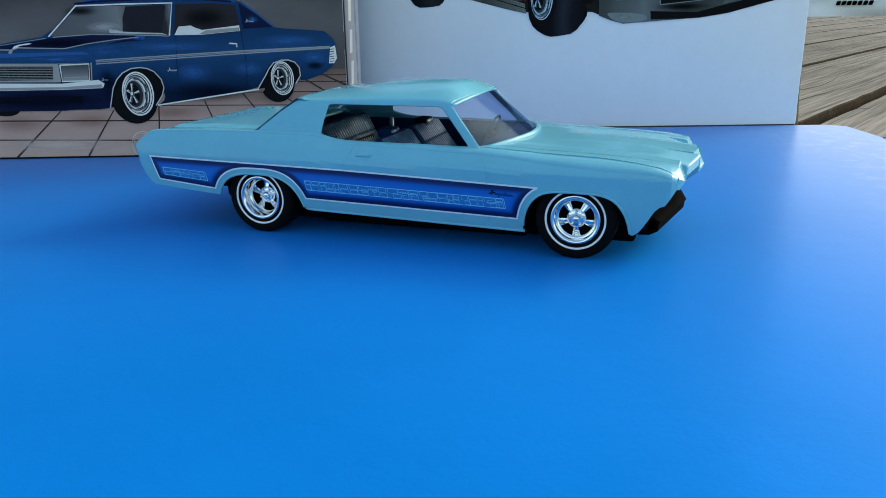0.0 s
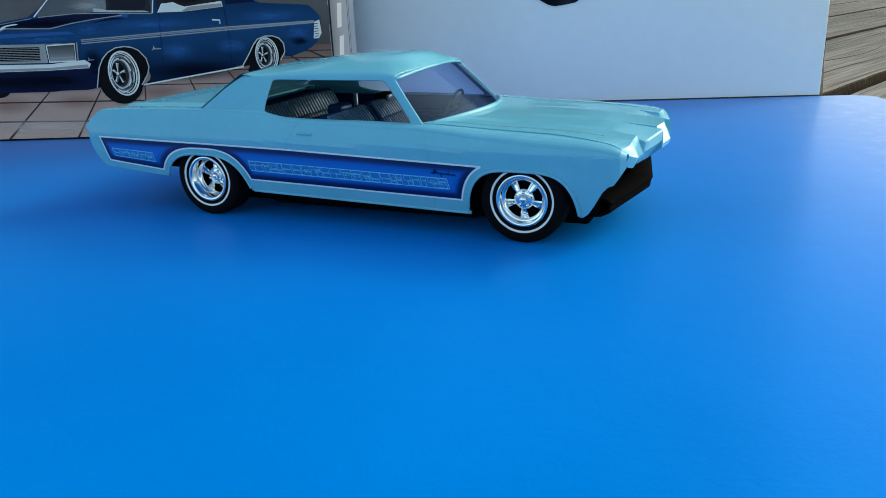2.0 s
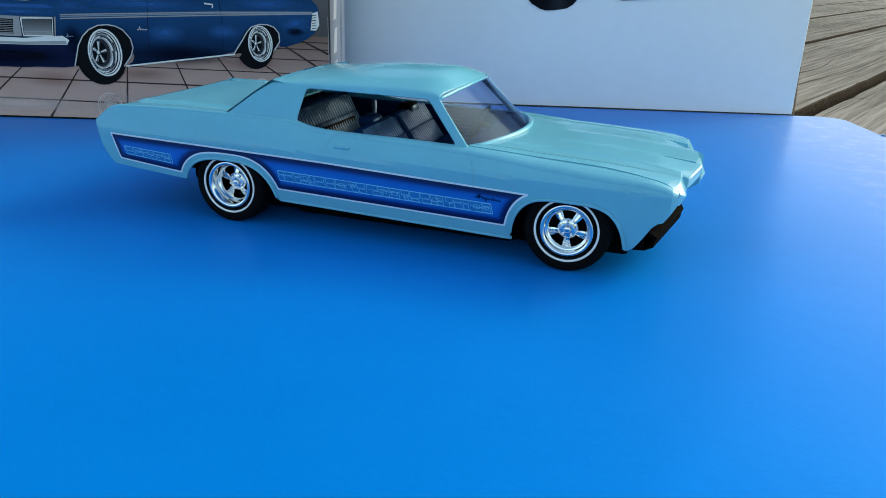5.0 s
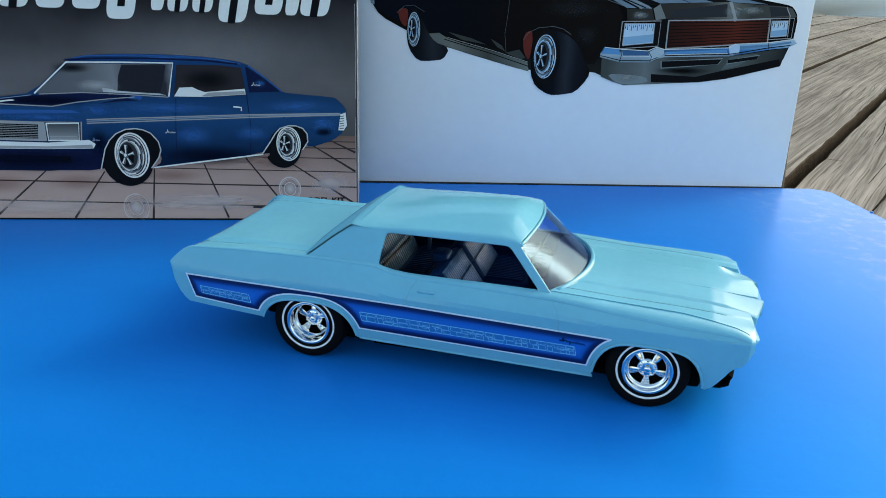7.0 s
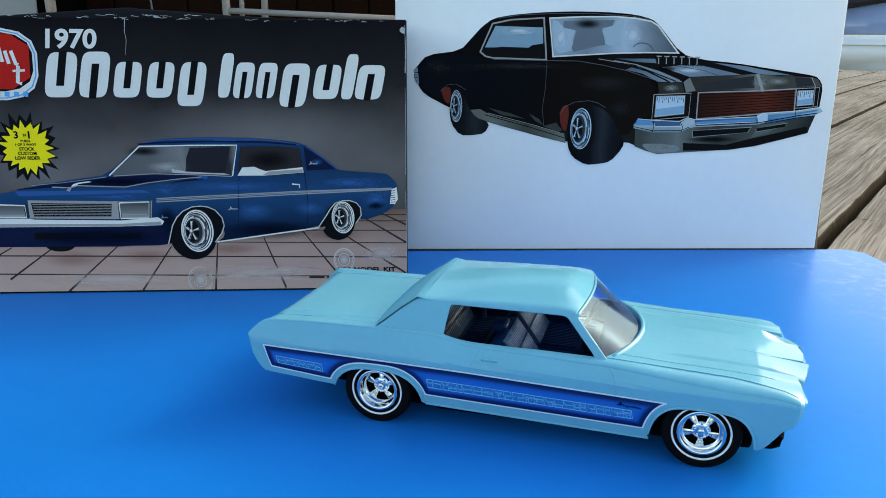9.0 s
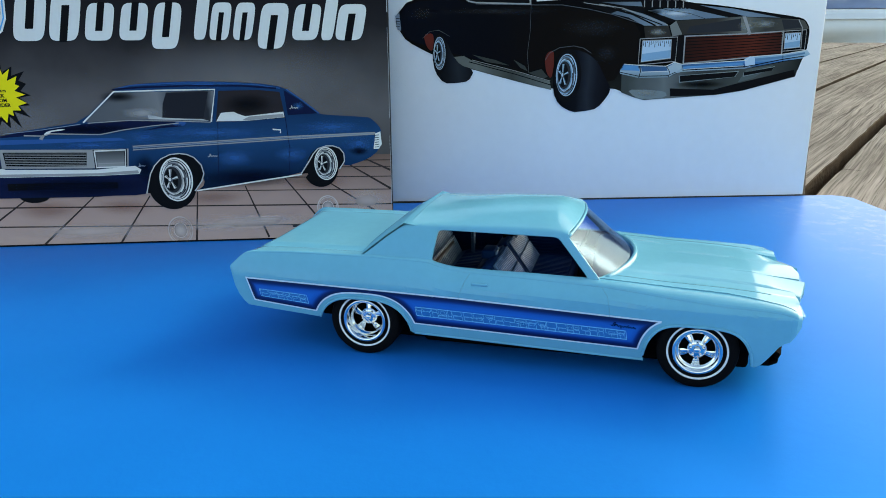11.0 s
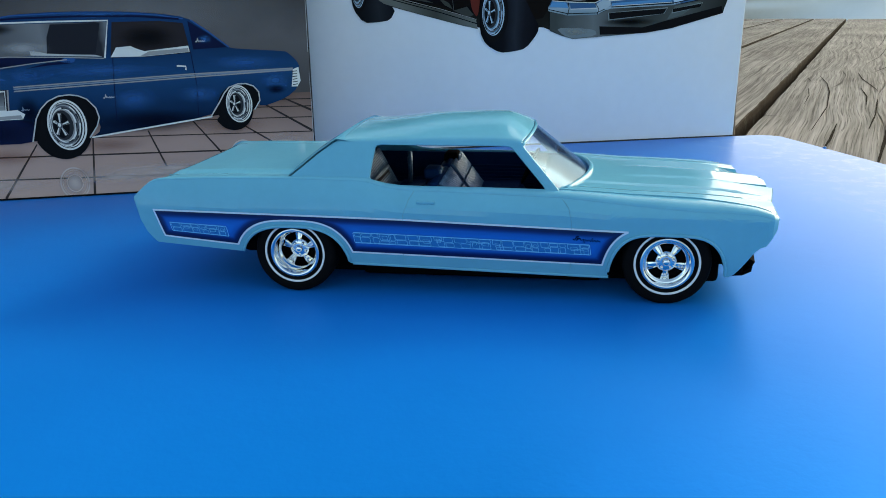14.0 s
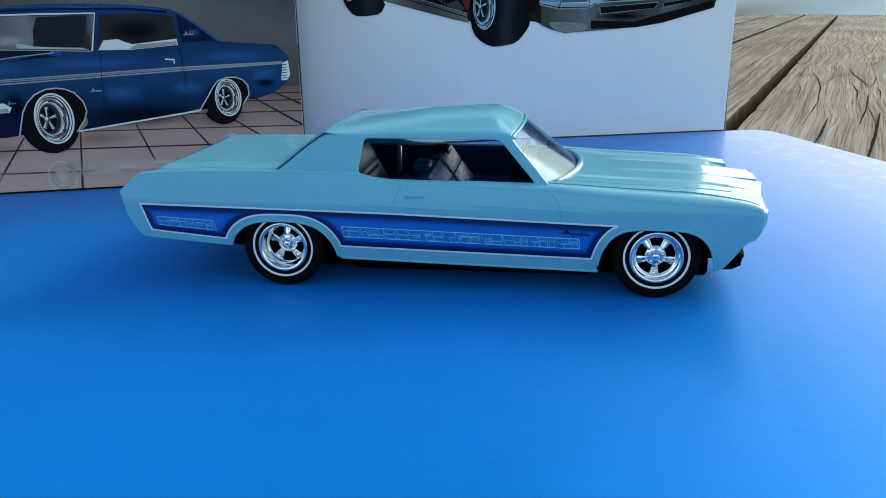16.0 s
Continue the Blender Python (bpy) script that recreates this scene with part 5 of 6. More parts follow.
# wheels: wide black tyres with pale blue dished rims
TREAD = ramp_mat("ink_tread", 0, -0.186, -0.146, [(0.0, (0.003, 0.003, 0.004)), (0.4, (0.006, 0.007, 0.010)), (0.6, (0.022, 0.026, 0.034)), (0.75, (0.010, 0.011, 0.015)), (1.0, (0.005, 0.005, 0.007))])
TREAD_FAR = ramp_mat("ink_far_tread", 0, -0.268, -0.240, [(0.0, (0.003, 0.003, 0.004)), (0.35, (0.008, 0.010, 0.013)), (0.6, (0.020, 0.024, 0.030)), (1.0, (0.005, 0.005, 0.007))])
CHROME_INK = dict(bright=K_PALE, dull=print_ink("ink_chrome_dull", (0.16, 0.28, 0.36)), ring=P_BLACK)
ink(muscle, "printed_side_tyre", [(-186.1, 75.6), (-182.0, 67.2), (-172.5, 61.8), (-164, 62.4), (-154.9, 64.1), (-147.0, 73.8), (-146.2, 78.8), (-150.1, 84.6), (-155.6, 95.3), (-162.5, 101.0), (-170, 103.6), (-177.5, 104.4), (-186.0, 90.0)], TREAD, 6, 1)
printed_wheel(muscle, -177.0, 87.0, 9.4, 17.6, 0.6, -0.4, 8.6, 8, **CHROME_INK)
ink(muscle, "printed_side_tyre", [(-268.7, 100.5), (-267.1, 90.0), (-261.0, 82.2), (-252, 82.4), (-244.0, 83.6), (-240.3, 90.7), (-249.8, 94.3), (-254.8, 100.5), (-259.2, 110.0), (-264, 114.6)], TREAD_FAR, 4, 1)
printed_wheel(muscle, -263.8, 102.1, 5.0, 13.0, 0.4, -0.3, 4.7, 6, **CHROME_INK)

# sprayed light and shade of the muscle car
K_SHEEN, K_METAL, K_WHITE, K_SOOT = airbrush("spray_black_sheen", (0.026, 0.025, 0.027), 0.6), airbrush("spray_metal", (0.34, 0.34, 0.31), 0.6), airbrush("spray_white_glare", (0.74, 0.80, 0.86), 0.6), airbrush("spray_soot", (0.004, 0.004, 0.004), 0.85)
for x, z, rx, rz, layer, spray in (
        (-222, 129, 50, 3.0, 2.5, K_SHEEN), (-160, 118, 26, 8, 2.5, K_SHEEN), (-275, 128, 12, 5, 2.5, K_SHEEN), (-150, 101, 10, 8, 2.5, K_SHEEN),
        (-54, 119, 8, 4.5, 4.8, K_METAL), (-42, 120, 10, 3.5, 4.8, K_METAL), (-116, 115, 7, 3, 4.8, K_METAL), (-121, 74.5, 10, 3.5, 6.5, K_METAL),
        (-145, 150, 8, 9, 4.8, K_WHITE), (-104, 127, 14, 2.6, 3.5, K_WHITE), (-194, 148, 5, 8, 4.8, K_WHITE), (-222, 152, 14, 3, 4.8, K_WHITE),
        (-84, 80, 22, 3, 6.6, K_SOOT), (-176, 157, 12, 4, 4.6, K_SOOT), (-120, 128, 8, 3, 4.6, K_SOOT)):
    ink(muscle, "sprayed_patch", oval(x, z, rx, rz), spray, layer)


# ---- the model car: nose towards +x, standing on the blue card ----
ZW = 0.0290          # height of the widest line of the sides
CAR = thing("model_car", "mint-green plastic model coupe with blue side stripes on the blue card", "model car")
REAR_AX, FRONT_AX, HUB_Z, TYRE_R = -0.0601, 0.0614, 0.0138, 0.0138
TAIL, NOSE = -0.1143, 0.0932


def half_width(x):
    return table([(TAIL, 0.0408), (-0.100, 0.0409), (-0.05, 0.0406), (0.05, 0.0406), (0.08, 0.0412), (0.0900, 0.0412), (0.0914, 0.0409), (0.0924, 0.0402), (NOSE, 0.0392)], x)


def shoulder(x):
    """Height of the crease along the top of the sides; it dips at the rear foot of the side window."""
    return table([(TAIL, 0.0326), (-0.1125, 0.0343), (-0.1105, 0.0362), (-0.1085, 0.0376), (-0.1060, 0.0382), (-0.090, 0.0387), (-0.060, 0.0390), (-0.0385, 0.0389), (-0.0350, 0.0387), (-0.0320, 0.0378), (-0.0285, 0.0370), (-0.0240, 0.0365), (-0.018, 0.0363), (0.0, 0.0361), (0.028, 0.0356), (0.040, 0.0349), (0.050, 0.0342), (0.070, 0.0334), (0.080, 0.0327), (0.0865, 0.0320), (0.090, 0.0312), (0.0918, 0.0305), (NOSE, 0.0297)], x)


def lean(x):
    """How far the sides draw in between the widest line and the crease."""
    return table([(TAIL, 0.0008), (-0.110, 0.0022), (-0.104, 0.0036), (-0.085, 0.0048), (-0.03, 0.0052), (0.030, 0.0052), (0.05, 0.0052), (0.075, 0.0044), (0.088, 0.0028), (NOSE, 0.0010)], x)


ARCHES = ((REAR_AX + 0.0001, 0.0186, 0.0095, 0.0139, 3.0), (FRONT_AX - 0.0001, 0.0182, 0.0080, 0.0156, 3.9))


def arch(x, grow=0.0):
    """Height of the wheel opening's edge over x, or nothing beside it."""
    for xc, a, base, h, p in ARCHES:
        t = abs(x - xc) / (a + grow)
        if t < 1.0:
            return base + (h + grow) * (1 - t ** p) ** 0.5
    return -1.0


def sill(x):
    return table([(TAIL, 0.0316), (-0.1136, 0.0280), (-0.1124, 0.0236), (-0.1106, 0.0196), (-0.1082, 0.0166), (-0.0780, 0.0139), (-0.0425, 0.0104), (0.0430, 0.0080), (0.0780, 0.0096), (0.0812, 0.0096), (0.0842, 0.0140), (0.0866, 0.0184), (0.0880, 0.0201), (0.0896, 0.0208), (0.0913, 0.0211), (0.0917, 0.0240), (0.0921, 0.0262), (NOSE, 0.0260)], x)


def bottom(x):
    return max(sill(x), arch(x))


def side_y(x, z):
    """Half-width of the body at a place on its side."""
    w, zs = half_width(x), shoulder(x)
    if z < ZW:
        d = ZW - z
        return w - 0.0002 * step(0, 0.004, d) - 0.0030 * (d / 0.018) ** 2.2
    t = (z - ZW) / max(0.002, zs - ZW)
    return w - lean(x) * max(0.0, t) ** 1.5


def edge_round(x):
    """Radius of the shoulder: crisp along the boot, softer towards the bonnet."""
    return table([(-0.1, 0.0007), (-0.06, 0.0007), (-0.03, 0.0012), (0.03, 0.0022), (0.07, 0.0034), (NOSE, 0.0016)], x)


def deck_inner(x):
    """Half-width at which the shoulder has rounded over into the top."""
    return side_y(x, shoulder(x)) - edge_round(x)


def boot_z(x, y):
    """Height of the boot lid, a little proud of the fenders beside it."""
    z = shoulder(x) + 0.0002
    return z + (0.0007 * (1 - step(0.0262, 0.0290, abs(y))) - 0.0004 * (1 - step(0.0, 0.0012, abs(abs(y) - 0.0300)))) * step(-0.1130, -0.1060, x)


LEAD = ((0.0, 0.0997, 0.0282), (0.0085, 0.0985, 0.0279), (0.0195, 0.0957, 0.0273), (0.0208, 0.0951, 0.0271), (0.0216, 0.0948, 0.0274), (0.0235, 0.0948, 0.0280), (0.0325, 0.0951, 0.0284), (0.0345, 0.0946, 0.0288), (0.0372, 0.0934, 0.0298), (0.0412, 0.0922, 0.0306))


def lead(y):
    """The leading edge of the nose in plan and height: a prow, a notch, then the lamp bezel."""
    a = abs(y)
    return table([(p[0], p[1]) for p in LEAD], a), table([(p[0], p[2]) for p in LEAD], a)


def bonnet_z(x, y):
    a = abs(y)
    rise = table([(0.0, 0.0014), (0.040, 0.0014), (0.060, 0.0020), (0.080, 0.0020), (0.090, 0.0016)], x)
    # the top runs on level to the nose while the outer edges dip
    level = shoulder(min(x, 0.083)) - 0.09 * max(0.0, x - 0.083)
    z = lerp(level, shoulder(x), step(0.030, 0.0385, a)) + 0.0003
    z += rise * (1 - (a / 0.040) ** 2) * 0.6
    crisp = step(0.044, 0.060, x)
    z += 0.00028 * (1 - step(0.0202, 0.0216, a)) + 0.00022 * crisp * (1 - step(0.0072, 0.0096, a))
    z -= 0.00022 * crisp * step(0.0202, 0.0214, a) * (1 - step(0.0266, 0.0278, a))
    return z


def bonnet_fold(y):
    """Where the bonnet breaks over the nose: early on two flat facets, late on the prow and the fenders."""
    a = abs(y)
    fx, fz = lead(y)
    facet = step(0.0080, 0.0086, a) * (1 - step(0.0208, 0.0216, a))
    return lerp(fx - 0.0020, 0.0850, facet), facet


def stations():
    xs = [lerp(TAIL, NOSE, i / 130) for i in range(131)]
    for xc, a, *_ in ARCHES:
        xs = [x for x in xs if abs(x - xc) > a + 0.0009]
        xs += [xc + a * math.cos(math.pi * k / 44) for k in range(45)]
        xs += [xc - a - 0.0002, xc + a + 0.0002]
    return sorted(xs)


XS = stations()
COWL = 0.0380


def cowl_x(y):
    return COWL - 0.0105 * (y / 0.033) ** 2


def flank_bm(sign):
    """One side of the lower body, from its lower edge to the shoulder."""
    rows = []
    for x in XS:
        zb, zs, rad = bottom(x), shoulder(x), edge_round(x)
        zt = zs - 0.75 * rad if zs - 0.75 * rad > zb else lerp(zb, zs, 0.5)
        pts = [(side_y(x, lerp(zb, zt, j / 16)), lerp(zb, zt, j / 16)) for j in range(17)]
        y1, yi = side_y(x, zt), deck_inner(x)
        z2 = boot_z(x, yi) if x < 0 else shoulder(x) + 0.0003
        for j in range(1, 9):
            a = math.pi / 2 * j / 8
            pts.append((yi + (y1 - yi) * math.cos(a), zt + (z2 - zt) * math.sin(a)))
        rows.append([(x, sign * y, z) for y, z in pts])
    return grid_bm(rows)


def tail_x(y):
    return lerp(-0.1100, TAIL, (abs(y) / 0.040) ** 4)


def boot_bm():
    """The boot lid and fender tops, falling over the tail edge."""
    rows = []
    for i in range(49):
        row = []
        for j in range(61):
            u = j / 30 - 1
            x0 = lerp(-0.0480, TAIL, (i / 48) ** 0.8)
            y = deck_inner(x0) * u
            x = -0.0480 + (x0 + 0.0480) / (TAIL + 0.0480) * (tail_x(y) + 0.0480)
            row.append((x, y, boot_z(x0, y)))
        rows.append(row)
    return grid_bm(rows, lambda i, j: rows[i][j][0] < -0.0515 - 0.004 * (rows[i][j][1] / 0.035) ** 2)


BONNET_Y = (0.0, 0.003, 0.0055, 0.0068, 0.0080, 0.0086, 0.0105, 0.0135, 0.0165, 0.0178, 0.0192, 0.0200, 0.0208, 0.0216, 0.0225, 0.0235, 0.0242, 0.0250, 0.0258, 0.0266, 0.0274, 0.0282)


def bonnet_bm(n=90, m=6):
    """The bonnet and fender tops, their rear edge following the foot of the windshield, with a folded front lip."""
    rows = []
    for i in range(n + m + 4):
        row = []
        for sign in (-1, 1):
            half = []
            for k in range(len(BONNET_Y) + 7):
                t, u = min(1.0, i / n), min(1.0, max(0, i - n) / m)
                f = max(0.0, (k - len(BONNET_Y) + 1) / 7)
                y = BONNET_Y[min(k, len(BONNET_Y) - 1)]
                for _ in range(5 if f > 0 else 1):
                    xf, facet = bonnet_fold(y)
                    fx, fz = lead(y)
                    x = lerp(lerp(cowl_x(min(y, 0.0362)) - 0.0010, xf, t), fx, u)
                    if f > 0:
                        y = lerp(BONNET_Y[-1], deck_inner(min(x, NOSE)), f)
                end = lerp(fz, bonnet_z(xf, y), 0.62 * facet) + facet * (0.0140 - y) * 0.10
                z = lerp(bonnet_z(min(x, xf), y), end, u)
                down = max(0, i - n - m)
                drop = lerp(0.0052, 0.0038, step(0.0195, 0.0225, y)) + (end - fz)
                x += (0.0, 0.0003, 0.0000, lerp(-0.0042, -0.0012, step(0.0195, 0.0225, y)))[down]
                z -= (0.0, 0.0006, drop * 0.4, drop)[down]
                half.append((x, sign * y, z))
            row += half[:0:-1] if sign < 0 else half
        rows.append(row)
    return grid_bm(rows)


shell = merge(flank_bm(1), flank_bm(-1), boot_bm(), bonnet_bm())
bmesh.ops.remove_doubles(shell, verts=shell.verts, dist=2e-6)
bmesh.ops.recalc_face_normals(shell, faces=shell.faces)
body = part("body", shell, MINT, CAR, "mint-green moulded plastic lower body")
sharp(body, 12)
solid(body, 0.0008)

# rolled lips round the wheel openings
for sign in (1, -1):
    for xc, a, base, h, p in ARCHES:
        pts = []
        for k in range(61):
            x = xc + (a - 0.0001) * math.cos(math.pi * k / 60)
            if arch(x) > sill(x) - 0.0002:
                pts.append((x, sign * (side_y(x, arch(x)) + 0.0001), arch(x)))
        part("arch_lip", tube_bm(pts, 0.00055), MINT, CAR)
    pts = [(x, sign * (side_y(x, sill(x)) - 0.0003), sill(x)) for x in [lerp(-0.0405, 0.0436, i / 30) for i in range(31)]]
    part("sill_flange", tube_bm(pts, 0.0006), MINT, CAR)

# ---- greenhouse: pillars and roof ----
RAIL_Y, RAIL_Z = 0.0287, 0.0499
SIDE_ROWS = (0.0, 0.06, 0.14, 0.26, 0.40, 0.54, 0.68, 0.82, 0.93, 1.0)
ROOF_ROWS = ((0.0282, 0.0506), (0.0273, 0.0512), (0.0258, 0.0517), (0.0232, 0.0523), (0.0195, 0.0532), (0.0150, 0.0540), (0.0105, 0.0546), (0.0050, 0.0550), (0.0, 0.0551))
WINDOW_TOP = 9


def gh_edges(y, z):
    """Along the car at one height: screen edge, window front, window rear, quarter edge."""
    t = (z - 0.0355) / (0.0495 - 0.0355)
    tc = min(1.0, t)
    ws, wf, wr = lerp(0.0277, 0.0150, tc), lerp(0.0234, 0.0106, tc), lerp(-0.0345, -0.0328, tc)
    c = table([(0.0345, -0.0668), (0.0385, -0.0622), (0.042, -0.0576), (0.0462, -0.0524), (0.0490, -0.0484), (0.0501, -0.0466), (0.0511, -0.0458), (0.0520, -0.0453), (0.0528, -0.0449), (0.0546, -0.0446)], z)
    if t > 1:
        ws += 0.0034 * (1 - (y / 0.0288) ** 2)
        wf = ws - 0.0045
    return ws, wf, wr, c


def gh_point(r, c):
    side = r < len(SIDE_ROWS)
    t = SIDE_ROWS[r] if side else 1.0
    y0, z0 = (0, 0) if side else ROOF_ROWS[r - len(SIDE_ROWS)]
    x, y, z = -0.01, y0, z0
    for _ in range(6 if side else 1):
        if side:
            yb, zb = side_y(x, shoulder(x)) - 0.0004, shoulder(x) - 0.0006
            y = lerp(yb, RAIL_Y, t) + 0.0007 * math.sin(math.pi * t) * step(-0.020, -0.038, x)
            z = lerp(zb, RAIL_Z, t)
        ws, wf, wr, ce = gh_edges(y, z)
        if c <= 2:
            x = lerp(ws, wf, c / 2)
        elif c <= 18:
            x = lerp(wf, wr, (c - 2) / 16)
        else:
            x = lerp(wr, ce, (c - 18) / 12)
    if not side:
        flat = 0.74 * step(0.006, 0.0200, x) ** 1.6 + 0.60 * step(-0.012, -0.048, x)
        z0 += 0.0010 * (z0 - RAIL_Z) / 0.0052 * step(-0.030, 0.008, x)
        z = RAIL_Z + (z0 - RAIL_Z) * (1 - flat)
    return x, y, z


def greenhouse_bm(sign):
    n = len(SIDE_ROWS) + len(ROOF_ROWS)
    rows = [[(lambda p: (p[0], sign * p[1], p[2]))(gh_point(r, c)) for c in range(31)] for r in range(n)]
    return grid_bm(rows, lambda i, j: not (1 <= i < WINDOW_TOP - 1 and 2 <= j < 18))


gh = merge(greenhouse_bm(1), greenhouse_bm(-1))
bmesh.ops.remove_doubles(gh, verts=gh.verts, dist=2e-6)
bmesh.ops.recalc_face_normals(gh, faces=gh.faces)
roof = part("roof", gh, MINT, CAR, "mint-green hardtop roof with thick rear pillars")
sharp(roof, 40)
solid(roof, 0.0007)
roof.modifiers.new("soft", "SUBSURF").levels = 1
roof.modifiers["soft"].render_levels = 1

# screens
scr = []
for i in range(9):
    t = i / 8
    row = []
    for j in range(25):
        v = j / 12 - 1
        yb, yt = 0.0328 * v, 0.0286 * v
        pb = Vector((cowl_x(yb) - 0.0004, yb, 0.0364 - 0.0010 * v * v))
        pt = Vector((0.0183 - 0.0036 * v * v, yt, 0.0514 - 0.0022 * v * v))
        p = pb.lerp(pt, t)
        row.append(p)
    scr.append(row)
ws = part("windshield", grid_bm(scr), SCREEN, CAR, "clear curved windshield with a blue sheen")
rows = []
for i in range(9):
    z = lerp(0.0384, 0.0506, i / 8)
    w = lerp(0.0350, 0.0292, i / 8)
    rows.append([(gh_edges(0.03, z)[3] - 0.0003 - 0.0022 * (1 - v ** 4) * math.sin(math.pi * (0.30 + 0.70 * i / 8)), w * v, z + 0.0002 + 0.0008 * (1 - v * v) * i / 8) for v in [1 - j / 8 for j in range(17)]])
rows.append([(-0.0400, 0.0285 * (1 - j / 8), 0.0497 + 0.0020 * (1 - (1 - j / 8) ** 2)) for j in range(17)])
part("rear_window", grid_bm(rows), REAR_SHEEN, CAR, "rear window with its pale mint reflection painted in")
# moulded rims: cowl, header and screen posts
part("cowl_rim", tube_bm([(cowl_x(y) + 0.0004, y, 0.0369 - 0.0016 * (y / 0.033) ** 2) for y in [lerp(-0.0312, 0.0312, k / 30) for k in range(31)]], 0.0010), MINT, CAR)
part("header_rim", tube_bm([(0.0186 - 0.0036 * (y / 0.0286) ** 2, y, 0.0515 - 0.0022 * (y / 0.0286) ** 2) for y in [lerp(-0.0286, 0.0286, k / 30) for k in range(31)]], 0.0006), MINT, CAR)

# tail panel, underside and grille recess
rows = []
for x, z in ((TAIL + 0.0004, 0.0326), (-0.1132, 0.0270), (-0.1122, 0.0232), (-0.1106, 0.0196), (-0.1084, 0.0168), (-0.1040, 0.0160)):
    rows.append([(x + 0.0036 * (1 - abs(j / 12 - 1) ** 3), (side_y(max(x, TAIL), z) - 0.0006) * (j / 12 - 1), z) for j in range(25)])
solid(part("rear_panel", grid_bm(rows), MINT, CAR), 0.0008)
part("chassis", merge(box_bm(-0.0400, 0.0425, -0.0275, 0.0275, 0.0030, 0.0125, 0.0022, 3), box_bm(-0.078, 0.080, -0.0265, 0.0265, 0.0038, 0.0135, 0.0015), box_bm(-0.104, -0.078, -0.0260, 0.0260, 0.0140, 0.0170, 0.0010)), DARK, CAR, "black chassis plate")
part("wheel_tub", box_bm(-0.083, -0.040, -0.0275, 0.0275, 0.010, 0.030, 0.002), DARK, CAR)
part("engine_bay", box_bm(0.037, 0.084, -0.0275, 0.0275, 0.010, 0.031, 0.002), DARK, CAR)
part("axle", tube_bm([(REAR_AX, -0.03, HUB_Z), (REAR_AX, 0.03, HUB_Z)], 0.0015), DARK, CAR)
part("axle", tube_bm([(FRONT_AX, -0.03, HUB_Z), (FRONT_AX, 0.03, HUB_Z)], 0.0012), DARK, CAR)
part("grille_recess", box_bm(0.080, 0.0850, -0.0370, 0.0370, 0.0105, 0.0290, 0.001), DARK, CAR)
rows = []
for x_off, z in ((0.0010, 0.0272), (-0.0010, 0.0250), (-0.0034, 0.0222), (-0.0044, 0.0196)):
    rows.append([(0.0935 + x_off - 0.0050 * abs(j / 8 - 1), 0.0200 * (j / 8 - 1), z) for j in range(17)])
solid(part("grille_header", grid_bm(rows), MINT, CAR), 0.0008)

# black front pan, pointed forward below the nose
rows = []
for x_off, z in ((-0.0060, 0.0152), (-0.0006, 0.0153), (0.0006, 0.0149), (0.0002, 0.0144), (-0.0007, 0.0141), (0.0002, 0.0138), (0.0000, 0.0128), (-0.0020, 0.0118), (-0.0050, 0.0116), (-0.0070, 0.0122)):
    row = []
    for j in range(17):
        v = j / 8 - 1
        row.append((0.0932 + x_off - 0.0062 * abs(v), 0.0346 * v, z - 0.0010 - 0.0002 * abs(v)))
    rows.append(row)
pan = part("front_pan", grid_bm(rows), BLACK, CAR, "black plastic lower front pan")
sharp(pan, 25)
solid(pan, 0.0012)


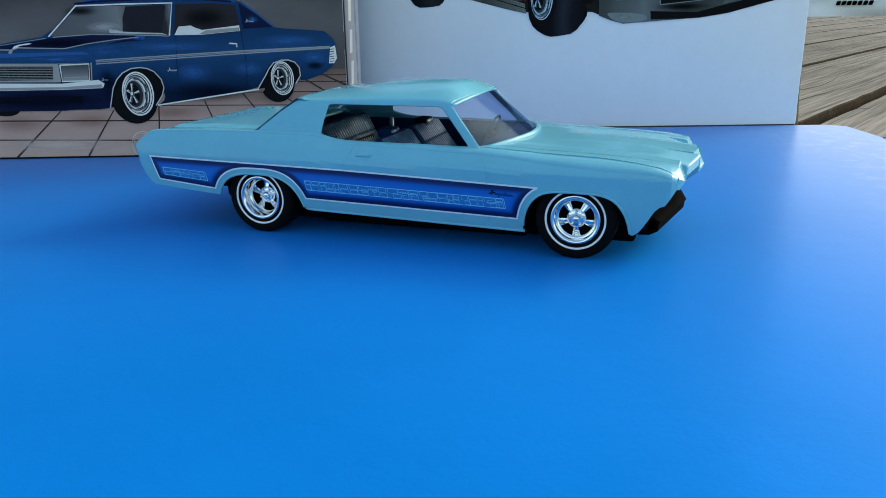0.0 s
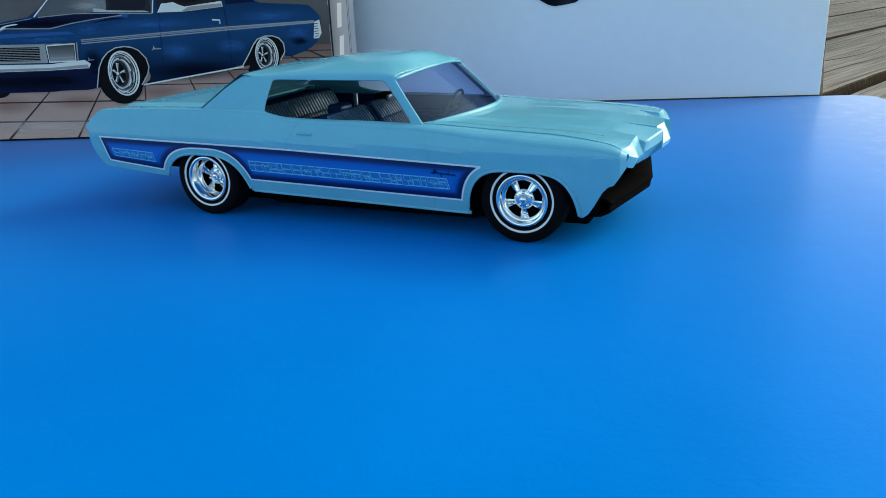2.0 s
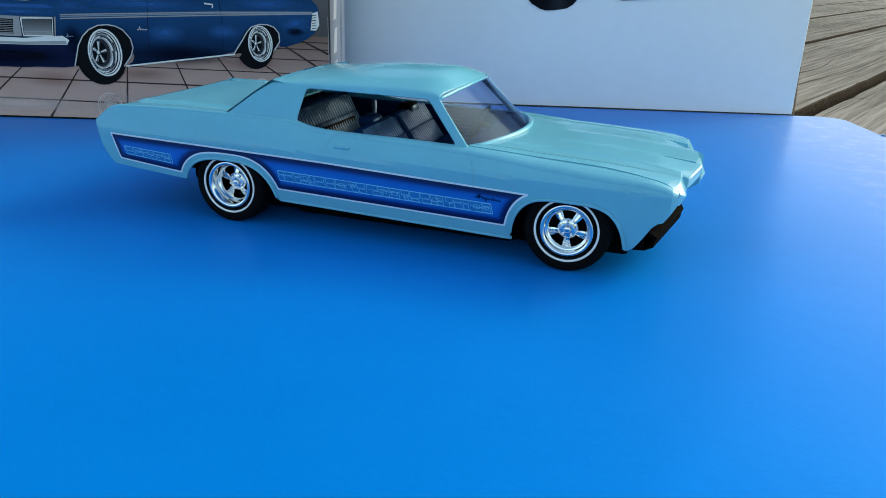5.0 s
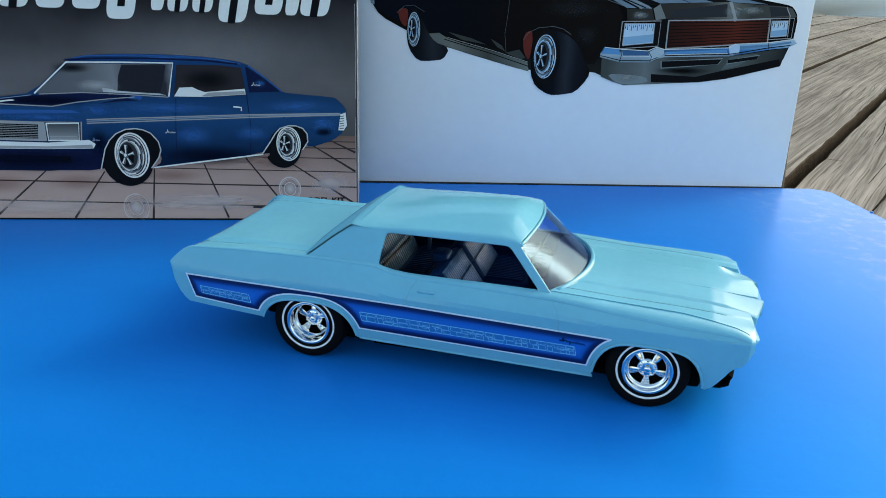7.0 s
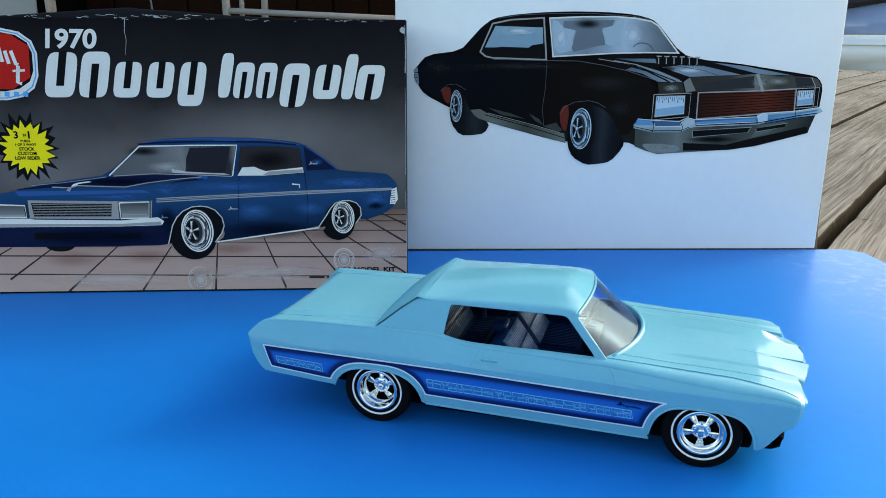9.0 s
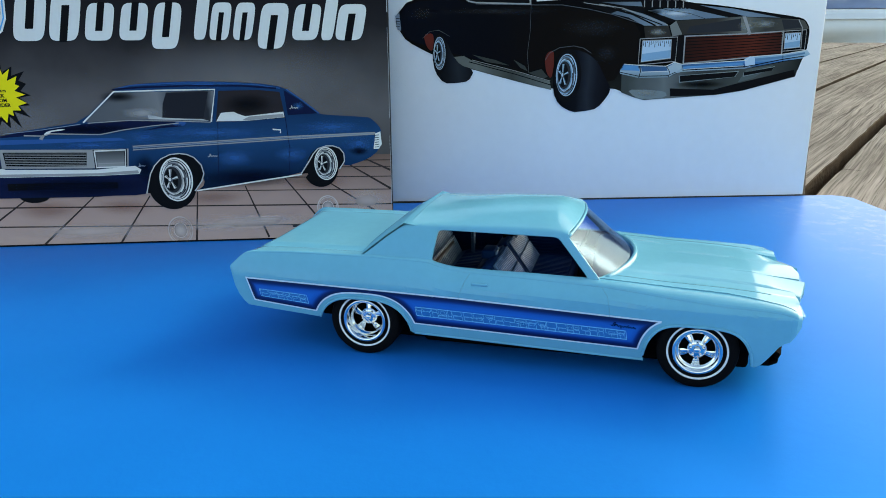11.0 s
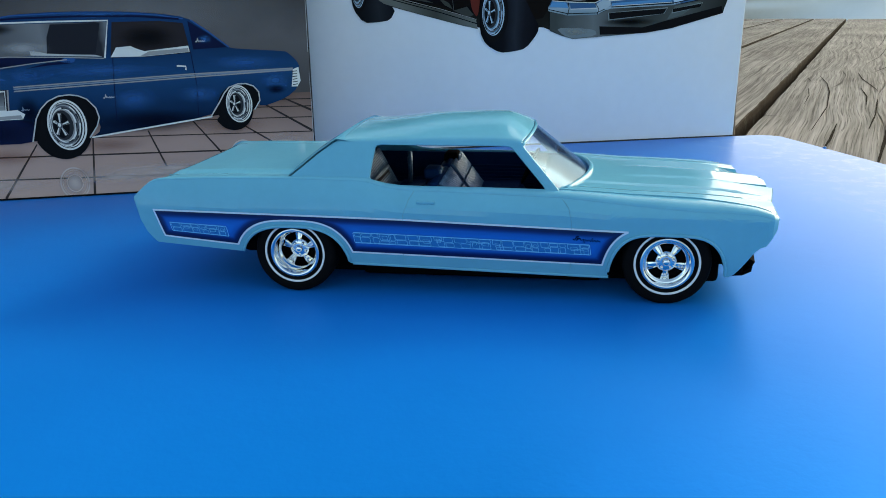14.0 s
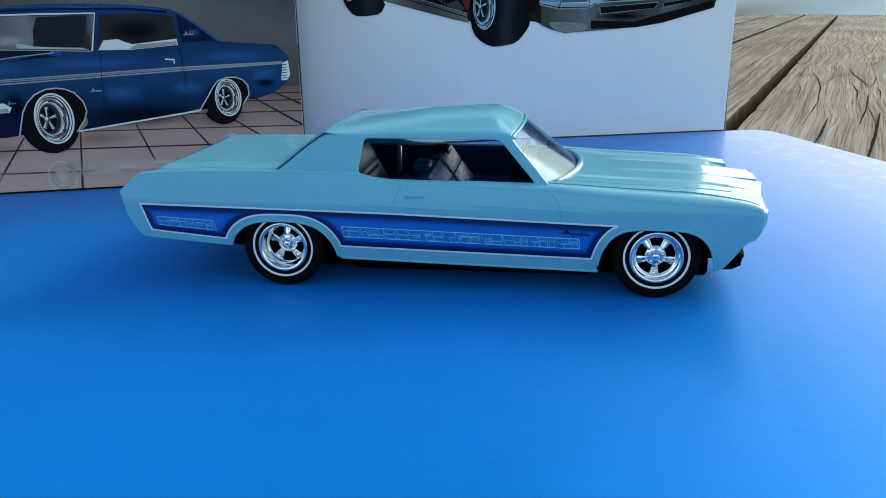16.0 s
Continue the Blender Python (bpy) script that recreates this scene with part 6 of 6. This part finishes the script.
# ---- wheels ----
def build_wheel(x, sign, deep, spin=0.0):
    """A whitewall tyre on a chrome wheel whose five spokes sit deep behind the lip."""
    hub = new("wheel")
    hub.parent = CAR
    hub.matrix_basis = pose(x, sign * 0.0381, HUB_Z, 0, spin, 0)
    f = sign
    r = TYRE_R
    part("tyre", lathe_bm([(0.0084, -0.0004), (0.0090, 0.0002), (0.0106, 0.0006), (0.0120, 0.0006), (0.0129, 0.0003), (0.0135, -0.0002), (r, -0.0011), (r, -0.0086), (r - 0.0005, -0.0094), (0.0115, -0.0100), (0.0084, -0.0096)], 96, f), TYRE, hub, "black rubber tyre")
    part("whitewall", lathe_bm([(0.00965, 0.00034), (0.00972, 0.00064), (0.01028, 0.00072), (0.01036, 0.00052)], 72, f), WHITEWALL, hub, "thin white sidewall ring")
    # polished dish behind a rounded lip
    d = deep
    part("rim", lathe_bm([(0.0084, -0.0006), (0.0085, 0.0000), (0.0084, 0.0005), (0.0082, 0.0007), (0.0076, 0.0006), (0.0073, 0.0004), (0.00715, 0.0001), (0.0070, -0.0006), (0.0068, -0.0010), (0.0066, -0.4 * d), (0.0064, -0.6 * d), (0.0062, -0.62 * d), (0.0060, -0.9 * d), (0.0058, -1.15 * d), (0.0056, -1.5 * d - 0.001)], 72, f), CHROME, hub, "polished deep-dish chrome rim")
    part("brake_disc", lathe_bm([(0.0064, -1.2 * d - 0.0012), (0.0020, -1.2 * d - 0.0010), (0.0, -1.2 * d - 0.0010)], 32, f), DARK, hub)
    for k in range(5):
        a = 2 * math.pi * k / 5 - math.pi / 2
        rows = []
        for t in (0.0, 0.25, 0.6, 0.9, 1.0):
            rad = lerp(0.0020, 0.0060, t)
            w = table([(0, 0.00070), (0.25, 0.00085), (0.6, 0.00130), (0.9, 0.00150), (1.0, 0.00140)], t)
            dz = -d + table([(0, 0.0007), (0.25, 0.0006), (0.6, 0.0002), (0.9, -0.0002), (1.0, -0.0009)], t)
            ring = []
            for s, q in ((-1, -0.0012), (-0.85, -0.0002), (-0.45, 0.0), (-0.28, -0.00035), (0.28, -0.00035), (0.45, 0.0), (0.85, -0.0002), (1, -0.0012)):
                px, pz = rad, s * w
                ring.append((px * math.cos(a) - pz * math.sin(a), f * (dz + q), px * math.sin(a) + pz * math.cos(a)))
            rows.append(ring)
        bm = grid_bm(rows)
        bmesh.ops.recalc_face_normals(bm, faces=bm.faces)
        sharp(part("spoke", bm, CHROME, hub), 30)
    part("hub_plate", lathe_bm([(0.0034, -d - 0.0008), (0.0034, -d - 0.0002), (0.0032, -d + 0.0002), (0.0027, -d + 0.0005), (0.0018, -d + 0.0007), (0.0012, -d + 0.0007)], 40, f), CHROME, hub)
    part("hub_cap", lathe_bm([(0.00125, -d - 0.0004), (0.00125, -d + 0.0013), (0.0010, -d + 0.0016), (0.0005, -d + 0.0018), (0.0, -d + 0.0018)], 6, f), CHROME, hub)
    for k in range(5):
        a = 2 * math.pi * (k + 0.5) / 5 - math.pi / 2
        bm = lathe_bm([(0.00050, -d - 0.0002), (0.00050, -d + 0.0011), (0.0003, -d + 0.0014), (0.0, -d + 0.0014)], 8, f)
        bmesh.ops.translate(bm, verts=bm.verts, vec=(0.0023 * math.cos(a), 0, 0.0023 * math.sin(a)))
        part("lug_nut", bm, CHROME, hub)


for sign in (-1, 1):
    build_wheel(REAR_AX, sign, 0.0050, 36)
    build_wheel(FRONT_AX, sign, 0.0022)


# ---- side stripes ----
def stripe_top(x):
    return table([(-0.1078, 0.0283), (-0.023, 0.0267), (0.0484, 0.0243)], x)


def stripe_low(x, d):
    base = table([(-0.1075, 0.0194), (-0.0799, 0.0166), (-0.0405, 0.0148), (0.0400, 0.0127), (0.05, 0.0124)], x)
    return max(base + d, arch(x, 0.0021 + d))


def stripe_rows(d, n, across):
    """The stripe's outline drawn in by d, as columns of points from its lower to its upper edge."""
    rows = []
    for i in range(n + 1):
        x = lerp(-0.1074 + d * 1.1, 0.0482 - d * 1.9, i / n)
        hi = stripe_top(x) - d
        slant = 0.0282 - (x + 0.1074 - d * 1.1) * 3.5
        lo = max(stripe_low(x, d), min(slant, hi))
        if hi - lo < 0.00002:
            lo = hi - 0.00002
        rows.append([(x, lerp(lo, hi, j / across)) for j in range(across + 1)])
    return rows


def stripe_bm(sign, d, lift, across=4):
    """The stripe laid lift above the body side; its texture coordinate holds how deep each place lies inside the outline."""
    flat = stripe_rows(d, 520, across)
    rim = np.array([r[0] for r in flat] + [r[-1] for r in flat])
    bm = grid_bm([[(x, sign * (side_y(x, z) + lift), z) for x, z in row] for row in flat])
    bmesh.ops.recalc_face_normals(bm, faces=bm.faces)
    uv = bm.loops.layers.uv.new("depth")
    deep = {v: float(np.sqrt(((rim - (v.co.x, v.co.z)) ** 2).sum(1).min())) for v in bm.verts}
    for f in bm.faces:
        for lp in f.loops:
            lp[uv].uv = (deep[lp.vert] / 0.004, 0.0)
    return bm


def fade_mat():
    """Decal ink that runs from navy at its border to bright blue inside."""
    m = mat("decal_blue_fade", (0.5, 0.5, 0.5), 0.28, coat=0.15, vary=0)
    n, l = m.node_tree.nodes, m.node_tree.links
    uv = n.new("ShaderNodeUVMap")
    uv.uv_map = "depth"
    sep = n.new("ShaderNodeSeparateXYZ")
    l.new(uv.outputs[0], sep.inputs[0])
    ramp = n.new("ShaderNodeValToRGB")
    el = ramp.color_ramp.elements
    while len(el) < 5:
        el.new(0.5)
    for e, (p, c) in zip(el, ((0.0, (0.003, 0.006, 0.050)), (0.22, (0.003, 0.007, 0.060)), (0.40, (0.002, 0.024, 0.16)), (0.62, (0.002, 0.090, 0.41)), (1.0, (0.002, 0.125, 0.52)))):
        e.position, e.color = p, (*c, 1)
    l.new(sep.outputs[0], ramp.inputs[0])
    l.new(ramp.outputs[0], n["Principled BSDF"].inputs["Base Color"])
    return m


STRIPE_FADE = fade_mat()


def band_point(sign, x, f, lift):
    hi = stripe_top(x)
    lo = table([(-0.1075, 0.0194), (-0.0799, 0.0166), (-0.0405, 0.0148), (0.0400, 0.0127)], x)
    z = lerp(lo, hi, f)
    return x, sign * (side_y(x, z) + lift), z


def band_bm(sign, x0, x1, f0, f1, lift, n=12, skew=0.0):
    """A patch between two fractions of the stripe's height."""
    return grid_bm([[band_point(sign, lerp(x0, x1, i / n) + skew * (lerp(f0, f1, j / 2) - 0.5), lerp(f0, f1, j / 2), lift) for j in range(3)] for i in range(n + 1)])


def outline_bm(sign, x0, x1, f0, f1, lift, w, skew=0.0):
    """A thin line round a block with clipped corners."""
    cx, cf = min(0.00025, (x1 - x0) * 0.2), (f1 - f0) * 0.10
    ring = [(x0 + cx, f0), (x1 - cx, f0), (x1, f0 + cf), (x1, f1 - cf), (x1 - cx, f1), (x0 + cx, f1), (x0, f1 - cf), (x0, f0 + cf)]
    mx, mf = (x0 + x1) / 2, (f0 + f1) / 2
    rows = []
    for x, f in ring + ring[:1]:
        row = []
        for s in (-1, 1):
            xx = x + s * w * (1 if x > mx else -1)
            ff = f + s * w / 0.012 * (1 if f > mf else -1)
            row.append(band_point(sign, xx + skew * (ff - 0.5), ff, lift))
        rows.append(row)
    return grid_bm(rows)


for sign in (-1, 1):
    stripe = part("side_stripe", stripe_bm(sign, -0.0003, 0.00008), STRIPE_WHITE, CAR, "blue side stripe decal with a pale keyline")
    part("blue_field", stripe_bm(sign, 0.0003, 0.00014, 12), STRIPE_FADE, stripe)
    rnd = random.Random(3)
    for (x0, x1, f0, f1) in ((-0.0392, 0.0372, 0.29, 0.59), (-0.1022, -0.0825, 0.24, 0.56)):
        panel = part("pattern_panel", band_bm(sign, x0 + 0.0003, x1 - 0.0003, f0, f1, 0.00020, 40, -0.002), STRIPE_PANEL, stripe, "lighter blue strip of outlined blocks")
        lines = [outline_bm(sign, x0, x1, f0, f1, 0.00026, 0.00009, -0.002)]
        x = x0 + 0.0004
        while x < x1 - 0.0016:
            w = rnd.uniform(0.0014, 0.0040)
            e = min(x + w, x1 - 0.0002)
            mid = rnd.choice((0.36, 0.5, 0.64))
            fm = lerp(f0, f1, mid)
            lines.append(outline_bm(sign, x, e, fm, f1 - 0.015, 0.00026, 0.00006, -0.002))
            s = rnd.uniform(-0.3, 0.5) * w
            lines.append(outline_bm(sign, max(x0, x + s), min(x1 - 0.0002, e + s * 0.6), f0 + 0.015, fm - 0.02, 0.00026, 0.00006, -0.002))
            if rnd.random() < 0.6:
                fa = lerp(f0, f1, rnd.uniform(0.25, 0.45))
                lines.append(outline_bm(sign, lerp(x, e, 0.25), lerp(x, e, 0.8), fa, fa + 0.10, 0.00026, 0.00005, -0.002))
            x = e + rnd.uniform(0.0002, 0.0009)
        part("outline_pattern", merge(*lines), STRIPE_LINE, stripe)
    # small dark script badge drawn as one curling stroke
    curl = ((0.0, 0.30), (0.06, 0.05), (0.14, 0.9), (0.20, 1.0), (0.16, 0.5), (0.12, 0.0), (0.22, 0.55), (0.27, 0.5), (0.30, 0.05), (0.38, 0.5), (0.42, -0.45), (0.45, 0.45), (0.52, 0.1), (0.58, 0.5), (0.64, 0.1), (0.72, 0.9), (0.72, 0.1), (0.80, 0.5), (0.86, 0.1), (0.90, 0.5), (1.0, 0.2))
    pts = [band_point(sign, 0.0318 + 0.0085 * u, 0.70 + 0.13 * v - 0.04 * u, 0.00024) for u, v in curl]
    part("script_badge", tube_bm(pts, 0.00016, 5), BLACK, stripe)

# door seams, handles and bonnet seams
SEAM = mat("seam_shadow", (0.12, 0.33, 0.40), 0.5, vary=0.02)
for sign in (-1, 1):
    for line in (((-0.0189, 0.0360), (-0.0208, 0.0330), (-0.0226, 0.0280), (-0.0230, 0.0150), (-0.0228, 0.0112)), ((0.0276, 0.0345), (0.0302, 0.0315), (0.0312, 0.0270), (0.0316, 0.0140), (0.0312, 0.0100))):
        pts = []
        for (xa, za), (xb, zb) in zip(line, line[1:]):
            for k in range(6):
                x, z = lerp(xa, xb, k / 6), lerp(za, zb, k / 6)
                pts.append((x, sign * (side_y(x, z) + 0.00002), z))
        part("door_seam", tube_bm(pts, 0.00009, 6), SEAM, CAR)
    bm = box_bm(-0.0183, -0.0122, -0.0004, 0.0006, -0.0005, 0.0005, 0.0003, 2)
    bmesh.ops.translate(bm, verts=bm.verts, vec=(0, sign * (side_y(-0.015, 0.0322) + 0.0002), 0.0322))
    part("door_handle", bm, MINT, CAR)
    pts = [(x, sign * 0.0284, bonnet_z(x, 0.0284) + 0.00002) for x in [lerp(0.0318, 0.0845, k / 30) for k in range(31)]]
    part("bonnet_seam", tube_bm(pts, 0.00012, 6), SEAM, CAR)
    pts = [(x, sign * 0.0300, boot_z(x, 0.0300) + 0.00002) for x in [lerp(-0.106, -0.058, k / 16) for k in range(17)]]
    part("boot_seam", tube_bm(pts, 0.00012, 6), SEAM, CAR)

# ---- cabin ----
part("floor_tub", box_bm(-0.0405, 0.036, -0.034, 0.034, 0.0125, 0.0145), NAVY, CAR)
for sign in (-1, 1):
    wall = part("door_panel", merge(box_bm(-0.0405, 0.030, sign * 0.0335 - 0.0006, sign * 0.0335 + 0.0006, 0.0125, 0.0250), box_bm(-0.058, 0.030, sign * 0.0335 - 0.0006, sign * 0.0335 + 0.0006, 0.0250, 0.0356, 0.0003)), NAVY, CAR, "dark navy moulded door panel")
    for k in range(7):
        z = 0.0215 + k * 0.0014
        part("panel_rib", box_bm(-0.016, 0.018, sign * 0.0328 - 0.0003, sign * 0.0328 + 0.0003, z, z + 0.0006, 0.0002, 1), NAVY, wall)
part("dashboard", box_bm(0.0225, 0.037, -0.0325, 0.0325, 0.024, 0.0354, 0.0025, 3), NAVY, CAR, "dark navy dashboard")
part("parcel_shelf", box_bm(-0.060, -0.047, -0.033, 0.033, 0.034, 0.0368, 0.001), NAVY, CAR)


def seat_back(name, x, y0, y1, z0, z1, lean, ribs, thick=0.006):
    """A padded backrest with a smooth shell and rounded upright pleats in two fields, leaning back."""
    back = new(name)
    back.parent = CAR
    back.matrix_basis = pose(x, 0, z0, 0, -lean, 0)
    h = z1 - z0
    part("cushion", box_bm(-thick / 2, thick / 2, y0, y1, 0, h, 0.0016, 3), NAVY, back)
    w = (y1 - y0 - 0.003) / ribs
    for k in range(ribs):
        y = y0 + 0.0015 + (k + 0.5) * w
        for lo, hi in ((0.06, 0.53), (0.545, 0.93)):
            part("pleat", box_bm(thick / 2 - 0.0006, thick / 2 + 0.0010, y - w * 0.31, y + w * 0.31, h * lo, h * hi, w * 0.2, 2), PLEAT, back)
    for y in (y0, y1):
        s = -1 if y == y0 else 1
        part("side_bolster", box_bm(-thick / 2 + 0.0006, thick / 2 - 0.0004, y - 0.0006 * s, y + 0.0008 * s, h * 0.05, h * 0.9, 0.0005, 2), NAVY, back)
    return back


def seat_base(name, x0, x1, y0, y1, z0, z1, ribs):
    base = part(name, box_bm(x0, x1, y0, y1, z0, z1, 0.0024, 4), NAVY, CAR)
    w = (y1 - y0 - 0.003) / ribs
    for k in range(ribs):
        y = y0 + 0.0015 + (k + 0.5) * w
        part("pleat", box_bm(x0 + 0.003, x1 - 0.002, y - w * 0.36, y + w * 0.36, z1 - 0.0004, z1 + 0.0006, w * 0.2, 1), NAVY, base)


# lighter base than NAVY: the ribs' highlights are put into the colour
PLEAT = mat("glossy_highlit_navy_pleats", (0.055, 0.095, 0.150), 0.25, spec=0.45, gloss=(0.45, 0.70, 1.0), vary=0.12, grain=180)
for y0, y1 in ((-0.0310, -0.0012), (0.0012, 0.0310)):
    seat_back("front_backrest", -0.0045, y0, y1, 0.0200, 0.0392, 36, 15, 0.0066)
    seat_base("front_seat", -0.006, 0.0145, y0, y1, 0.0150, 0.0238, 15)
    yc = -0.0128 if y0 < 0 else 0.0172
    xc = -0.0165 if y0 < 0 else -0.0135
    rest = part("headrest", box_bm(xc - 0.0028, xc + 0.0026, yc - 0.0046, yc + 0.0046, 0.0350, 0.0386, 0.0010, 3), NAVY if y0 < 0 else BLACK, CAR, "dark moulded headrest")
    part("headrest_face", box_bm(xc + 0.0024, xc + 0.0032, yc - 0.0036, yc + 0.0036, 0.0356, 0.0380, 0.0003, 1), PLEAT, rest)
seat_back("rear_backrest", -0.0395, -0.0318, 0.0318, 0.020, 0.0398, 28, 30, 0.0048)
seat_base("rear_seat", -0.0385, -0.0235, -0.0315, 0.0315, 0.0150, 0.0240, 28)
part("belt_post", tube_bm([(-0.0318, 0.0258, 0.020), (-0.0318, 0.0258, 0.0366)], 0.0010), PLEAT, CAR)
wheel_pts = [(0.0165 + 0.0030 * math.sin(a), 0.0160 + 0.0070 * math.cos(a), 0.0338 + 0.0062 * math.sin(a)) for a in [2 * math.pi * k / 32 for k in range(32)]]
sw = part("steering_wheel", tube_bm(wheel_pts, 0.0005, 8, closed=True), BLACK, CAR, "thin black steering wheel")
part("column", tube_bm([(0.0165, 0.016, 0.0338), (0.0245, 0.016, 0.0312)], 0.0010), BLACK, sw)
for a in (0.0, math.pi):
    part("wheel_spoke", tube_bm([(0.0165, 0.016, 0.0338), (0.0165, 0.016 + 0.007 * math.cos(a), 0.0338)], 0.0005), BLACK, sw)


# ---- beyond the deck: parked car and patio furniture ----
def prism_bm(outline, y0, y1, bevel=0.0):
    """A solid between two sides, its outline given along x and z."""
    bm = bmesh.new()
    f = bm.faces.new([bm.verts.new((x, y0, z)) for x, z in outline])
    r = bmesh.ops.extrude_face_region(bm, geom=[f])
    bmesh.ops.translate(bm, verts=[v for v in r["geom"] if isinstance(v, bmesh.types.BMVert)], vec=(0, y1 - y0, 0))
    bmesh.ops.recalc_face_normals(bm, faces=bm.faces)
    if bevel:
        bmesh.ops.bevel(bm, geom=[e for e in bm.edges if e.calc_face_angle(0) > 0.5], offset=bevel, segments=3, affect="EDGES", clamp_overlap=True)
    return bm


WHITE_PAINT = mat("white_car_paint", (0.90, 0.90, 0.90), 0.5, coat=0.1, vary=0.02, grain=2)
SOFT_TOP = mat("dark_soft_top", (0.022, 0.018, 0.024), 0.8, vary=0.1, grain=8)
# the sky's reflection is put into the window's pale blue base colour
CAR_GLASS = mat("car_window_sky_reflection", (0.30, 0.38, 0.60), 0.06, coat=0.8, vary=0.05, grain=1.0)
convertible = thing("parked_convertible", "white parked convertible with a dark soft top beyond the deck", "car", pose(0, 9.0, GROUND_Z))


def arch_pts(xc, r, z0):
    return [(xc + r * math.cos(a), z0 + r * math.sin(a)) for a in [math.pi * (1 - k / 14) for k in range(15)]]


outline = [(0.55, 0.50), (0.60, 0.34)] + arch_pts(1.68, 0.335, 0.315) + arch_pts(4.24, 0.335, 0.315) + [(5.10, 0.34), (5.20, 0.50), (5.16, 0.70), (4.95, 0.80), (4.15, 0.94), (3.60, 1.00), (1.5, 1.00), (0.7, 0.97), (0.56, 0.85)]
part("car_body", prism_bm(outline, 0.0, 1.7, 0.045), WHITE_PAINT, convertible, "white painted body")
part("belt_moulding", box_bm(0.62, 4.9, -0.02, 0.004, 0.895, 0.915, 0.006, 1), WHITE_PAINT, convertible)
part("rocker_trim", box_bm(2.03, 3.88, -0.014, 0.004, 0.62, 0.665, 0.006, 1), mat("pale_grey_trim", (0.55, 0.55, 0.52), 0.5, vary=0.05), convertible)
part("soft_top", prism_bm([(1.08, 1.00), (1.22, 1.26), (1.45, 1.50), (2.3, 1.58), (2.95, 1.52), (3.55, 1.14), (3.6, 1.10), (3.45, 1.10), (3.0, 1.33), (2.2, 1.34), (1.80, 1.27), (1.66, 1.20), (1.55, 1.00)], 0.08, 1.62, 0.03), SOFT_TOP, convertible, "dark fabric soft top")
part("side_window", prism_bm([(1.56, 1.01), (1.68, 1.21), (1.82, 1.28), (2.2, 1.35), (3.0, 1.34), (3.5, 1.08), (3.62, 1.01)], 0.12, 1.58), CAR_GLASS, convertible, "side window painted in reflected sky blue")
part("door_mirror", box_bm(1.56, 1.69, -0.02, 0.12, 1.0, 1.075, 0.03, 3), WHITE_PAINT, convertible)
for x in (1.68, 4.24):
    for y in (0.03, 1.47):
        w = new("car_wheel")
        w.parent = convertible
        w.matrix_basis = pose(x, y, 0.30)
        part("car_tyre", lathe_bm([(0.19, 0.01), (0.27, 0.0), (0.30, 0.03), (0.30, 0.17), (0.27, 0.2), (0.19, 0.19)], 32), TYRE, w)
        part("car_rim", lathe_bm([(0.19, 0.02), (0.17, 0.03), (0.05, 0.02), (0.0, 0.02)], 24), GREY_PANEL, w)
part("wheel_well", box_bm(1.36, 2.0, 0.06, 1.64, 0.36, 0.66), DARK, convertible)
for k in range(7):
    bm = box_bm(1.11 + k * 0.05, 1.149 + k * 0.05, -0.022, 0.002, 0.825, 0.868, 0.006, 1)
    for v in bm.verts:
        v.co.x += (v.co.z - 0.85) * 0.25
    part("badge_bar", bm, BLACK, convertible)

bench = thing("garden_bench", "white painted metal bench frame standing on the deck", "bench", pose(-1.66, 2.60, 0, 0, 0, 8))
for x, y, r in ((-0.025, 0.0, 0.016), (0.020, 0.05, 0.010), (0.70, 0.0, 0.016), (0.70, 0.42, 0.016), (-0.02, 0.42, 0.016)):
    part("post", tube_bm([(x, y, DECK_TOP), (x, y, 0.62)], r, 10), WHITE_METAL, bench)
part("rail", tube_bm([(-0.02, 0.0, 0.245), (0.70, 0.0, 0.215)], 0.012, 10), WHITE_METAL, bench)
part("rail", tube_bm([(-0.02, 0.0, 0.60), (0.70, 0.0, 0.60)], 0.014, 10), WHITE_METAL, bench)
part("rail", tube_bm([(-0.02, 0.42, 0.60), (0.70, 0.42, 0.60)], 0.014, 10), WHITE_METAL, bench)
for k in range(5):
    part("slat", box_bm(-0.04, 0.72, 0.01 + k * 0.085, 0.075 + k * 0.085, 0.614, 0.632, 0.003, 1), WHITE_METAL, bench)
cabinet = thing("storage_cabinet", "grey metal storage cabinet with a white corner post on the deck", "cabinet", pose(-3.0, 2.55, 0, 0, 0, 12))
part("cabinet_body", box_bm(-0.35, 0.375, 0.0, 0.45, DECK_TOP, 0.85, 0.006, 2), GREY_PANEL, cabinet)
part("corner_post", tube_bm([(0.435, 0.0, DECK_TOP), (0.440, 0.0, 0.25), (0.425, 0.0, 0.86)], 0.022, 10), WHITE_METAL, cabinet)
part("door_gap", box_bm(0.376, 0.405, 0.004, 0.44, 0.03, 0.82), BLACK, cabinet)
rope = thing("hanging_cord", "thin pale cord hanging in front of the house wall", "cord")
part("cord", tube_bm([(-2.02, 2.62, DECK_TOP), (-2.05, 2.62, 0.3), (-2.04, 2.62, 0.9)], 0.004, 6), WHITE_METAL, rope)
